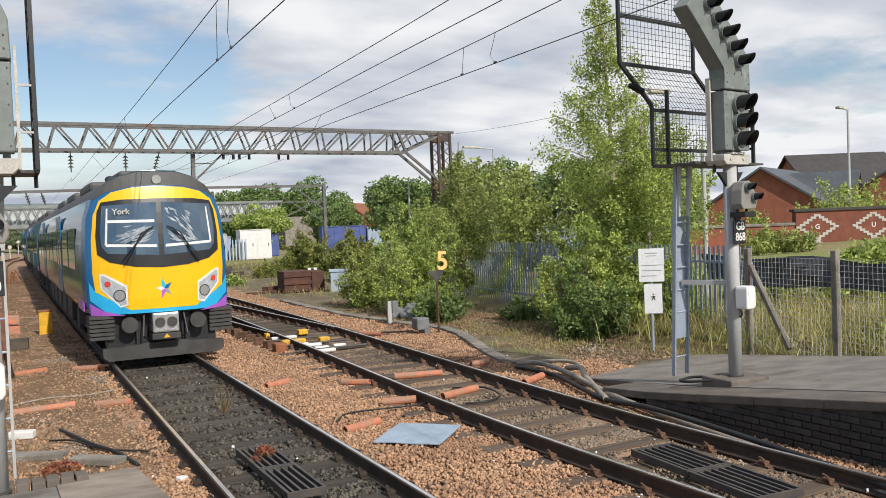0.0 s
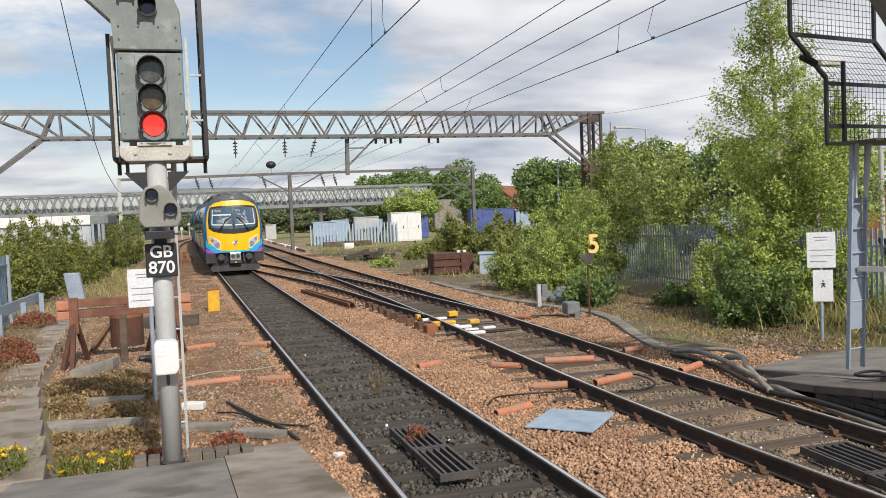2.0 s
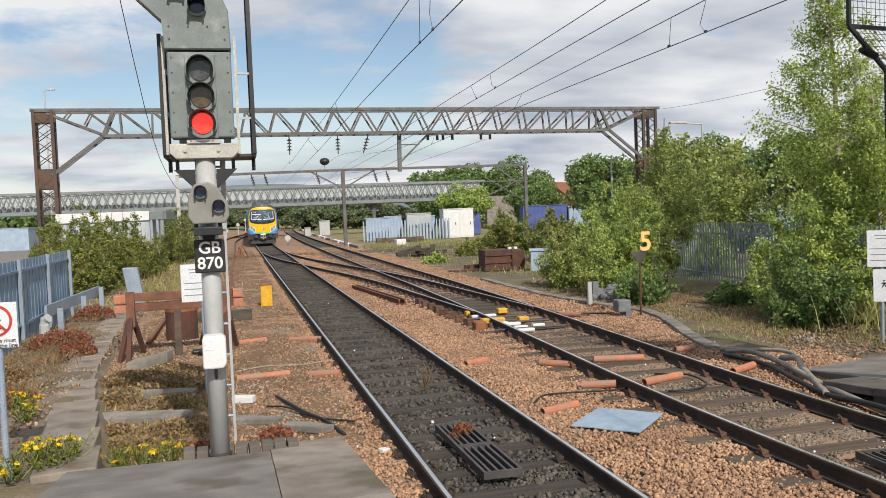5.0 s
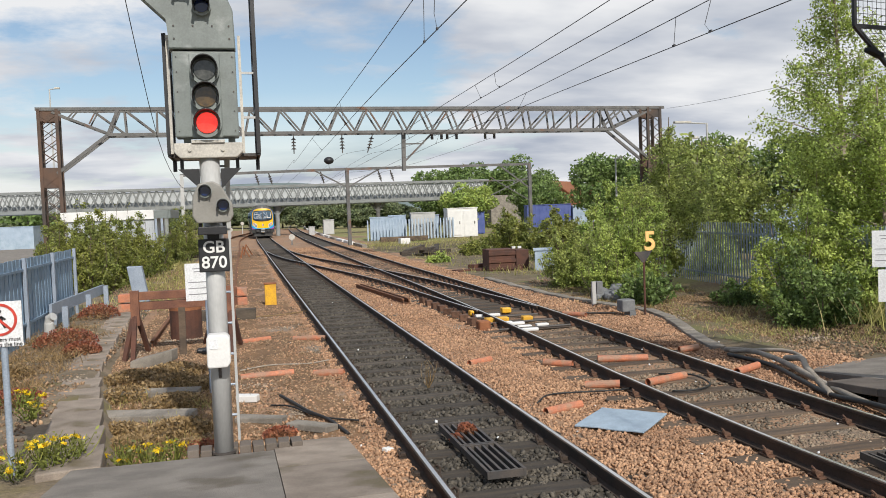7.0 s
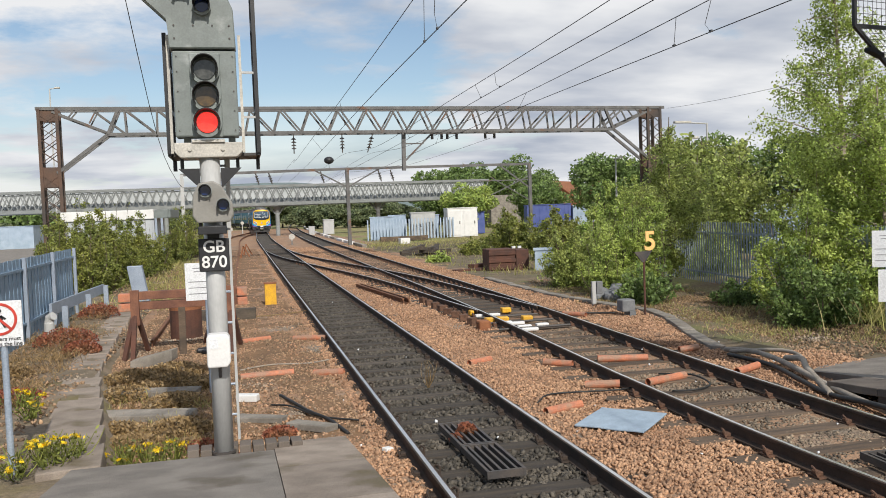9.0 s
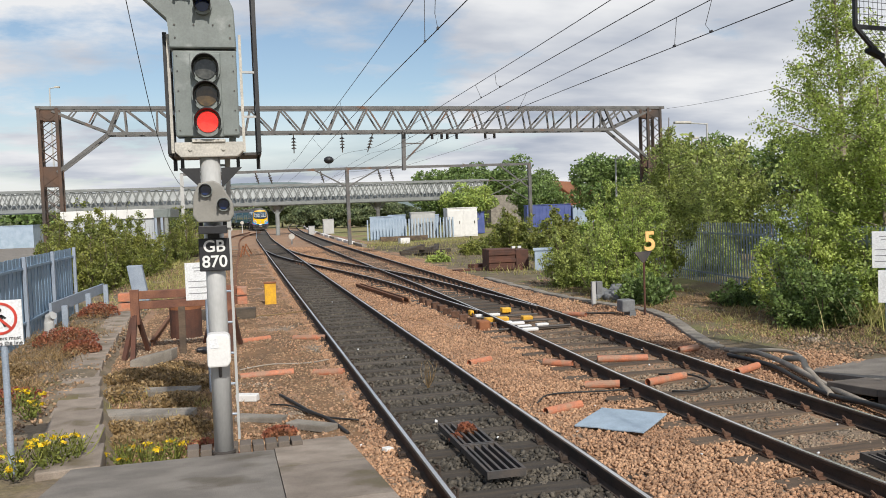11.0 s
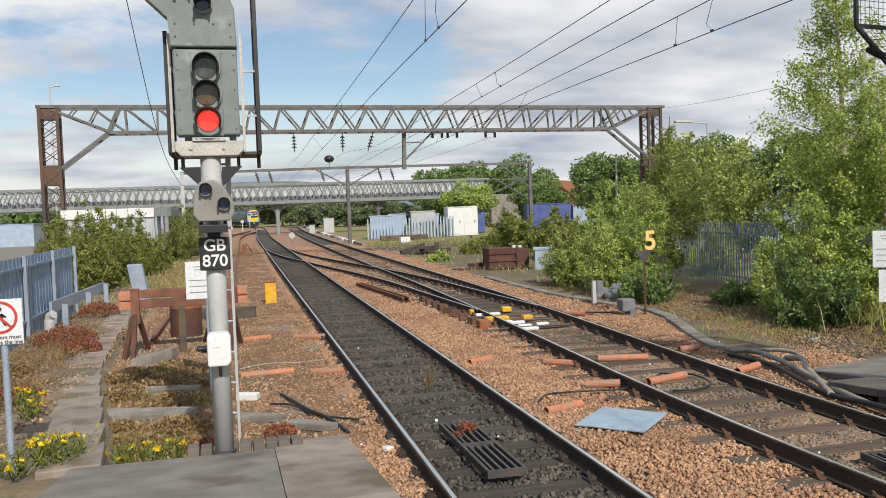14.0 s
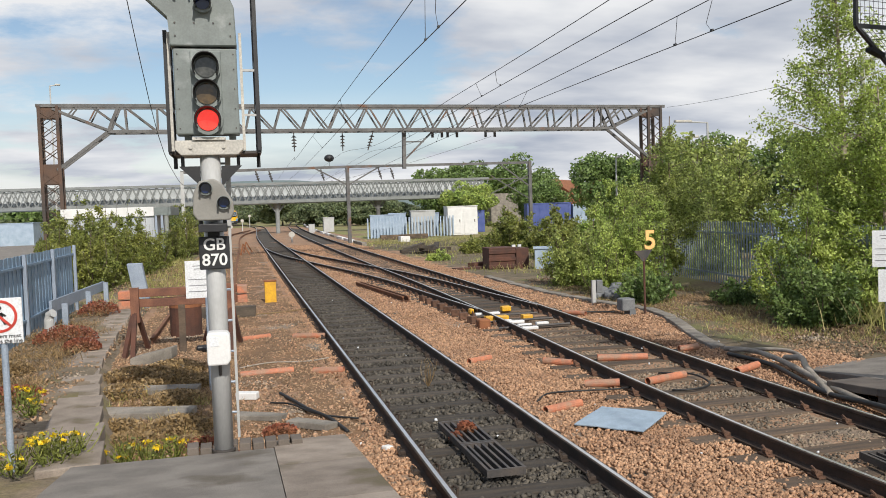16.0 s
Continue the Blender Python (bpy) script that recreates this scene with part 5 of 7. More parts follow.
    box(bm, -0.075, 0.0, -0.265, -0.258, 1.27, 1.35)
    part("notice", bm, M["sign_white"], tb)
    bm = B()
    tube(bm, [(0.0, -0.1, 1.1), (0.0, -0.12, 1.02), (0.0, -0.09, 0.99)], 0.014, 6)
    part("padlock", bm, M["dark_steel"], tb)
    # ladder behind the post
    lx, ly = cage["ladder"]
    w = 0.14 if cage["guard"] else 0.10
    for s in (-1, 1):
        bm = B()
        beam(bm, (lx + s * w, ly + 0.02, zbase - 0.05), (lx + s * w, ly - 0.1, 3.0), 0.025, 0.05, (0, 1, 0))
        part("ladder_stile", bm, M["galv" if cage["guard"] else "light_steel"], sig)
    for k in range(9):
        bm = B()
        z = zbase + 0.2 + k * 0.3
        tube(bm, [(lx - w, ly + 0.02 - 0.12 * (z / 3), z), (lx + w, ly + 0.02 - 0.12 * (z / 3), z)], 0.012, 6)
        part("rung", bm, M["galv"], sig)
    if cage["guard"]:
        bm = B()
        box(bm, lx - 0.13, lx + 0.13, ly - 0.02, ly - 0.005, zbase + 0.45, 2.30)
        part("climb_guard", bm, M["galv"], sig, "blue grey climbing guard")
    bm = B()
    beam(bm, (0, 0.02, 1.42), (lx, ly - 0.05, 1.42), 0.05, 0.06)
    part("stay", bm, M["light_steel"], sig)
    for s in (-1, 1):
        bm = B()
        beam(bm, (lx + s * 0.1, ly - 0.1, 2.3), (lx + s * 0.12, ly - 0.15, 3.0), 0.04, 0.04)
        part("platform_leg", bm, M["light_steel"], sig)
    # safety cage round the working platform
    x0, x1, yb, yf = cage["box"]
    if cage["guard"]:
        sh1 = -0.62
        bm = B()
        pts_l = [(x0, yb, 2.98), (x0, yb, 3.78), (x0 + sh1, yb, 4.28), (x0 + sh1, yb, 5.6)]
        pts_r = [(x1, yb, 2.98), (x1, yb, 3.78), (x1 + sh1, yb, 4.28), (x1 + sh1, yb, 5.6)]
        for pts in (pts_l, pts_r):
            for a, b in zip(pts, pts[1:]):
                beam(bm, a, b, 0.04, 0.04)
        for z, d in ((2.98, 0), (3.2, 0), (3.72, 0), (4.28, sh1), (4.9, sh1)):
            beam(bm, (x0 + d, yb, z), (x1 + d, yb, z), 0.035, 0.045)
        for z in (2.98, 3.2, 3.72):
            beam(bm, (x1, yb, z), (x1, yf, z), 0.03, 0.035)
        beam(bm, (x1, yf, 2.98), (x1, yf, 3.85), 0.04, 0.04)
        beam(bm, (x1, yf, 3.85), (x1 + sh1, yf, 4.5), 0.04, 0.04)
        beam(bm, (x0 + 0.3, yb - 0.02, 2.98), (x0 + 0.3, yb - 0.02, 4.0), 0.04, 0.04)
        for a, b in ((-0.02, 0.2), (0.0, -0.2)):
            beam(bm, (x0 + sh1 * 0.5 - 0.1, yb, 4.02), (x0 + sh1 * 0.5 + 0.12, yb, 3.95), 0.09, 0.05)
        cg = part("cage_frame", bm, M["black"], sig, "black tubular safety cage")
        bm = B()
        mesh_panel(bm, x0, x1, 2.98, 3.78, yb, 0.075, 0.0035)
        mesh_panel(bm, x0, x1, 3.78, 4.28, yb, 0.075, 0.0035, sh1)
        mesh_panel(bm, x0 + sh1, x1 + sh1, 4.28, 5.6, yb, 0.075, 0.0035)
        part("cage_mesh", bm, M["black"], cg, "black welded wire mesh")
    else:
        for x, zt in ((x0, 4.05), (x1, 5.6)):
            bm = B()
            for y in (0.12, yb):
                beam(bm, (x, y, 2.86 if y > 0.2 else 2.98), (x, y, zt), 0.035, 0.035)
            for z in (2.98, 3.4, 3.8, 4.2, 4.9):
                if z < zt:
                    beam(bm, (x, 0.12, z), (x, yb, z), 0.03, 0.04)
            fr = part("cage_frame", bm, M["black"], sig, "black tubular safety cage")
            bm = B()
            mesh_panel(bm, 0.12, yb, 2.98, zt, 0.0, 0.075, 0.0035)
            for v in bm.verts:
                v.co = (x + v.co.y, v.co.x, v.co.z)
            part("cage_mesh", bm, M["black"], fr, "black welded wire mesh")
        for z in (3.3, 3.7):
            bm = B()
            beam(bm, (0.3, 0.1, z), (x1, 0.12, z), 0.02, 0.02)
            part("cage_stay", bm, M["light_steel"], sig)
    bm = B()
    box(bm, min(x0, -0.3), x1, 0.2, yb, 2.96, 2.985)
    part("platform_floor", bm, M["dark_steel"], sig)
    return sig


def build_signals():
    signal((-0.225, 7.05, 0), 0.29, "870", {"ladder": (0.03, 0.6), "guard": False, "box": (-0.345, 0.435, 0.75, 0.2)}, True)
    signal((8.2, 6.65, 0.05), 0.22, "868", {"ladder": (-0.12, 0.74), "guard": True, "box": (-0.44, 1.12, 0.85, 0.35)}, False, 11)
    fb = thing("signal_foundation", (8.2, 6.65, 0), "weathered concrete foundation slab under the signal", "foundation", rz=-2)
    bm = B()
    box(bm, -0.30, 0.34, -0.24, 0.30, 0.02, 0.272, 0.02)
    part("slab", bm, M["coping"], fb)
    # brick edging round the nearer signal's foot
    e = thing("brick_edging", (-0.2, 7.0, 0.0), "row of old bricks edging the signal's foot", "bricks", "", "structure")
    bb = B()
    box(bb, -0.05, 0.05, -0.1, 0.1, 0.1, 0.27, 0.008)
    me = mesh_of("brick", bb, M["coping"])
    for k in range(9):
        ob = new("brick", me)
        ob.parent = e
        ob.matrix_basis = pose(-0.30 + k * 0.115, 0.14 + random.uniform(-0.01, 0.01), 0.07 + random.uniform(-0.02, 0.0), 0, 0, random.uniform(-3, 3))


def notice_board(at, boards, z0, label, category="sign", rz=0.0):
    """A post with white notices; each board is x0, x1, z0, z1 and the print on it."""
    sg = thing("notice_sign", at, label, category, "trackside signs", rz=rz)
    zt = max(b[3] for b in boards)
    bm = B()
    tube(bm, [(0, 0.03, z0), (0, 0.03, zt - 0.05)], 0.03, 12)
    part("post", bm, M["galv"], sg)
    for x0, x1, za, zb, kind in boards:
        bm = B()
        box(bm, x0, x1, -0.012, 0.0, za, zb, 0.003)
        p = part("board", bm, M["sign_white"], sg, "white notice board")
        if kind == "lines":
            for k, (a, b) in enumerate(((0.25, 0.75), (0.3, 0.7), (0.1, 0.95), (0.1, 0.9), (0.1, 0.7))):
                z = zb - (zb - za) * (0.14, 0.22, 0.5, 0.66, 0.82)[k]
                bm = B()
                box(bm, x0 + (x1 - x0) * a, x0 + (x1 - x0) * b, -0.0155, -0.0135, z - 0.006, z + 0.006)
                part("print_line", bm, M["ink_grey"], p)
        if kind in ("ring", "walker"):
            cx, cz = (x0 + x1) / 2, za + (zb - za) * (0.6 if kind == "ring" else 0.55)
            bm = B()
            s = 1.0 if kind == "ring" else 0.75
            beam(bm, (cx, -0.015, cz + 0.03 * s), (cx + 0.01, -0.015, cz - 0.01), 0.002, 0.045 * s)
            for a, b in (((0, -0.01), (-0.04, -0.08)), ((0.01, -0.01), (0.045, -0.075)), ((0, 0.03), (-0.05, 0.0)), ((0.01, 0.03), (0.05, 0.0))):
                beam(bm, (cx + a[0] * s, -0.015, cz + a[1] * s), (cx + b[0] * s, -0.015, cz + b[1] * s), 0.002, 0.018)
            tube(bm, [(cx, -0.0135, cz + 0.075 * s), (cx, -0.016, cz + 0.075 * s)], 0.019 * s, 12)
            part("pictogram", bm, M["ink"], p)
        if kind == "ring":
            bm = B()
            n = 36
            ring = [[bm.verts.new((cx + r * math.cos(a), yy, cz + r * math.sin(a))) for r, yy in ((0.145, -0.0135), (0.145, -0.018), (0.122, -0.018), (0.122, -0.0135))] for a in [2 * math.pi * k / n for k in range(n)]]
            for i in range(n):
                a, b = ring[i], ring[(i + 1) % n]
                for k in range(4):
                    bm.faces.new((a[k], a[(k + 1) % 4], b[(k + 1) % 4], b[k]))
            beam(bm, (cx - 0.09, -0.019, cz + 0.09), (cx + 0.09, -0.019, cz - 0.09), 0.002, 0.022)
            part("prohibition_ring", bm, M["red_ring"], p, "red prohibition ring")
            letters("Passengers must", 0.05, M["ink"], p, (cx, -0.014, za + 0.065), "print_line", depth=0.0008)
            letters("not cross the line", 0.05, M["ink"], p, (cx, -0.014, za + 0.02), "print_line", depth=0.0008)
    return sg


def build_signs():
    notice_board((-2.09, 7.5, 0), [(-0.20, 0.17, 1.33, 1.735, "ring")], 0.1, "white prohibition sign with red ring on a grey post")
    notice_board((-0.50, 11.45, 0), [(-0.29, 0.13, 1.22, 1.76, "lines")], -0.2, "small white notice on a slim grey post")
    notice_board((10.75, 10.56, 0), [(-0.23, 0.24, 1.12, 1.75, "lines"), (-0.14, 0.19, 0.52, 1.08, "walker")], -0.25, "white notice over a walking figure sign on a post", rz=-35)
    # the orange numeral on its stand
    m = thing("speed_marker", (8.84, 15.35, 0), "orange reflective numeral five on a rusty post", "speed sign")
    bm = B()
    tube(bm, [(0, 0, -0.22), (0, 0, 1.1)], 0.024, 10)
    part("post", bm, M["rust_brown"], m)
    bm = B()
    prism(bm, [(-0.24, 1.27), (0.2, 1.29), (0.02, 1.03), (-0.04, 1.03)], -0.02, 0.01)
    part("bracket", bm, M["dark_steel"], m)
    letters("5", 0.60, M["reflector"], m, (0.14, -0.03, 1.49), "numeral", depth=0.012)


build_signals()
build_signs()


# ---- plants ----
def leaf_cloud(name, pts, size, material, parent, rng, long=1.0):
    """Leaves as small bent diamonds, each its own piece of one crown mesh."""
    n = len(pts)
    k = rng.normal(size=(n, 3)) + 0.75 * np.array(SUN)
    k /= np.linalg.norm(k, axis=1, keepdims=True)
    u = np.cross(k, rng.normal(size=(n, 3)))
    u /= np.linalg.norm(u, axis=1, keepdims=True)
    w = np.cross(k, u)
    s = size * rng.uniform(0.6, 1.35, (n, 1))
    v = np.stack([pts - u * s * long, pts + w * s * 0.55 + k * s * 0.15, pts + u * s * long, pts - w * s * 0.55 + k * s * 0.15], 1)
    f = np.arange(n * 4).reshape(n, 4)
    ob = new(name, raw_mesh(name, v.reshape(-1, 3), f, material))
    ob.parent = parent
    return ob


def stem(bm, a, b, r0, r1, rng, bend=0.12, n=5):
    a, b = Vector(a), Vector(b)
    d = (b - a).length
    off = Vector(rng.normal(size=3)) * d * bend
    tube(bm, [a.lerp(b, i / n) + off * math.sin(math.pi * i / n) for i in range(n + 1)], r0, 6, r1)


def bush(at, r, h, leaves, size, material, label, seed, ry=None, clumps=26, category="bush", group="bushes", low=0.1, bark="bark"):
    rng = np.random.default_rng(seed)
    b = thing("bush", at, label, category, group)
    ry = ry or r
    shoots = clumps + 14
    bm = B()
    legs = []
    for k in range(shoots):
        a = k * 2.4 + rng.uniform(-0.4, 0.4)
        q = math.sqrt((k + 0.5) / shoots)
        up = h * (1.0 - 0.62 * q ** 2.2) * rng.uniform(0.55, 1.22)
        foot = (math.cos(a) * r * 0.3 * q, math.sin(a) * ry * 0.3 * q, -0.1)
        tip = (math.cos(a) * r * q, math.sin(a) * ry * q, max(up, 0.2 * h))
        legs.append((foot, tip))
        if k % 2 == 0:
            stem(bm, foot, tip, 0.014 + 0.003 * h, 0.004, rng, 0.06)
    part("stem", bm, M[bark], b)
    legs = np.array(legs)
    twigs = shoots * 9
    w = rng.integers(0, shoots, twigs)
    u = rng.uniform(low, 1.0, (twigs, 1)) ** 0.8
    start = legs[w, 0] + (legs[w, 1] - legs[w, 0]) * u
    way = rng.normal(size=(twigs, 3)) * np.array([1, 1, 0.5]) + np.array([0, 0, 0.35])
    way /= np.linalg.norm(way, axis=1, keepdims=True)
    end = start + way * (0.24 * (r + ry) * 0.5 + 0.03 * h) * rng.uniform(0.4, 1.25, (twigs, 1)) * (1.15 - 0.6 * u)
    full = rng.uniform(0.15, 1.0, twigs) ** 1.6
    pick = rng.choice(twigs, leaves, p=full / full.sum())
    pts = start[pick] + (end[pick] - start[pick]) * rng.uniform(0.1, 1.05, (leaves, 1)) + rng.normal(size=(leaves, 3)) * (0.022 * r + 0.03)
    pts[:, 2] = np.maximum(pts[:, 2], 0.02 + 0.1 * rng.uniform(size=leaves))
    leaf_cloud("foliage", pts, size, material, b, rng)
    return b


def tree(at, h, r, leaves, size, material, label, seed, trunk_r=0.12, bark="bark", first=0.25, clumps=40, group="trees", slim=1.0):
    """A tapered trunk with limbs that carry drooping sprays of leaves."""
    rng = np.random.default_rng(seed)
    t = thing("tree", at, label, "tree", group)
    bm = B()
    lean = rng.normal(size=2) * 0.03 * h
    tr = [Vector((lean[0] * k * k + 0.03 * math.sin(5 * k), lean[1] * k * k, -0.2 + (h + 0.1) * k)) for k in np.linspace(0, 1, 9)]
    tube(bm, tr, trunk_r, 9, 0.012)
    part("trunk", bm, M[bark], t)
    bm = B()
    cs = []
    for i in range(clumps):
        k = first + (1 - first) * (i / clumps) ** 0.9
        base = Vector((np.interp(k, np.linspace(0, 1, 9), [p.x for p in tr]), np.interp(k, np.linspace(0, 1, 9), [p.y for p in tr]), h * k * 0.94))
        a = i * 2.4 + rng.uniform(-0.5, 0.5)
        prof = math.sin(math.pi * min(1, max(0.0, (k - first * 0.55) / (1.06 - first * 0.55)))) ** 0.7 * ((1.15 - 0.55 * k) * slim if slim > 1 else 1.3 - 1.05 * k)
        reach = r * prof * rng.uniform(0.4, 1.25)
        tip = base + Vector((math.cos(a) * reach, math.sin(a) * reach, reach * rng.uniform(0.25, 0.8)))
        stem(bm, base, tip, max(0.012, trunk_r * 0.32 * (1.1 - k)), 0.006, rng, 0.08)
        for q in np.linspace(0.3, 1.0, 9):
            p = base.lerp(tip, q)
            cs.append((*p, 0.045 * r * (0.5 + prof), reach * 0.34 * rng.uniform(0.3, 1.1), rng.uniform(0.2, 1) ** 1.5 * (1.25 - k) * (0.4 + prof)))
    part("limb", bm, M[bark], t)
    cs = np.array(cs)
    pick = rng.choice(len(cs), leaves, p=cs[:, 5] / cs[:, 5].sum())
    side = rng.normal(size=(len(cs), 3)) * np.array([1, 1, 0.4]) - np.array([0, 0, 0.5])
    side /= np.linalg.norm(side, axis=1, keepdims=True)
    pts = cs[pick, :3] + side[pick] * cs[pick, 4:5] * rng.uniform(0, 1, (leaves, 1)) + rng.normal(size=(leaves, 3)) * cs[pick, 3:4] - np.array([0, 0, 0.07 * r]) * rng.exponential(1, (leaves, 1))
    leaf_cloud("crown", pts, size, material, t, rng)
    return t


def round_tree(at, h, r, leaves, size, material, label, seed):
    """A broad far tree: trunk, limbs and many clumps of leaves with an uneven outline."""
    rng = np.random.default_rng(seed)
    t = thing("tree", at, label, "tree", "far trees")
    cs = []
    for i in range(34):
        u = rng.normal(size=3)
        u /= np.linalg.norm(u)
        c = np.array([0, 0, h * 0.58]) + u * np.array([r, r, h * 0.42]) * rng.uniform(0.45, 0.95)
        cs.append(c)
    cs = np.array(cs)
    bm = B()
    tube(bm, [(0, 0, -0.3), (0.1, 0, h * 0.3), (0, 0.1, h * 0.6)], 0.05 * h * 0.6, 8, 0.05)
    for c in cs[:14]:
        stem(bm, (0, 0, h * 0.3), c, 0.08, 0.02, rng)
    part("trunk", bm, M["bark"], t)
    pick = rng.integers(0, len(cs), leaves)
    v = rng.normal(size=(leaves, 3))
    v /= np.linalg.norm(v, axis=1, keepdims=True)
    pts = cs[pick] + v * np.array([r, r, h * 0.45]) * 0.34 * rng.uniform(0.6, 1.05, (leaves, 1))
    leaf_cloud("crown", pts, size, material, t, rng)
    return t


def blades(name, pts, length, material, label, seed, width=0.006, lean=0.5, category="grass"):
    """Thin upright blades or stalks as one mesh."""
    rng = np.random.default_rng(seed)
    n = len(pts)
    d = rng.normal(size=(n, 3)) * lean
    d[:, 2] = 1
    d /= np.linalg.norm(d, axis=1, keepdims=True)
    L = length * rng.uniform(0.4, 1.2, (n, 1))
    side = np.cross(d, rng.normal(size=(n, 3)))
    side /= np.linalg.norm(side, axis=1, keepdims=True)
    w = width * rng.uniform(0.6, 1.4, (n, 1))
    bend = rng.normal(size=(n, 3)) * L * 0.18
    mid, top = pts + d * L * 0.55 + bend * 0.4, pts + d * L + bend
    v = np.stack([pts - side * w, pts + side * w, mid + side * w * 0.8, mid - side * w * 0.8, mid - side * w * 0.8, mid + side * w * 0.8, top + side * w * 0.2, top - side * w * 0.2], 1)
    f = np.arange(n * 8).reshape(n * 2, 4)
    return tagged(new(name, raw_mesh(name, v.reshape(-1, 3), f, material)), label, category, "", "stuff")


def flower_plant(at, seed, r=0.28, h=0.4):
    rng = np.random.default_rng(seed)
    p = thing("ragwort", at, "leafy weed with bright yellow flower heads", "wildflower", "yellow flowering weeds")
    n = 24
    xy = rng.normal(size=(n, 2)) * r * 0.55
    tops = np.column_stack([xy, h * rng.uniform(0.45, 1.0, n)])
    bm = B()
    for t in tops:
        stem(bm, (t[0] * 0.35, t[1] * 0.35, -0.03), t, 0.006, 0.003, rng, 0.1, 3)
    tagged(part("stem", bm, M["leaf_o"], p), kind="stuff")
    pick = rng.integers(0, n, 120)
    pts = tops[pick] * np.column_stack([rng.uniform(0.4, 1, 120)] * 2 + [rng.uniform(0.1, 0.92, 120)]) + rng.normal(size=(120, 3)) * 0.03
    leaf_cloud("foliage", pts, 0.02, M["leaf_o"], p, rng, 1.3)
    heads = tops[rng.integers(0, n, 4)]
    pts = np.repeat(heads, 14, axis=0) + rng.normal(size=(len(heads) * 14, 3)) * np.array([0.022, 0.022, 0.008])
    tagged(leaf_cloud("flower_head", pts, 0.02, M["flower"], p, rng), kind="stuff")


def weed_cushion(at, r, h, seed, material="red_weed", label="low cushion of reddish dry weed", n=1500):
    rng = np.random.default_rng(seed)
    w = thing("weed_cushion", at, label, "weed", "low weeds")
    a = rng.uniform(0, 2 * math.pi, n)
    q = r * np.sqrt(rng.uniform(0, 1, n))
    z = h * np.sqrt(np.maximum(0, 1 - (q / r) ** 2)) * rng.uniform(0.2, 1.05, n)
    bm = B()
    for k in range(8):
        stem(bm, (0, 0, -0.03), (r * 0.6 * math.cos(k), r * 0.6 * math.sin(k), h * 0.6), 0.008, 0.003, rng, 0.1, 3)
    part("stem", bm, M["dry"], w)
    leaf_cloud("foliage", np.column_stack([q * np.cos(a), q * np.sin(a), z]), 0.028, M[material], w, rng)


def build_plants():
    A, Bm, C, Y = M["leaf_a"], M["leaf_b"], M["leaf_c"], M["leaf_y"]
    # birches and scrub beside the far track
    tree((13.5, 14.4, -0.25), 8.9, 2.0, 34000, 0.036, A, "tall slim birch with fine drooping green leaves", 11, 0.10, "birch_bark", 0.12, 54)
    tree((13.3, 13.1, -0.25), 5.0, 1.7, 18000, 0.036, A, "young birch with fine green leaves", 12, 0.07, "birch_bark", 0.1, 46)
    tree((14.4, 14.2, -0.25), 5.4, 1.9, 18000, 0.036, A, "young birch with fine green leaves", 13, 0.07, "birch_bark", 0.1, 46)
    bush((11.85, 13.6, -0.25), 1.35, 2.7, 26000, 0.035, A, "dense green birch scrub at the trackside", 21, clumps=40)
    bush((11.0, 12.6, -0.25), 1.05, 1.5, 15000, 0.035, C, "low dark green scrub reaching to the ground", 22)
    bush((12.6, 12.0, -0.25), 1.3, 1.9, 16000, 0.035, Bm, "dense green birch scrub at the trackside", 23)
    bush((10.0, 19.3, -0.25), 0.95, 1.9, 11000, 0.036, Bm, "tall green scrub behind the numeral sign", 24, clumps=34)
    bush((10.95, 19.2, -0.25), 0.9, 3.2, 17000, 0.036, Bm, "tall green scrub behind the numeral sign", 25, clumps=36)
    bush((10.1, 21.9, -0.25), 1.15, 2.0, 12000, 0.04, Y, "tall green scrub with light leaves", 26, clumps=34)
    tree((12.3, 19.9, -0.25), 5.2, 1.5, 17000, 0.038, Y, "thin young tree with yellow green leaves", 27, 0.06, "bark", 0.15, 40)
    bush((15.9, 23.5, -0.25), 1.2, 2.3, 9000, 0.042, Y, "yellow green scrub behind the fence", 28, clumps=30)
    tree((18.2, 24.6, -0.3), 4.4, 1.9, 13000, 0.06, Y, "young tree with yellow green leaves", 34, 0.08, "bark", 0.1, 40, slim=1.2)
    bush((14.9, 21.5, -0.25), 0.9, 1.7, 8000, 0.045, Bm, "low green scrub behind the fence", 35)
    bush((11.6, 15.9, -0.25), 0.6, 0.6, 2500, 0.045, C, "low dark green scrub reaching to the ground", 29)
    bush((10.0, 17.2, -0.25), 0.75, 1.0, 4500, 0.045, C, "low dark green scrub reaching to the ground", 30)
    bush((12.4, 24.5, -0.25), 1.4, 2.6, 12000, 0.045, Bm, "light green scrub on rough ground", 31, clumps=30)
    # scrub further along
    bush((15.6, 42.0, -0.3), 2.0, 2.4, 13000, 0.07, M["leaf_o"], "light green scrub before the containers", 41)
    bush((17.6, 40.0, -0.3), 1.7, 2.2, 11000, 0.07, M["leaf_o"], "yellow green scrub on rough ground", 42)
    bush((14.8, 33.5, -0.3), 1.5, 2.5, 12000, 0.065, M["leaf_o"], "light green scrub on rough ground", 43)
    bush((17.0, 32.0, -0.3), 1.8, 3.6, 16000, 0.065, Bm, "tall light green scrub", 44, clumps=34)
    bush((13.0, 41.0, -0.3), 1.1, 0.9, 5000, 0.06, M["leaf_o"], "low green scrub in rough grass", 45)
    bush((9.6, 36.5, -0.3), 0.7, 0.55, 1200, 0.08, Bm, "low green scrub in rough grass", 46)
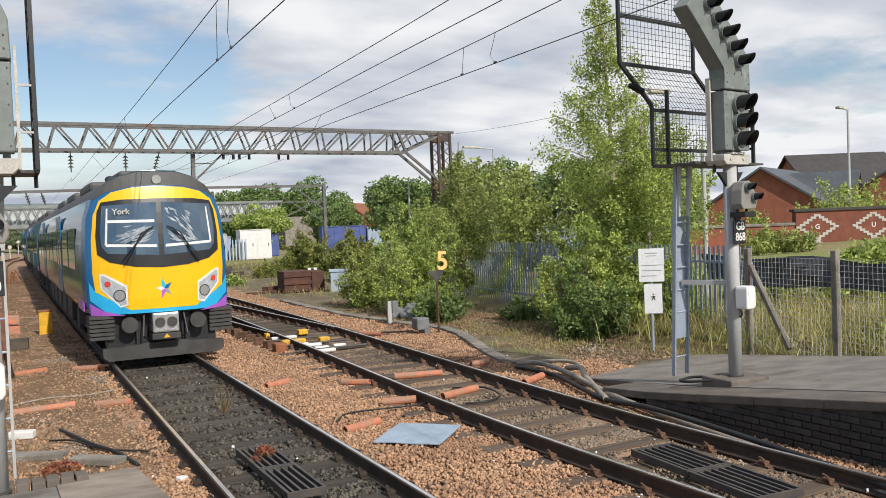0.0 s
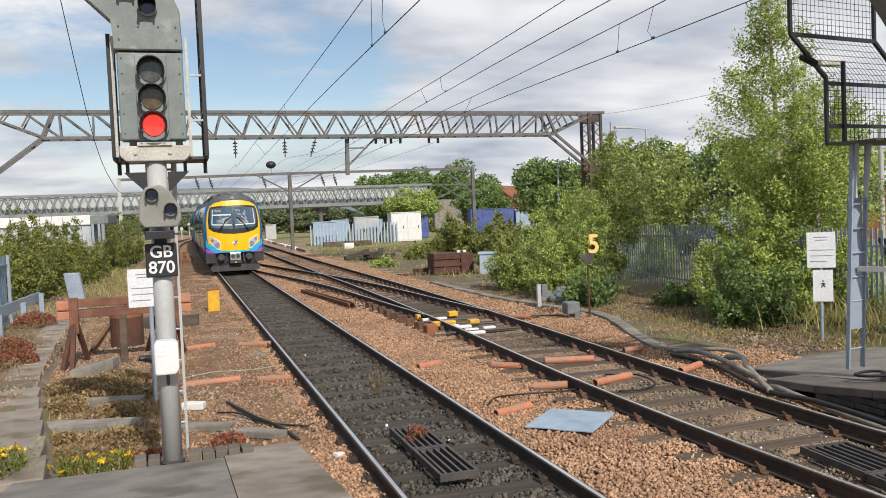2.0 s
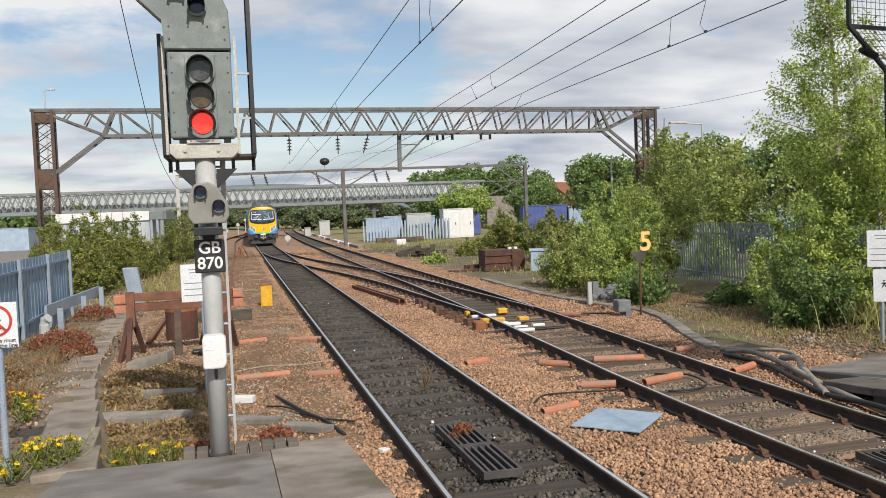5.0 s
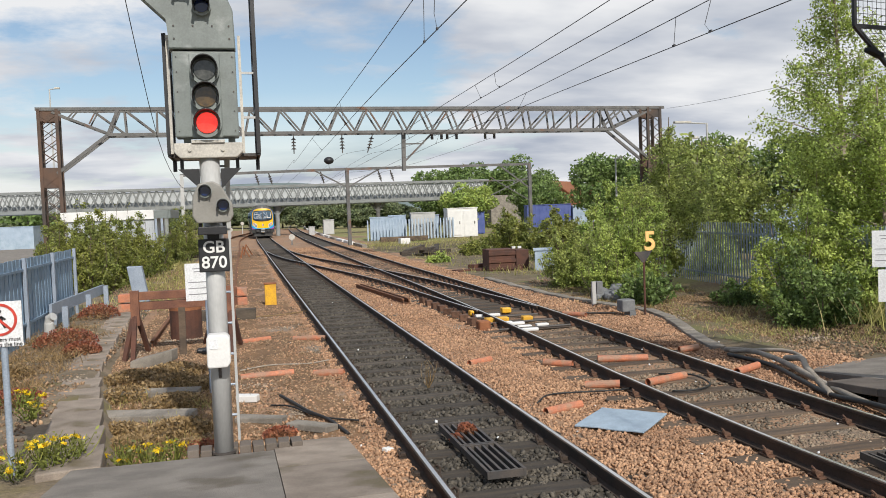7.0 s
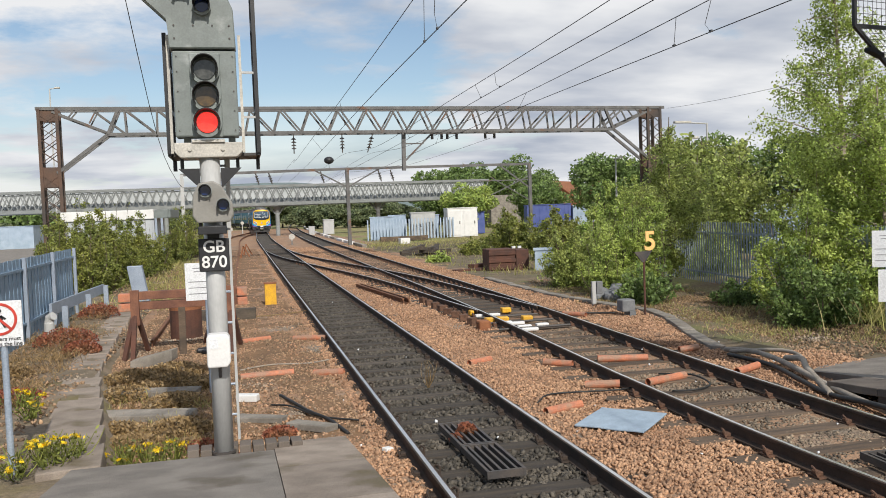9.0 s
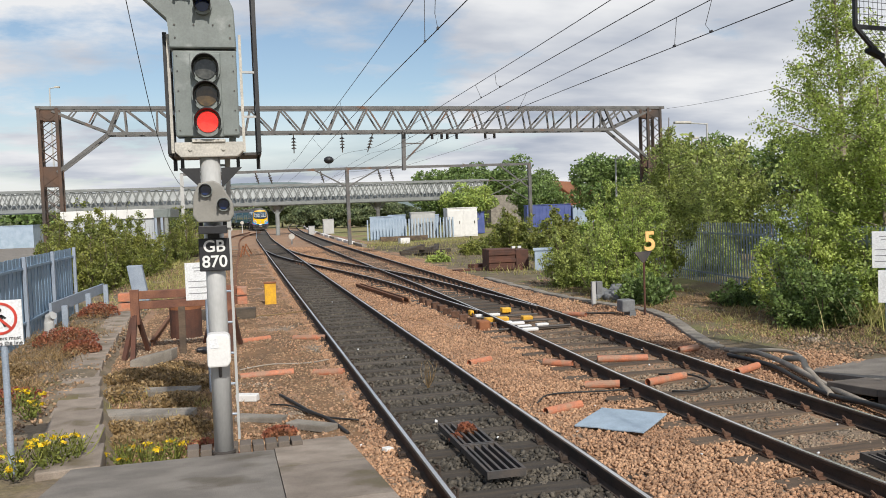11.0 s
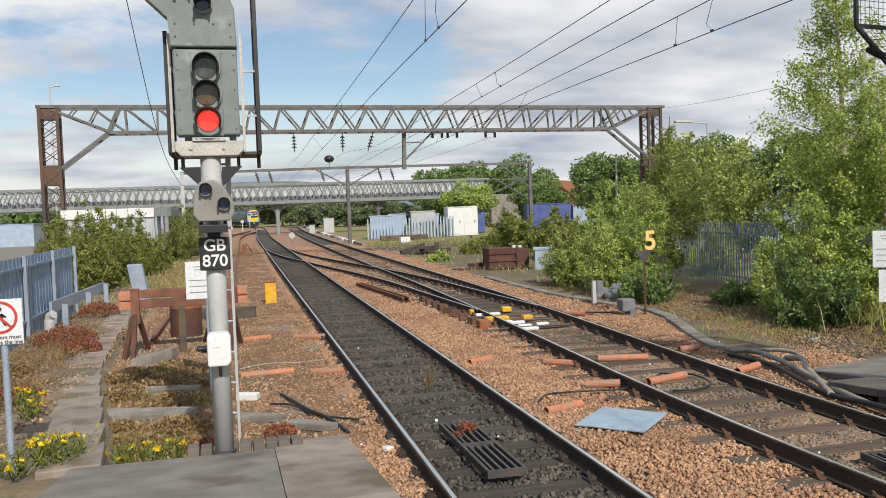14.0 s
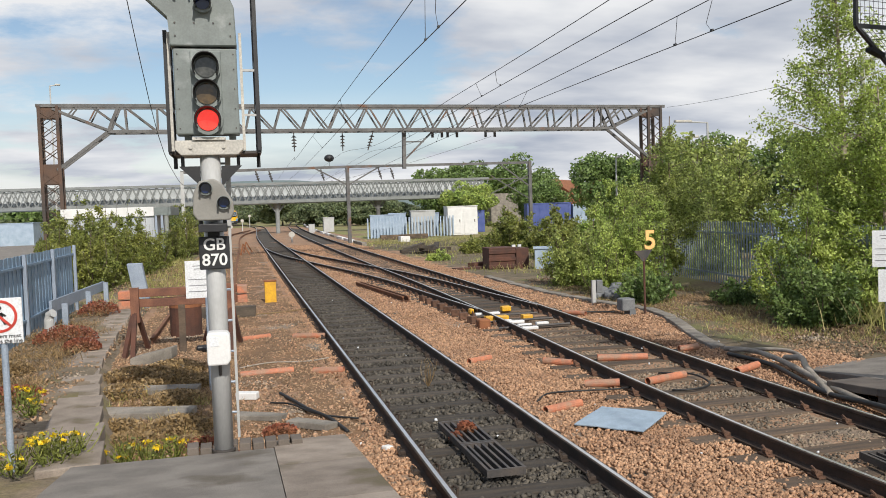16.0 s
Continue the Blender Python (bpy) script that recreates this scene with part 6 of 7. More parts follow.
    tree((21.5, 31.5, -0.3), 5.7, 2.6, 8000, 0.12, Y, "yellow green tree behind the scrub", 47, 0.12, "bark", 0.15, 40, slim=1.2)
    tree((18.6, 27.5, -0.3), 4.6, 1.9, 7000, 0.09, Y, "young tree with yellow green leaves", 48, 0.1, "bark", 0.1, 40, slim=1.2)
    tree((20.5, 22.0, -0.3), 5.2, 2.2, 8000, 0.09, Bm, "green young tree behind the fence", 49, 0.1, "bark", 0.1, 40, slim=1.2)
    tree((18.0, 18.3, -0.3), 4.6, 2.0, 8000, 0.08, Bm, "green young tree behind the fence", 50, 0.1, "bark", 0.1, 40, slim=1.2)
    # broad dark trees in the distance
    for i, (x, y, h, r) in enumerate(((36, 53, 8.0, 4.2), (41, 49, 7.6, 4.0), (30, 57, 6.8, 3.6), (46, 44, 7.0, 4.0), (36, 36, 5.8, 3.4), (39, 124, 10.2, 6), (47, 122, 11.4, 6.5), (34, 128, 9.5, 5), (24, 78, 5.0, 3), (33, 80, 5.2, 3.4), (44, 78, 6.8, 3.2), (57, 95, 7.5, 4))):
        round_tree((x, y, -0.35), h, r, 12000, 0.15 if y < 100 else 0.26, C if i not in (3, 8) else Bm, "broad dark green leafy tree", 60 + i)
    for i, x in enumerate((-28, -21, -14, -7, 0, 9, 14, 19, 24, 29)):
        round_tree((x, 160 + (i * 37) % 30 + (60 if -10 < x < 8 else 0), -0.35), 5.4 + (i * 13) % 3, 5.5, 8000, 0.3, M["leaf_d"], "dark green leafy tree beyond the bridge", 80 + i)
    for i in range(16):
        x = -34 + i * 4.6
        round_tree((x, 133 + (i * 7) % 9 + (75 if -8 < x < 9 else 0), -0.6), 3.4 + (i * 5) % 3 * 0.5, 4.2, 8000, 0.24, M["leaf_d"], "dark green thicket beyond the bridge", 300 + i)
    for i, x in enumerate((-62, -54, -46, -38, -33)):
        round_tree((x, 118 + (i * 17) % 25, -0.35), 5.0 + i % 2, 4.5, 2200, 0.45, C, "dark green leafy tree beyond the yard", 95 + i)
    # left of the siding
    for i, (x, y, r, h, n) in enumerate(((-4.86, 30.8, 1.35, 3.0, 22000), (-6.2, 32.7, 1.4, 3.3, 22000), (-6.25, 29.6, 0.95, 2.5, 14000), (-5.0, 28.2, 1.05, 2.3, 16000), (-4.5, 34.4, 1.35, 3.0, 18000), (-4.0, 37.4, 1.1, 2.2, 11000), (-3.6, 52.3, 1.3, 3.1, 11000), (-3.1, 55.9, 1.2, 3.0, 9000), (-3.9, 46.8, 1.2, 1.7, 7000), (-7.4, 34.5, 1.1, 2.8, 12000), (-5.6, 35.8, 1.3, 3.1, 14000))):
        bush((x, y, -0.25), r, h, n, 0.044, M["leaf_o"], "yellow green bush beside the blue fence" if y < 32 else "green bush beside the siding", 110 + i, clumps=32)
    # weeds and dry grass
    for i, (x, y, z) in enumerate(((-1.75, 7.45, 0.24), (-1.85, 7.75, 0.22), (-1.6, 7.65, 0.24), (-2.0, 7.3, 0.22), (-0.95, 7.75, 0.05), (-0.72, 7.85, 0.02), (-1.2, 7.95, 0.03), (-2.45, 9.7, 0.18), (-2.7, 10.4, 0.18))):
        flower_plant((x, y, z), 140 + i, 0.2, 0.24 if y < 9 else 0.22)
    for i, (x, y, r, h) in enumerate(((-3.5, 20.5, 0.5, 0.32), (-3.4, 16.2, 0.6, 0.3), (-2.9, 15.0, 0.35, 0.2), (-0.5, 8.6, 0.22, 0.12), (0.35, 8.9, 0.2, 0.09), (-3.7, 13.0, 0.5, 0.25), (-0.1, 8.0, 0.2, 0.1), (-1.1, 12.2, 0.5, 0.2), (-1.7, 11.6, 0.4, 0.18), (-0.6, 12.0, 0.35, 0.15), (-3.0, 11.0, 0.45, 0.2), (-2.9, 8.6, 0.4, 0.2), (-1.3, 9.0, 0.4, 0.14), (-0.8, 9.5, 0.42, 0.16), (-1.55, 9.7, 0.35, 0.13), (-0.95, 10.9, 0.45, 0.16), (-1.75, 12.7, 0.5, 0.2), (-1.15, 13.1, 0.5, 0.2), (-0.6, 8.7, 0.3, 0.12))):
        weed_cushion((x, y, 0.05 if x < -2.4 else -0.14), r, h, 160 + i if i < 11 else 400 + i, *(("brown_weed", "low mat of brown dry weed") if i in (5, 7, 8, 9, 11) or i > 11 else ()))
    weed_cushion((2.33, 7.95, -0.06), 0.11, 0.1, 171, n=260)
    weed_cushion((2.17, 7.8, -0.1), 0.07, 0.08, 172, n=140)
    rng = np.random.default_rng(7)

    def spots(n, x0, x1, y0, y1, z, clump=0.25, groups=40):
        c = np.column_stack([rng.uniform(x0, x1, groups), rng.uniform(y0, y1, groups)])
        p = c[rng.integers(0, groups, n)] + rng.normal(size=(n, 2)) * clump
        return np.column_stack([p[:, 0], plan_y(p[:, 0], p[:, 1]), np.full(n, z)])
    blades("dry_grass", spots(7000, -1.9, -0.3, 7.7, 13.6, -0.15, 0.22, 60), 0.13, M["dry"], "patches of dry straw-coloured grass", 8, 0.004, 0.9)
    blades("dry_grass_verge", spots(4500, -4.1, -2.9, 8.5, 22, 0.08, 0.18, 40), 0.13, M["dry"], "dry straw-coloured grass by the fence", 9, 0.005, 0.9)
    blades("green_grass", spots(900, -2.2, -0.5, 7.5, 12, -0.15, 0.12, 16), 0.15, M["grass_blade"], "small tufts of green grass", 10, 0.004, 0.7)
    blades("verge_grass", spots(2200, 10.3, 12.2, 7.5, 11.5, -0.26, 0.25, 30), 0.24, M["grass_blade"], "long grass below the fence", 12, 0.006, 0.6)
    blades("bank_grass", spots(16000, 11.6, 19, 4.0, 12, 0.0, 0.6, 110), 0.55, M["grass_blade"], "long grass on the bank", 13, 0.009, 0.5)
    blades("field_grass", spots(9000, 9.5, 22, 26, 62, -0.33, 0.7, 130), 0.4, M["grass_blade"], "rough grass on the waste ground", 14, 0.012, 0.5)
    blades("siding_grass", spots(4000, -4.2, -2.0, 22, 48, -0.22, 0.4, 50), 0.4, M["grass_blade"], "rough grass beside the siding", 15, 0.01, 0.5)
    blades("bush_litter", spots(9000, 9.0, 12.0, 10.5, 22, -0.2, 0.35, 110), 0.12, M["dry"], "dry stalks and litter under the scrub", 17, 0.006, 1.4)
    blades("litter_grass", spots(5000, 9.0, 12.5, 11.5, 22, -0.2, 0.3, 60), 0.16, M["grass_blade"], "sparse green grass before the scrub", 18, 0.005, 0.8)
    # one dry stalk plant between the rails
    st = thing("dry_stalk", (2.55, 10.6, -0.17), "single dry straw-coloured stalk between the rails", "weed")
    bm = B()
    r2 = np.random.default_rng(4)
    for k in range(12):
        stem(bm, (0, 0, -0.02), (r2.normal() * 0.07, r2.normal() * 0.05, 0.2 + 0.2 * r2.uniform()), 0.005, 0.002, r2, 0.08, 4)
    part("stalk", bm, M["dry"], st)


build_plants()


# ---- things beside and between the rails ----
def duct(p, q, r=0.055, z=-0.12):
    d = thing("orange_duct", (*p, z), "short orange plastic cable duct lying on the ballast", "pipe", "orange ducts")
    v = Vector((q[0] - p[0], plan_y(*q) - plan_y(*p), random.uniform(-0.01, 0.02)))
    bm = B()
    n = 14
    u = v.normalized()
    s = Vector((-u.y, u.x, 0))
    rings = []
    for k, rr in ((0, r), (1, r), (1, r * 0.86), (0, r * 0.86)):
        rings.append([bm.verts.new(v * k + (s * math.cos(a) + Vector((0, 0, 1)) * math.sin(a)) * rr) for a in [2 * math.pi * i / n for i in range(n)]])
    for j in range(4):
        a, b = rings[j], rings[(j + 1) % 4]
        for i in range(n):
            bm.faces.new((a[i], a[(i + 1) % n], b[(i + 1) % n], b[i]))
    part("pipe", bm, M["orange_pipe"], d)


def grating(at, w, l, rows, rz=0.0):
    """Two steel grid panels end to end."""
    g = thing("steel_grating", at, "dark slotted steel grating panels lying between the rails", "grating", "gratings", rz=rz)
    for h in range(rows):
        y0 = h * l / rows
        y1 = y0 + l / rows - 0.02
        bm = B()
        for x in (0, w - 0.03):
            box(bm, x, x + 0.03, y0, y1, 0, 0.07)
        for y in (y0, y1 - 0.03):
            box(bm, 0.031, w - 0.031, y, y + 0.03, 0, 0.07)
        fr = part("panel_frame", bm, M["dark_steel"], g)
        n = max(4, int(w / 0.075))
        for i in range(1, n):
            bm = B()
            x = w * i / n
            box(bm, x - 0.013, x + 0.013, y0 + 0.031, y1 - 0.031, 0.005, 0.062)
            part("bar", bm, M["dark_steel"], fr)


def cable(pts, r, label, material="cable"):
    c = thing("cable", pts[0], label, "cable", "loose cables")
    pts = [(p[0], plan_y(p[0], p[1]), p[2]) for p in pts]
    a = Vector(pts[0])
    xs = np.arange(len(pts))
    dense = []
    for t in np.linspace(0, len(pts) - 1, len(pts) * 5):
        dense.append(Vector([spline(xs, [p[k] for p in pts], t) for k in range(3)]) - a)
    bm = B()
    tube(bm, dense, r, 8)
    part("sheath", bm, M[material], c, smooth=True)


def slab(name, at, size, rz, material, label, category, tilt=0.0, bev=0.012, group=""):
    t = thing(name, at, label, category, group, rz=rz)
    bm = B()
    x, y, z = size
    box(bm, -x / 2, x / 2, -y / 2, y / 2, 0, z, bev)
    for v in bm.verts:
        v.co += Vector(noise.noise_vector(v.co * 3 + Vector(at))) * min(0.02, 0.25 * min(size))
        v.co.z += tilt * v.co.x
    part("body", bm, M[material], t)
    return t


M["rust_red"] = mat("red rusted steel", (0.235, 0.105, 0.06), (0.14, 0.062, 0.042), scale=4, rough=0.85, bump=0.3)


def build_trackside():
    for p, q in (((4.58, 9.64), (5.02, 9.45)), ((4.67, 11.33), (5.03, 11.02)), ((3.53, 11.74), (3.95, 11.9)), ((3.53, 8.55), (4.06, 8.68)), ((5.55, 11.18), (6.32, 10.93)), ((5.44, 9.42), (6.13, 9.58)), ((6.93, 9.48), (7.44, 9.68)), ((-0.09, 12.28), (0.74, 12.27)), ((1.04, 12.1), (1.5, 11.89)), ((-0.05, 15.77), (0.51, 16.0)), ((0.97, 15.7), (1.6, 15.39)), ((7.13, 11.3), (7.47, 11.25)), ((7.21, 16.21), (7.54, 15.72))):
        duct(p, q)
    grating((2.11, 6.56, -0.10), 0.38, 1.93, 2, 0.5)
    grating((5.5, 4.25, -0.12), 0.52, 1.83, 2, -4)
    pl = thing("cover_sheet", (4.18, 7.85, -0.11), "pale blue grey plastic cover sheet on the ballast", "cover", rz=-44)
    bm = B()
    box(bm, -0.40, 0.40, -0.45, 0.45, 0, 0.02, 0.006)
    bmesh.ops.subdivide_edges(bm, edges=[e for e in bm.edges if e.calc_length() > 0.3], cuts=5, use_grid_fill=True)
    for v in bm.verts:
        v.co.z += noise.noise(v.co * 4) * 0.008
    part("sheet", bm, M["plate_blue"], pl)
    # lifted rails lying in the six-foot
    for k in range(2):
        r = thing("loose_rail", (3.76 + k * 0.16, 25.5, -0.16), "short rusty rail lying loose on the ballast", "rail", "loose rails", rz=5.3)
        bm = B()
        prism(bm, [(x, z + 0.158) for x, z in RAIL], 0, -5.7)
        part("rail", bm, M["rail_rust"], r)
    # point heaters and stretcher bars
    g = thing("point_gear", (5.75, 16, 0), "white and yellow stretcher bars and covers of the points", "points mechanism")
    for x0, x1, y, col in ((5.2, 5.79, 16.72, "white_paint"), (5.47, 5.83, 15.1, "white_paint"), (5.3, 5.79, 14.12, "white_paint"), (5.94, 6.21, 14.65, "white_paint"), (5.35, 5.62, 15.3, "white_paint"), (5.5, 5.8, 14.55, "white_paint")):
        bm = B()
        box(bm, x0 - 5.75, x1 - 5.75, y - 16.06, y - 15.94, -0.12, -0.06, 0.015)
        part("cover", bm, M[col], g, "white cover")
    for x0, x1, y in ((6.03, 6.26, 17.37), (5.97, 6.2, 15.65), (5.2, 5.3, 17.25), (5.15, 5.68, 15.75)):
        bm = B()
        box(bm, x0 - 5.75, x1 - 5.75, y - 16.1, y - 15.9, -0.14, -0.02, 0.02)
        part("heater_box", bm, M["yellow"], g, "yellow box")
    for y in (14.4, 15.4, 16.4):
        bm = B()
        tube(bm, [(-0.7, y - 16, -0.1), (0.85, y - 16, -0.1)], 0.025, 8)
        part("stretcher_bar", bm, M["dark_steel"], g)
    bm = B()
    box(bm, -0.95, -0.7, -1.05, -0.75, -0.2, 0.02, 0.03)
    part("junction_box", bm, M["rust_orange"], g, "rust orange junction box")
    for k in range(9):
        b = slab("ballast_lump", (4.9 - 0.01 * k, 15.3 + k * 0.62, -0.17), (0.16, 0.2, 0.16), random.uniform(0, 90), "clip", "rounded rusty brown block beside the rail", "block", group="rusty blocks")
    # yellow marker box and its neighbours
    y = thing("marker_box", (0.78, 22.2, -0.16), "upright weathered yellow box beside the track", "trackside box")
    bm = B()
    box(bm, -0.16, 0.16, -0.14, 0.14, 0, 0.62, 0.015)
    part("housing", bm, M["yellow"], y)
    bm = B()
    box(bm, -0.18, 0.18, -0.16, 0.16, 0.62, 0.66, 0.01)
    part("lid", bm, M["rust_orange"], y, "rusty lid")
    b = thing("point_motor_box", (8.47, 15.55, -0.2), "grey cast trackside box on legs", "trackside box")
    bm = B()
    box(bm, -0.16, 0.16, -0.16, 0.16, 0.12, 0.40, 0.03)
    part("housing", bm, M["grey_box"], b)
    bm = B()
    box(bm, 0.0, 0.14, -0.2, 0.1, 0, 0.14)
    part("leg", bm, M["grey_box"], b)
    b = thing("small_cabinet", (8.68, 17.6, -0.2), "small grey box on a white stub post", "trackside box")
    bm = B()
    box(bm, -0.05, 0.05, -0.04, 0.04, 0, 0.62)
    part("post", bm, M["light_steel"], b)
    bm = B()
    box(bm, 0.06, 0.22, -0.08, 0.06, 0.3, 0.62, 0.01)
    part("housing", bm, M["grey_box"], b)
    for k, (x, yy, sz) in enumerate(((9.55, 18.2, 0.25), (9.85, 18.5, 0.34), (9.3, 18.6, 0.2), (10.1, 18.1, 0.2), (9.6, 18.9, 0.27))):
        rk = thing("boulder", (x, yy, -0.25), "rough grey boulder at the foot of the scrub", "rock", "boulders", rz=50 * k)
        bm = B()
        bmesh.ops.create_icosphere(bm, subdivisions=2, radius=sz)
        for v in bm.verts:
            v.co *= 1 + 0.45 * noise.noise(v.co * 3.2 + Vector((k * 3, 1, 0)))
            v.co.z = v.co.z * 0.75 + sz * 0.6
        part("rock", bm, M["grey_box"], rk)
    # cable trough lids
    tr = thing("cable_trough", (0, 0, 0), "concrete cable trough with separate lids", "cable trough", "", "structure")
    line = [(8.62, 26), (8.55, 23), (8.6, 20), (8.9, 17.8), (9.25, 16), (9.0, 14.6), (8.45, 13.1), (8.05, 11.95), (7.8, 10.9)]
    line = [(x, plan_y(x, y)) for x, y in line]
    cum = np.concatenate([[0], np.cumsum([math.dist(a, b) for a, b in zip(line, line[1:])])])
    lid = B()
    box(lid, -0.125, 0.125, -0.24, 0.24, -0.2, 0.03, 0.015)
    me = mesh_of("trough_lid", lid, M["concrete"])
    d = 0.25
    while d < cum[-1] - 0.2:
        p = [np.interp(d, cum, [q[k] for q in line]) for k in (0, 1)]
        p2 = [np.interp(d + 0.2, cum, [q[k] for q in line]) for k in (0, 1)]
        ob = new("trough_lid", me)
        ob.parent = tr
        ob.matrix_basis = pose(p[0], p[1], -0.145 + random.uniform(-0.015, 0.015), 0, 0, math.degrees(math.atan2(-(p2[0] - p[0]), p2[1] - p[1])))
        d += 0.49
    # hoses along the foot of the right platform
    for pts, r, lab in (([(7.75, 10.9, -0.1), (7.9, 10.4, -0.06), (7.75, 9.6, -0.04), (7.5, 8.7, -0.06), (7.3, 8.0, -0.08), (7.1, 7.0, -0.1), (6.95, 5.8, -0.12), (6.75, 4.4, -0.12), (6.6, 3.0, -0.14)], 0.042, "thick grey ribbed hose along the platform foot"),
                        ([(7.6, 10.6, -0.12), (7.6, 9.6, -0.1), (7.3, 8.6, -0.1), (7.15, 7.9, -0.12), (6.98, 6.9, -0.02), (6.85, 5.6, -0.02), (6.7, 4.2, -0.05), (6.5, 2.8, -0.1)], 0.035, "black rubber cable along the platform foot"),
                        ([(7.95, 9.7, -0.05), (7.9, 9.3, 0.02), (7.65, 8.9, -0.02), (7.35, 8.3, -0.08), (7.15, 7.9, -0.12)], 0.045, "thick grey hose bent over the trough end"),
                        ([(7.7, 10.7, -0.1), (8.1, 10.2, -0.02), (8.15, 9.7, 0.0), (7.9, 9.2, -0.06)], 0.032, "grey hose looped at the trough end")):
        cable(pts, r, lab, "hose" if "grey" in lab else "cable")
    cable([(3.6, 9.0, -0.12), (3.9, 9.3, -0.11), (4.4, 9.25, -0.11), (4.9, 9.2, -0.12), (5.2, 9.3, -0.12)], 0.012, "thin black cable across the ballast")
    cable([(5.9, 9.9, -0.14), (6.2, 9.5, -0.1), (6.15, 9.0, -0.12), (5.8, 8.8, -0.12), (5.5, 8.9, -0.13)], 0.014, "thin dark cable looped between the rails")
    cable([(0.45, 10.8, -0.12), (0.6, 10.2, -0.1), (0.75, 9.6, -0.08), (0.95, 9.2, -0.1), (1.1, 8.6, -0.12)], 0.022, "black cable beside the rail")
    cable([(0.3, 10.3, -0.12), (0.55, 10.0, -0.09), (0.85, 9.4, -0.1), (1.3, 9.1, -0.12)], 0.012, "thin black cable beside the rail")
    cable([(-0.1, 12.9, -0.13), (0.4, 13.1, -0.12), (1.0, 13.0, -0.13), (1.4, 13.1, -0.12)], 0.012, "thin brown cable across the ballast", "hose")
    cable([(-0.2, 19.3, -0.1), (0.3, 19.6, -0.12), (1.0, 19.7, -0.12), (1.6, 19.9, -0.1)], 0.016, "thin pale cable across the ballast", "dry")
    cable([(7.0, 16.6, -0.12), (7.4, 16.1, -0.1), (7.9, 15.9, -0.12), (8.2, 15.6, -0.1)], 0.02, "dark cable running to the grey box")
    cable([(8.08, 6.8, 0.27), (8.0, 6.95, 0.24), (7.9, 7.1, 0.22), (7.75, 7.15, 0.19), (7.72, 6.95, 0.21), (7.95, 6.75, 0.24)], 0.018, "black cable coiled at the signal's foot")
    # loose concrete pieces by the nearer signal
    slab("concrete_slab", (0.15, 9.6, -0.14), (0.62, 0.2, 0.07), -25, "concrete", "broken pale concrete slab", "concrete", group="concrete pieces")
    slab("concrete_slab", (0.72, 9.0, -0.14), (0.6, 0.22, 0.08), -42, "concrete", "broken pale concrete slab", "concrete", group="concrete pieces")
    slab("concrete_slab", (0.0, 10.7, -0.14), (0.3, 0.14, 0.1), -20, "white_paint", "pale broken concrete lump", "concrete", group="concrete pieces")
    slab("concrete_slab", (1.42, 7.85, -0.15), (0.1, 0.09, 0.05), 30, "white_paint", "pale stone lump", "concrete", group="concrete pieces")
    slab("concrete_slab", (-1.5, 11.6, -0.13), (1.7, 0.3, 0.09), -14, "concrete", "long concrete edging slab in dry weeds", "concrete", group="concrete pieces")
    slab("concrete_slab", (-1.4, 10.3, -0.13), (1.5, 0.34, 0.09), -16, "concrete", "long concrete edging slab in dry weeds", "concrete", group="concrete pieces")
    slab("concrete_slab", (-1.55, 14.0, -0.13), (0.75, 0.3, 0.2), -16, "concrete", "tilted concrete slab by the buffer stop", "concrete", tilt=0.25, group="concrete pieces")
    # path of flags beside the siding
    pa = thing("edge_path", (0, 0, 0), "uneven row of concrete flags beside the siding", "path", "", "structure")
    yv = 7.6
    while yv < 26:
        l = random.uniform(0.7, 1.0)
        bm = B()
        box(bm, -0.27, 0.27, -l * 0.556 + 0.012, l * 0.556 - 0.012, -0.25, 0.0, 0.015)
        ob = part("flagstone", bm, M["flag"], pa)
        px = path_x(yv)
        ob.matrix_basis = pose(px, plan_y(px, yv), max(0.0, 0.24 - (yv - 7) * 0.04) + random.uniform(-0.012, 0.012) + 0.03, random.uniform(-1, 1), random.uniform(-1.5, 1.5), 6 + random.uniform(-2, 2))
        yv += l
    # buffer stop
    bf = thing("buffer_stop", (-1.08, 15.2, 0), "old rusty rail-built buffer stop at the siding's end", "buffer stop")
    for z in (0.80, 0.99):
        bm = B()
        box(bm, -0.95, 0.98, -0.09, 0.06, z - 0.075, z + 0.075, 0.01)
        part("beam", bm, M["rust_red"], bf)
    for x0, x1 in ((-1.17, -0.93), (0.98, 1.17)):
        for z in (0.79, 0.97):
            bm = B()
            box(bm, x0, x1, -0.16, 0.12, z - 0.075, z + 0.075, 0.012)
            part("timber_end", bm, M["orange_pipe"], bf, "faded orange timber end")
    for x in (-0.88, 0.86):
        bm = B()
        beam(bm, (x, -0.12, 0.45), (x, -0.12, 1.1), 0.15, 0.15)
        part("upright", bm, M["rust_red"], bf)
        for dx, dy in ((-0.2, -0.5), (-0.04, -0.55), (0.15, 0.5)):
            bm = B()
            beam(bm, (x + dx, dy, -0.2), (x, -0.1, 0.75), 0.08, 0.07)
            part("raker", bm, M["rust_brown"], bf)
    bm = B()
    beam(bm, (-0.05, -0.2, -0.15), (-0.05, -0.1, 0.74), 0.12, 0.1)
    part("centre_post", bm, M["timber_brown"], bf, "weathered timber post")
    bm = B()
    beam(bm, (0.3, 0.9, -0.1), (0.55, 0.0, 0.7), 0.06, 0.06)
    part("raker", bm, M["rust_brown"], bf)
    dr = thing("rusty_drum", (-1.2, 17.1, -0.15), "rusty steel drum with a red top band", "drum")
    bm = B()
    tube(bm, [(0, 0, 0), (0, 0, 0.62)], 0.33, 20)
    part("shell", bm, M["rust_brown"], dr)
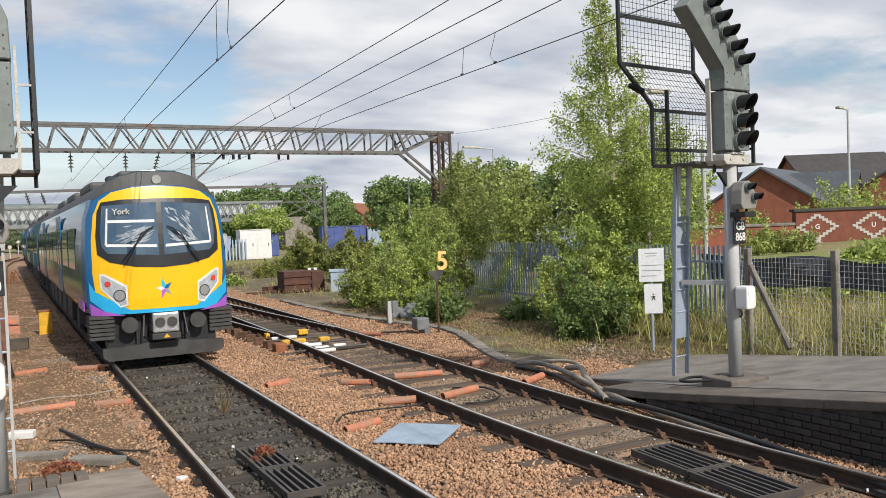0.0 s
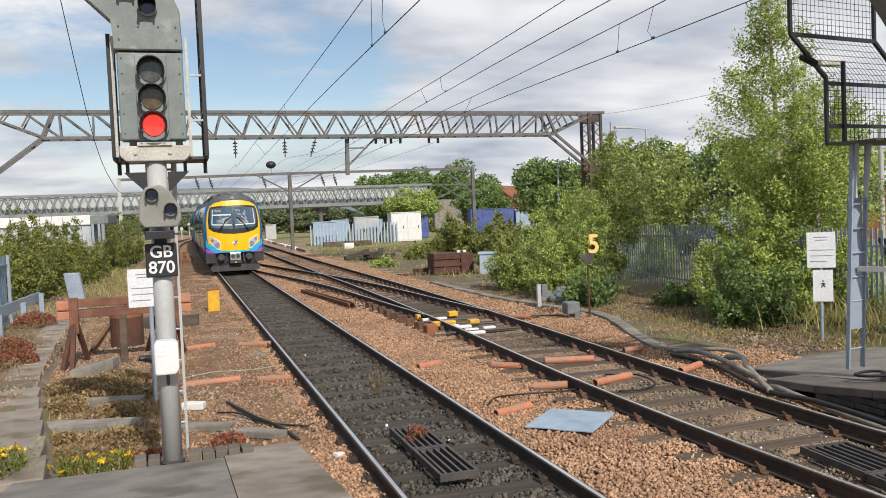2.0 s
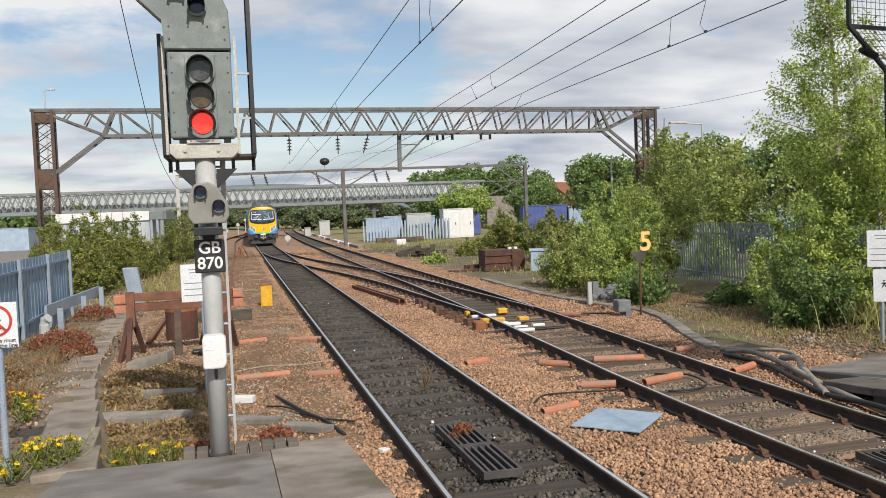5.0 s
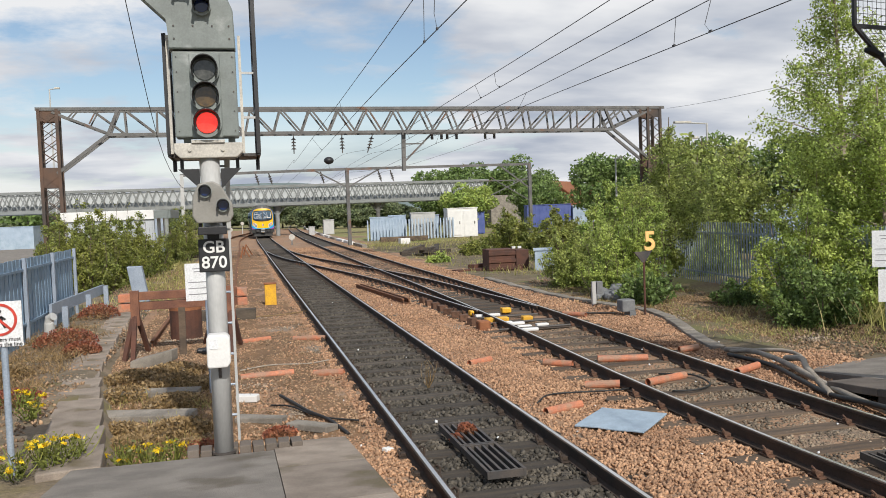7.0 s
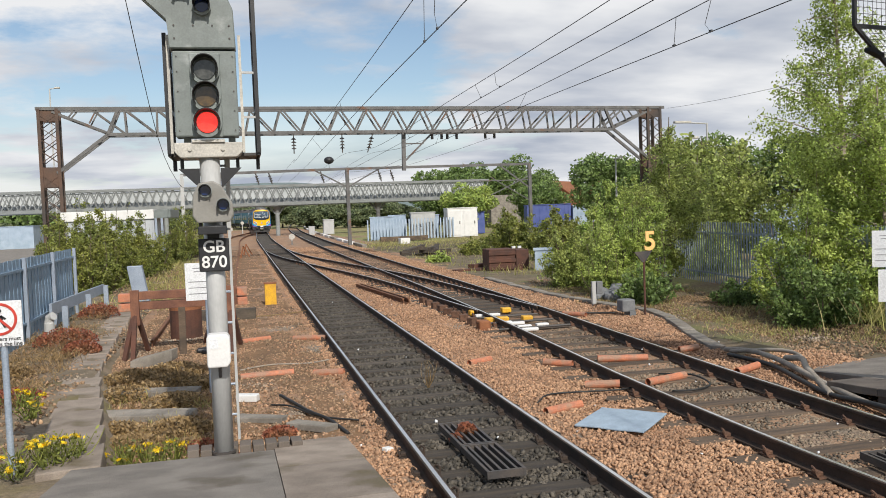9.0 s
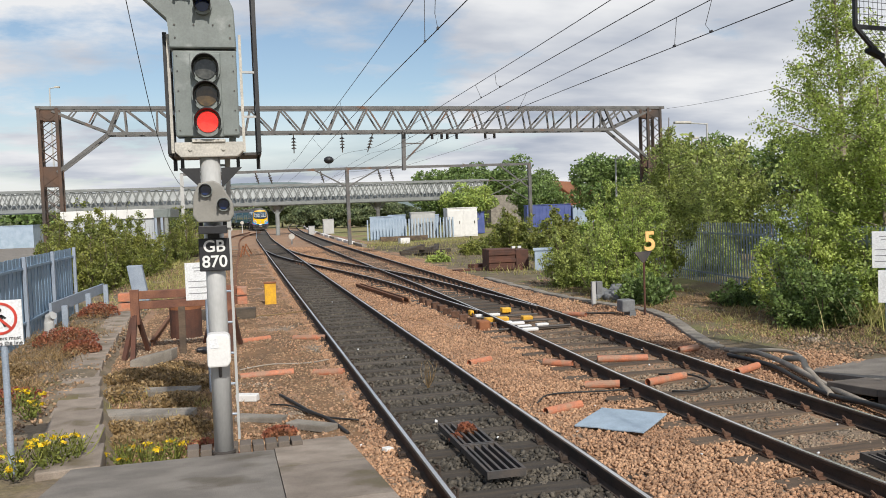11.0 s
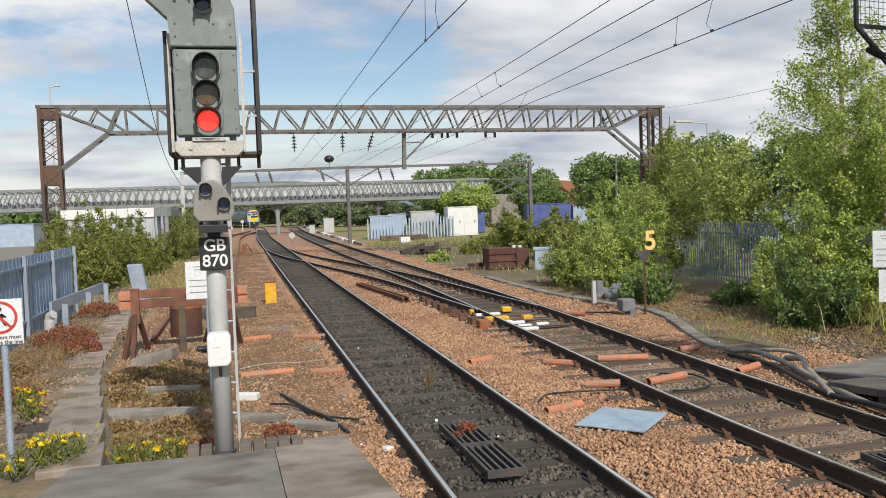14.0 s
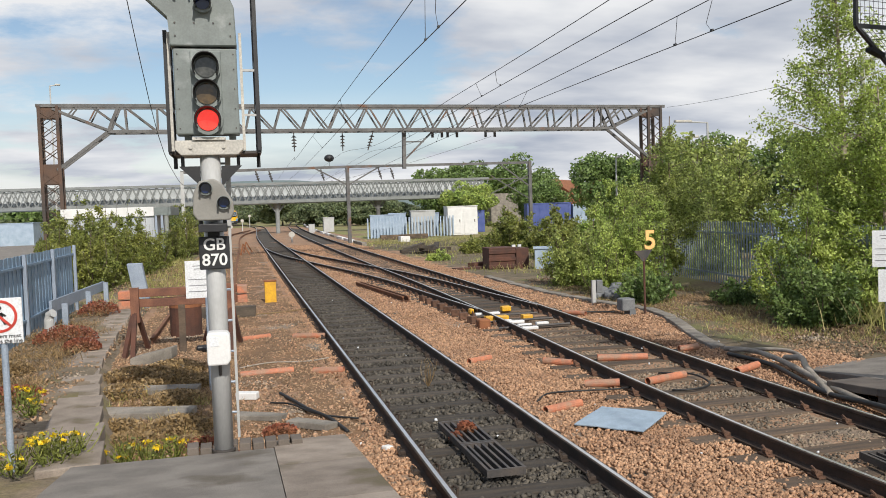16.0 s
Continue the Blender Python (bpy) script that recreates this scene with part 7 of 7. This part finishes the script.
    bm = B()
    tube(bm, [(0, 0, 0.62), (0, 0, 0.82)], 0.335, 20)
    part("band", bm, M["rust_orange"], dr, "orange red band")
    slab("timber_baulk", (-0.35, 19.5, -0.16), (1.3, 0.25, 0.28), -4, "timber_dark", "dark timber baulk lying across the siding", "timber")
    for k in range(3):
        slab("tyre_scrap", (-0.75 + 0.12 * k, 15.0 - 0.2 * k, -0.15), (0.3, 0.22, 0.09), 40 * k, "black", "heap of black rubber scrap", "scrap", bev=0.03, group="rubber scrap")
    bx = thing("grey_post_box", (-2.75, 23.0, 0), "leaning blue grey steel cabinet behind the buffer stop", "cabinet")
    bm = B()
    box(bm, -0.2, 0.2, -0.16, 0.16, -0.2, 1.12, 0.015)
    for v in bm.verts:
        v.co.x -= 0.16 * v.co.z
    part("housing", bm, M["galv"], bx)
    # small red stand between the tracks, far off
    for x, y0 in ((0.2, 49.0), (0.4, 52)):
        st = thing("rusty_stand", (x, y0, -0.2), "small red rusty tripod stand", "stand", "rusty stands")
        bm = B()
        for a in range(3):
            beam(bm, (0.4 * math.cos(a * 2.1), 0.4 * math.sin(a * 2.1), 0), (0, 0, 0.75), 0.07, 0.07)
        part("frame", bm, M["rust_orange"], st)
    for x, y0, z in ((4.4, 67.0, 0.5), (-1.0, 95, 0.9), (2.0, 150, 2.0), (0.5, 120, 1.4)):
        ds = thing("shunt_disc", (x, y0, -0.2), "small white disc signal on a low post", "ground signal", "disc signals")
        bm = B()
        beam(bm, (0, 0, 0), (0, 0, z + 0.2), 0.12, 0.12)
        part("post", bm, M["light_steel"], ds)
        bm = B()
        tube(bm, [(0, -0.08, z + 0.2), (0, -0.12, z + 0.2)], 0.26, 16)
        part("disc", bm, M["cream_steel"], ds)


def build_left_fence():
    f = thing("palisade_fence_left", (0, 0, 0), "blue grey steel palisade fence along the verge", "fence", "palisade fences")
    a, b = Vector((-4.25, 7.55, 0)), Vector((-4.35, 24.2, 0))
    n = int((b - a).length / 0.155)
    bm = B()
    prism(bm, [(-0.034, 0.0), (-0.034, 1.70), (0.0, 1.78), (0.034, 1.70), (0.034, 0.0), (0.0, 0.0)], -0.006, 0.006)
    for v in bm.verts:
        v.co = (v.co.y - 0.018 * (1 - abs(v.co.x) / 0.034), v.co.x, v.co.z)
    wide = bmesh.new()
    box(wide, -0.006, 0.006, -0.072, 0.072, 0.0, 1.72)
    pale = mesh_of("pale", wide, M["fence_blue"])
    bm.free()
    for i in range(n):
        p = a.lerp(b, i / n)
        ob = new("pale", pale)
        ob.parent = f
        ob.matrix_basis = pose(p.x + (0.008 if i % 2 else 0), p.y, random.uniform(-0.008, 0.008), 0, 0, random.uniform(-1.5, 1.5))
    for z in (0.4, 1.5):
        bm = B()
        beam(bm, a + Vector((0.035, 0, z)), b + Vector((0.035, 0, z)), 0.04, 0.05)
        part("rail", bm, M["fence_blue"], f)
    for i in range(7):
        p = a.lerp(b, i / 6)
        bm = B()
        box(bm, p.x + 0.03, p.x + 0.10, p.y - 0.05, p.y + 0.05, -0.2, 1.74)
        part("post", bm, M["galv"], f, "pale blue grey post")
    # low barrier and stubs beside it
    g = thing("crash_barrier", (-3.85, 18, 0), "low galvanised barrier on grey posts", "barrier")
    bm = B()
    beam(bm, (-0.3, 0.5, 0.5), (-0.1, 6.7, 0.45), 0.06, 0.26)
    part("beam", bm, M["galv"], g)
    for y in (0.3, 3.3, 6.2):
        bm = B()
        box(bm, -0.02, 0.10, y - 0.06, y + 0.06, -0.3, 0.58)
        part("post", bm, M["galv"], g)
    h = thing("water_hydrant", (-4.0, 17.6, 0.0), "stubby pale grey hydrant post", "hydrant")
    bm = B()
    tube(bm, [(0, 0, -0.05), (0, 0, 0.3), (0.02, 0, 0.42), (0.1, -0.05, 0.46)], 0.11, 12, 0.09)
    part("body", bm, M["light_steel"], h)


build_trackside()
build_left_fence()


# ---- right side and distance ----
def build_right_side():
    # palisade behind the scrub
    f = thing("palisade_fence_right", (0, 0, 0), "grey steel palisade fence behind the scrub", "fence", "palisade fences")
    line = [Vector((x, plan_y(x, y), 0)) for x, y in ((12.3, 9.6), (13.2, 16.0), (14.0, 24.0))]
    bm = B()
    box(bm, -0.033, 0.033, -0.006, 0.006, -0.3, 1.72)
    pale = mesh_of("pale", bm, M["galv"])
    for a, b in zip(line, line[1:]):
        n = int((b - a).length / 0.15)
        yaw = math.degrees(math.atan2((b - a).y, (b - a).x))
        for i in range(n):
            p = a.lerp(b, i / n)
            ob = new("pale", pale)
            ob.parent = f
            ob.matrix_basis = pose(p.x, p.y, random.uniform(-0.02, 0.02), 0, 0, yaw)
        for z in (0.2, 1.4):
            bm = B()
            beam(bm, a + Vector((0.03, 0, z)), b + Vector((0.03, 0, z)), 0.05, 0.05)
            part("rail", bm, M["galv"], f)
    # pale wall of a shed behind the fence
    # post and wire fence by the platform
    w = thing("wire_fence", (0, 0, 0), "chain-link fence on weathered concrete posts", "fence")
    posts = [(11.85, 9.6), (11.68, 9.17), (11.35, 7.34), (11.0, 5.4), (10.7, 3.4)]
    posts = [(x, plan_y(x, y)) for x, y in posts]
    for x, y in posts[1:]:
        bm = B()
        box(bm, x - 0.05, x + 0.05, y - 0.05, y + 0.05, -0.4, 1.72, 0.012)
        part("post", bm, M["concrete"], w)
    bm = B()
    beam(bm, (11.66, 10.8, 1.42), (11.5, 9.85, 0.05), 0.08, 0.08)
    part("raker", bm, M["concrete"], w)
    for (xa, ya), (xb, yb) in zip(posts, posts[1:]):
        bm = B()
        n = max(2, int(math.dist((xa, ya), (xb, yb)) / 0.09))
        for i in range(n + 1):
            x, y = xa + (xb - xa) * i / n, ya + (yb - ya) * i / n
            tube(bm, [(x, y, 0.0), (x, y, 1.58)], 0.0028, 3, cap=False)
        for j in range(18):
            z = 0.05 + j * 0.09
            tube(bm, [(xa, ya, z), (xb, yb, z)], 0.0028, 3, cap=False)
        part("wire_mesh", bm, M["light_steel"], w, "fine grey wire mesh")
    # bank that climbs to the street wall
    sheet("bank", 11.9, 34, -6, 26, 40, 50, lambda x, y: -0.2 + 0.06 * (x - 11.9) + (0.25 if x > 15 else 0) * min(1, (x - 15) / 4 if x > 15 else 0) + 0.08 * noise.noise((x * 0.6, y * 0.6, 2)), M["grass"], "overgrown grassy bank", "bank")
    for i, (x, y, r, h) in enumerate(((17.5, 10.6, 1.2, 0.7), (19.5, 9.6, 1.4, 0.7), (21.5, 12.5, 1.6, 0.9), (14.2, 6.3, 0.7, 0.5), (13.3, 7.3, 0.6, 0.5), (16.0, 12.2, 1.0, 0.7), (24, 13.5, 1.6, 0.8), (25.2, 18.6, 1.6, 1.0), (30.5, 19.5, 2.0, 2.6), (34.5, 21.5, 2.0, 2.4), (26.5, 21, 1.6, 1.6))):
        bush((x, y, -0.1 + 0.06 * (x - 11.9)), r, h, 3500, 0.07, M["leaf_y"] if i % 2 else M["leaf_b"], "low green scrub on the grassy bank", 200 + i)
    t = thing("dark_netting", (0, 0, 0), "slack dark debris netting hung along the bank", "netting")
    bm = B()
    rows = []
    for k in range(25):
        y = 12.2 - k * 0.4
        rows.append([bm.verts.new((14.0 + 0.12 * math.sin(k * 1.3 + j) - (12.2 - y) * 0.1, plan_y(13.5, y), 0.86 + j * 0.14 + 0.05 * math.sin(k * 0.9 + 2 * j))) for j in range(5)])
    for a, b in zip(rows, rows[1:]):
        for j in range(4):
            bm.faces.new((a[j], b[j], b[j + 1], a[j + 1]))
    bmesh.ops.solidify(bm, geom=bm.faces[:], thickness=0.02)
    part("sheet", bm, M["netting"], t)
    # street wall with pale brick diamonds
    wl = thing("street_wall", (28.78, 18.44, 0), "red brick street wall with pale diamond patterns", "wall", "", "structure", rz=-27.1)
    bm = B()
    box(bm, -1.75, 9.0, 0, 0.35, 0.55, 2.26)
    part("brickwork", bm, M["brick_red"], wl)
    bm = B()
    box(bm, -1.85, 9.1, -0.06, 0.41, 2.26, 2.38, 0.02)
    part("coping", bm, M["brick_dark"], wl, "dark coping")
    bm = B()
    box(bm, -6.5, -1.76, 0.05, 0.38, 0.3, 1.75)
    part("low_wall", bm, M["brick_red"], wl)
    bm = B()
    box(bm, -6.5, -1.76, 0.0, 0.42, 1.751, 1.86, 0.02)
    part("low_coping", bm, M["concrete"], wl)
    bm = B()
    box(bm, -1.75, 9.0, -0.03, -0.004, 0.5, 1.02)
    part("plinth", bm, M["brick_dark"], wl, "dark sooty plinth")
    bb = B()
    box(bb, -0.105, 0.105, -0.015, 0, -0.045, 0.045)
    me = mesh_of("pale_brick", bb, M["cream_steel"])
    for d, ch in ((-0.92, "G"), (1.26, "U"), (3.44, "I")):
        cells = []
        for k in range(6):
            for sx in (-1, 1):
                for sz in (-1, 1):
                    cells.append((sx * (0.72 - k * 0.14), sz * k * 0.09))
        cells += [(0, -0.54), (0, -0.63), (0.08, -0.63), (-0.08, -0.63)]
        for x, z in set(cells):
            ob = new("pale_brick", me)
            ob.parent = wl
            ob.matrix_basis = pose(d + x, -0.003, 1.66 + z)
        letters(ch, 0.26, M["white_paint"], wl, (d, -0.012, 1.66), "letter", depth=0.006)
    # houses
    def house(at, rz, w, d, eaves, ridge, roof, label, gables=()):
        h = thing("house", at, label, "house", "houses", rz=rz)
        bm = B()
        prism(bm, [(-w / 2, -3), (w / 2, -3), (w / 2, eaves), (0, ridge - 0.12), (-w / 2, eaves)], 0, d)
        part("wall", bm, M["house_brick"], h)
        for s in (-1, 1):
            bm = B()
            k = (ridge - eaves) / (w / 2)
            prism(bm, [(0, ridge + 0.0), (s * (w / 2 + 0.35), eaves - 0.35 * k), (s * (w / 2 + 0.35), eaves - 0.35 * k - 0.14), (0, ridge - 0.14)], -0.3, d + 0.3)
            part("roof_slope", bm, M[roof], h, "dark slate roof slope")
        for gx, gy, gw, gr in gables:
            bm = B()
            prism(bm, [(gy - gw / 2, -1), (gy + gw / 2, -1), (gy + gw / 2, eaves), (gy, gr - 0.1), (gy - gw / 2, eaves)], gx, gx * 0.2)
            for v in bm.verts:
                v.co = (v.co.y, v.co.x, v.co.z)
            part("gable", bm, M["house_brick"], h)
            for s in (-1, 1):
                bm = B()
                prism(bm, [(gy, gr), (gy + s * (gw / 2 + 0.25), eaves - 0.2), (gy + s * (gw / 2 + 0.25), eaves - 0.32), (gy, gr - 0.12)], gx * 1.06, gx * 0.15)
                for v in bm.verts:
                    v.co = (v.co.y, v.co.x, v.co.z)
                part("gable_roof", bm, M[roof], h)
        return h
    house((39.7, 30.2, 0), -62, 6.4, 9, 2.9, 4.95, "slate", "red brick house with grey slate roof", gables=((4.4, 4.0, 3.0, 4.6),))
    house((53.4, 38.3, 0), -118, 8, 7, 4.0, 6.5, "roof_dark", "orange brick house with dark tiled roof")
    house((48.5, 27.6, 0), -62, 6.0, 10, 3.0, 4.9, "slate", "red brick house with grey slate roof", gables=((4.2, 3.0, 2.6, 4.4),))
    house((46.0, 106.0, 0), -40, 6, 9, 3.9, 6.0, "rust_orange", "small house with orange tiled roof")
    house((54.0, 104.0, 0), -60, 9, 10, 4.5, 8.6, "roof_dark", "house with steep dark slate roof")
    # lamp posts
    for x, y, z0, z1, arm in ((34.46, 21.65, 0.8, 6.85, -0.7), (24.2, 35.2, -0.3, 6.4, -1.9), (22.8, 35.5, -0.3, 5.6, 1.0), (24.3, 45.5, -0.3, 5.3, 0.5), (15.85, 13.7, -0.3, 4.2, 0.0), (14.3, 14.7, -0.3, 5.55, 1.4), (-12.9, 61, -0.3, 12.2, 0.7)):
        lp = thing("lamp_post", (x, y, 0), "slim grey street lamp post", "lamp post", "lamp posts")
        bm = B()
        tube(bm, [(0, 0, z0), (0, 0, z1)], 0.075, 10, 0.05)
        part("pole", bm, M["light_steel"], lp)
        if arm:
            bm = B()
            tube(bm, [(0, 0, z1 - 0.03), (arm * 0.8, 0, z1 + 0.05)], 0.04, 8)
            part("arm", bm, M["light_steel"], lp)
            bm = B()
            box(bm, min(arm * 0.5, arm), max(arm * 0.5, arm), -0.12, 0.12, z1, z1 + 0.12, 0.03)
            part("lantern", bm, M["cream_steel"], lp)


def container(at, size, rz, material, label, category="container", ribs=0.0, doors=0):
    c = thing("container", at, label, category, "cabins and containers", rz=rz)
    x, y, z = size
    bm = B()
    box(bm, 0, x, 0, y, 0, z, 0.02)
    body = part("body", bm, M[material], c)
    bm = B()
    box(bm, -0.05, x + 0.05, -0.05, y + 0.05, z + 0.002, z + 0.08)
    part("roof", bm, M[material], c)
    n = int(x / ribs) if ribs else 0
    for i in range(n):
        bm = B()
        box(bm, (i + 0.3) * ribs, (i + 0.6) * ribs, -0.03, -0.002, 0.05, z - 0.05)
        part("rib", bm, M[material], body)
    for i in range(doors):
        bm = B()
        w = x / doors
        box(bm, i * w + 0.12, (i + 1) * w - 0.12, -0.04, -0.004, 0.15, z - 0.2, 0.01)
        d = part("door", bm, M[material], c)
        bm = B()
        box(bm, (i + 0.8) * w - 0.04, (i + 0.8) * w + 0.04, -0.07, -0.042, z * 0.45, z * 0.55)
        part("handle", bm, M["dark_steel"], d)
    return c


def build_distance():
    container((19.35, 69.8, -0.3), (2.85, 6, 2.7), -10, "white_paint", "white steel cabin with double doors", doors=2)
    container((15.9, 70.5, -0.3), (2.3, 5, 2.4), -10, "light_steel", "pale grey metal cabin with a door", doors=2, ribs=0.4)
    container((12.1, 71.5, -0.3), (2.2, 3, 2.1), -10, "pale_blue", "pale blue grey ribbed cabinet", ribs=0.35)
    container((14.4, 74, -0.3), (1.7, 3, 2.2), -10, "pale_blue", "pale blue metal cabin", ribs=0.4)
    container((18.2, 75, -0.3), (1.6, 3, 2.1), -10, "pale_blue", "pale blue grey ribbed cabinet", ribs=0.3)
    container((23.0, 76, -0.3), (2.0, 6, 2.2), -10, "blue_cont", "dark blue steel container", ribs=0.4)
    container((26.8, 68, -0.3), (4.2, 2.5, 2.7), -12, "blue_cont", "dark blue steel container behind scrub", ribs=0.35)
    container((31.1, 67, -0.3), (6.0, 2.5, 2.5), -12, "pale_blue", "pale violet blue container behind scrub", ribs=0.35)
    container((21.0, 27.5, -0.3), (6.0, 2.4, 2.3), -14, "pale_blue", "pale blue container behind the fence", ribs=0.3)
    container((9.9, 92.0, -0.1), (1.25, 1.1, 1.7), 0, "light_steel", "small pale equipment cabinet", "cabinet")
    container((8.4, 95.0, -0.2), (0.7, 0.9, 1.0), 0, "light_steel", "small pale equipment cabinet", "cabinet")
    # fence panels before the cabins
    f = thing("mesh_fence_panels", (11.6, 70.2, -0.3), "pale blue grey palisade panels before the cabins", "fence")
    for i in range(28):
        bm = B()
        box(bm, i * 0.30, i * 0.30 + 0.12, -0.01 - 0.05 * (i * 0.3), 0.01 - 0.05 * (i * 0.3), 0, 1.9)
        part("pale", bm, M["pale_blue"], f)
    # white modular building left of the siding
    s = thing("white_cabin", (-8.2, 40, -0.3), "white flat-roofed cabin with its canopy end coloured as shaded", "cabin")
    bm = B()
    box(bm, 0, 4.15, 0, 6, 0, 2.75)
    part("wall", bm, M["cabin_white"], s)
    bm = B()
    box(bm, -0.1, 4.16, -0.1, 6.1, 2.76, 3.22, 0.02)
    part("fascia", bm, M["white_paint"], s)
    # end of the fascia under the canopy, its shade put in as grey
    bm = B()
    box(bm, 4.17, 4.95, -0.1, 6.1, 2.78, 3.20, 0.02)
    part("canopy", bm, M["grey_steel"], s, "canopy end with shade painted as grey")
    for x in (4.2, 4.48):
        bm = B()
        box(bm, x, x + 0.11, -0.25, -0.14, -0.2, 2.78)
        part("corner_post", bm, M["galv"], s)
    container((-32, 95, -0.3), (9.5, 6, 2.5), 0, "pale_blue", "low pale blue works building", "building", ribs=0.8)
    container((-48, 97, -0.3), (12, 6, 3.0), 0, "cabin_white", "low pale works building", "building", ribs=0.8)
    # rusty crate and grey cabinet by the grass
    c = thing("rusty_crate", (9.85, 29.4, -0.3), "rusty brown steel crate with ridged sides", "crate", rz=-3)
    bm = B()
    box(bm, 0, 1.1, 0, 1.2, 0, 0.97, 0.02)
    body = part("body", bm, M["rust_brown"], c)
    for z in (0.12, 0.42, 0.72):
        bm = B()
        box(bm, -0.02, 1.12, -0.05, -0.003, z, z + 0.16, 0.02)
        part("ridge", bm, M["rust_brown"], body)
    bm = B()
    box(bm, 1.15, 1.7, 0.05, 1.1, 0, 0.92, 0.03)
    part("rear_bin", bm, M["rust_brown"], c)
    for x in (1.05, 1.3):
        bm = B()
        box(bm, x, x + 0.13, 0.2, 0.34, 0.97, 1.06)
        part("white_block", bm, M["white_paint"], c)
    container((11.45, 28.4, -0.35), (0.75, 0.6, 0.95), -20, "pale_blue", "blue grey metal cabinet with sloping lid", "cabinet")
    slab("rusty_girder", (9.3, 30.2, -0.3), (1.6, 0.4, 0.18), 12, "rust_brown", "rusty steel girder lying in the grass", "girder")
    slab("rusty_girder", (9.9, 30.9, -0.2), (1.0, 0.4, 0.22), 30, "rust_brown", "rusty steel girder lying in the grass", "girder")
    for k in range(12):
        slab("old_sleeper", (10.0 + (k % 4) * 0.45, 42.6 + (k % 3) * 0.6, -0.33 + 0.17 * (k // 4)), (2.0, 0.3, 0.2), -25 + k * 9, "timber_dark", "old dark timber sleeper in a jumbled heap", "sleeper", tilt=0.12 * ((k % 3) - 1), group="sleeper heap")
    slab("white_tub", (12.8, 59.5, -0.3), (0.8, 0.6, 0.5), 10, "white_paint", "white plastic tub in the grass", "tub")
    for k in range(3):
        slab("plank_stack", (13.0 + 1.3 * k, 66.5, -0.3), (1.7, 0.9, 0.4), -6, "timber_brown", "stack of orange brown planks", "planks", group="plank stacks")
    for k in range(16):
        y = 58 + k * 6.5
        slab("white_trough", (far_x(plan_y(7, y)) + 2.3, y, -0.22), (0.35, 5.9, 0.22), -math.degrees(math.atan(far_x(plan_y(7, y) + 1) - far_x(plan_y(7, y)))), "white_paint" if k % 3 else "concrete", "pale concrete trough beside the far track", "cable trough", group="pale troughs")
    # far hills, their distance haze put into the colour
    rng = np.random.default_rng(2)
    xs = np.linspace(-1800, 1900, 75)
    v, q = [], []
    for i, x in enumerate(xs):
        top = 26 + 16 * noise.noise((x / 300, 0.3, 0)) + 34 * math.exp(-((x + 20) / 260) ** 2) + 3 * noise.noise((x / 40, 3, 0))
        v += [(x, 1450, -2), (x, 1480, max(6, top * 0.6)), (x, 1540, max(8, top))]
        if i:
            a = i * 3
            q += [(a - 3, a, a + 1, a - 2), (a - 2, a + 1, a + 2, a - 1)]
    tagged(new("far_hills", raw_mesh("far_hills", np.array(v, float), np.array(q), M["hill"])), "low hills on the horizon with blue green haze painted in", "hills", "", "structure")


M["netting"] = mat("dark netting", (0.09, 0.10, 0.115), (0.16, 0.17, 0.19), scale=3, rough=0.9, bump=0.4)
# blue grey base colour carries the haze of distance
M["hill"] = mat("hillside with haze in its colour", (0.16, 0.20, 0.20), (0.12, 0.16, 0.16), scale=0.01, fine=0.05, rough=1.0, bump=0)
build_right_side()
build_distance()


def motions():
    walk(cab_car, train_rows(0.0))
    walk(mid_car, train_rows(23.9))
    walk(end_car, train_rows(47.8))


motions()
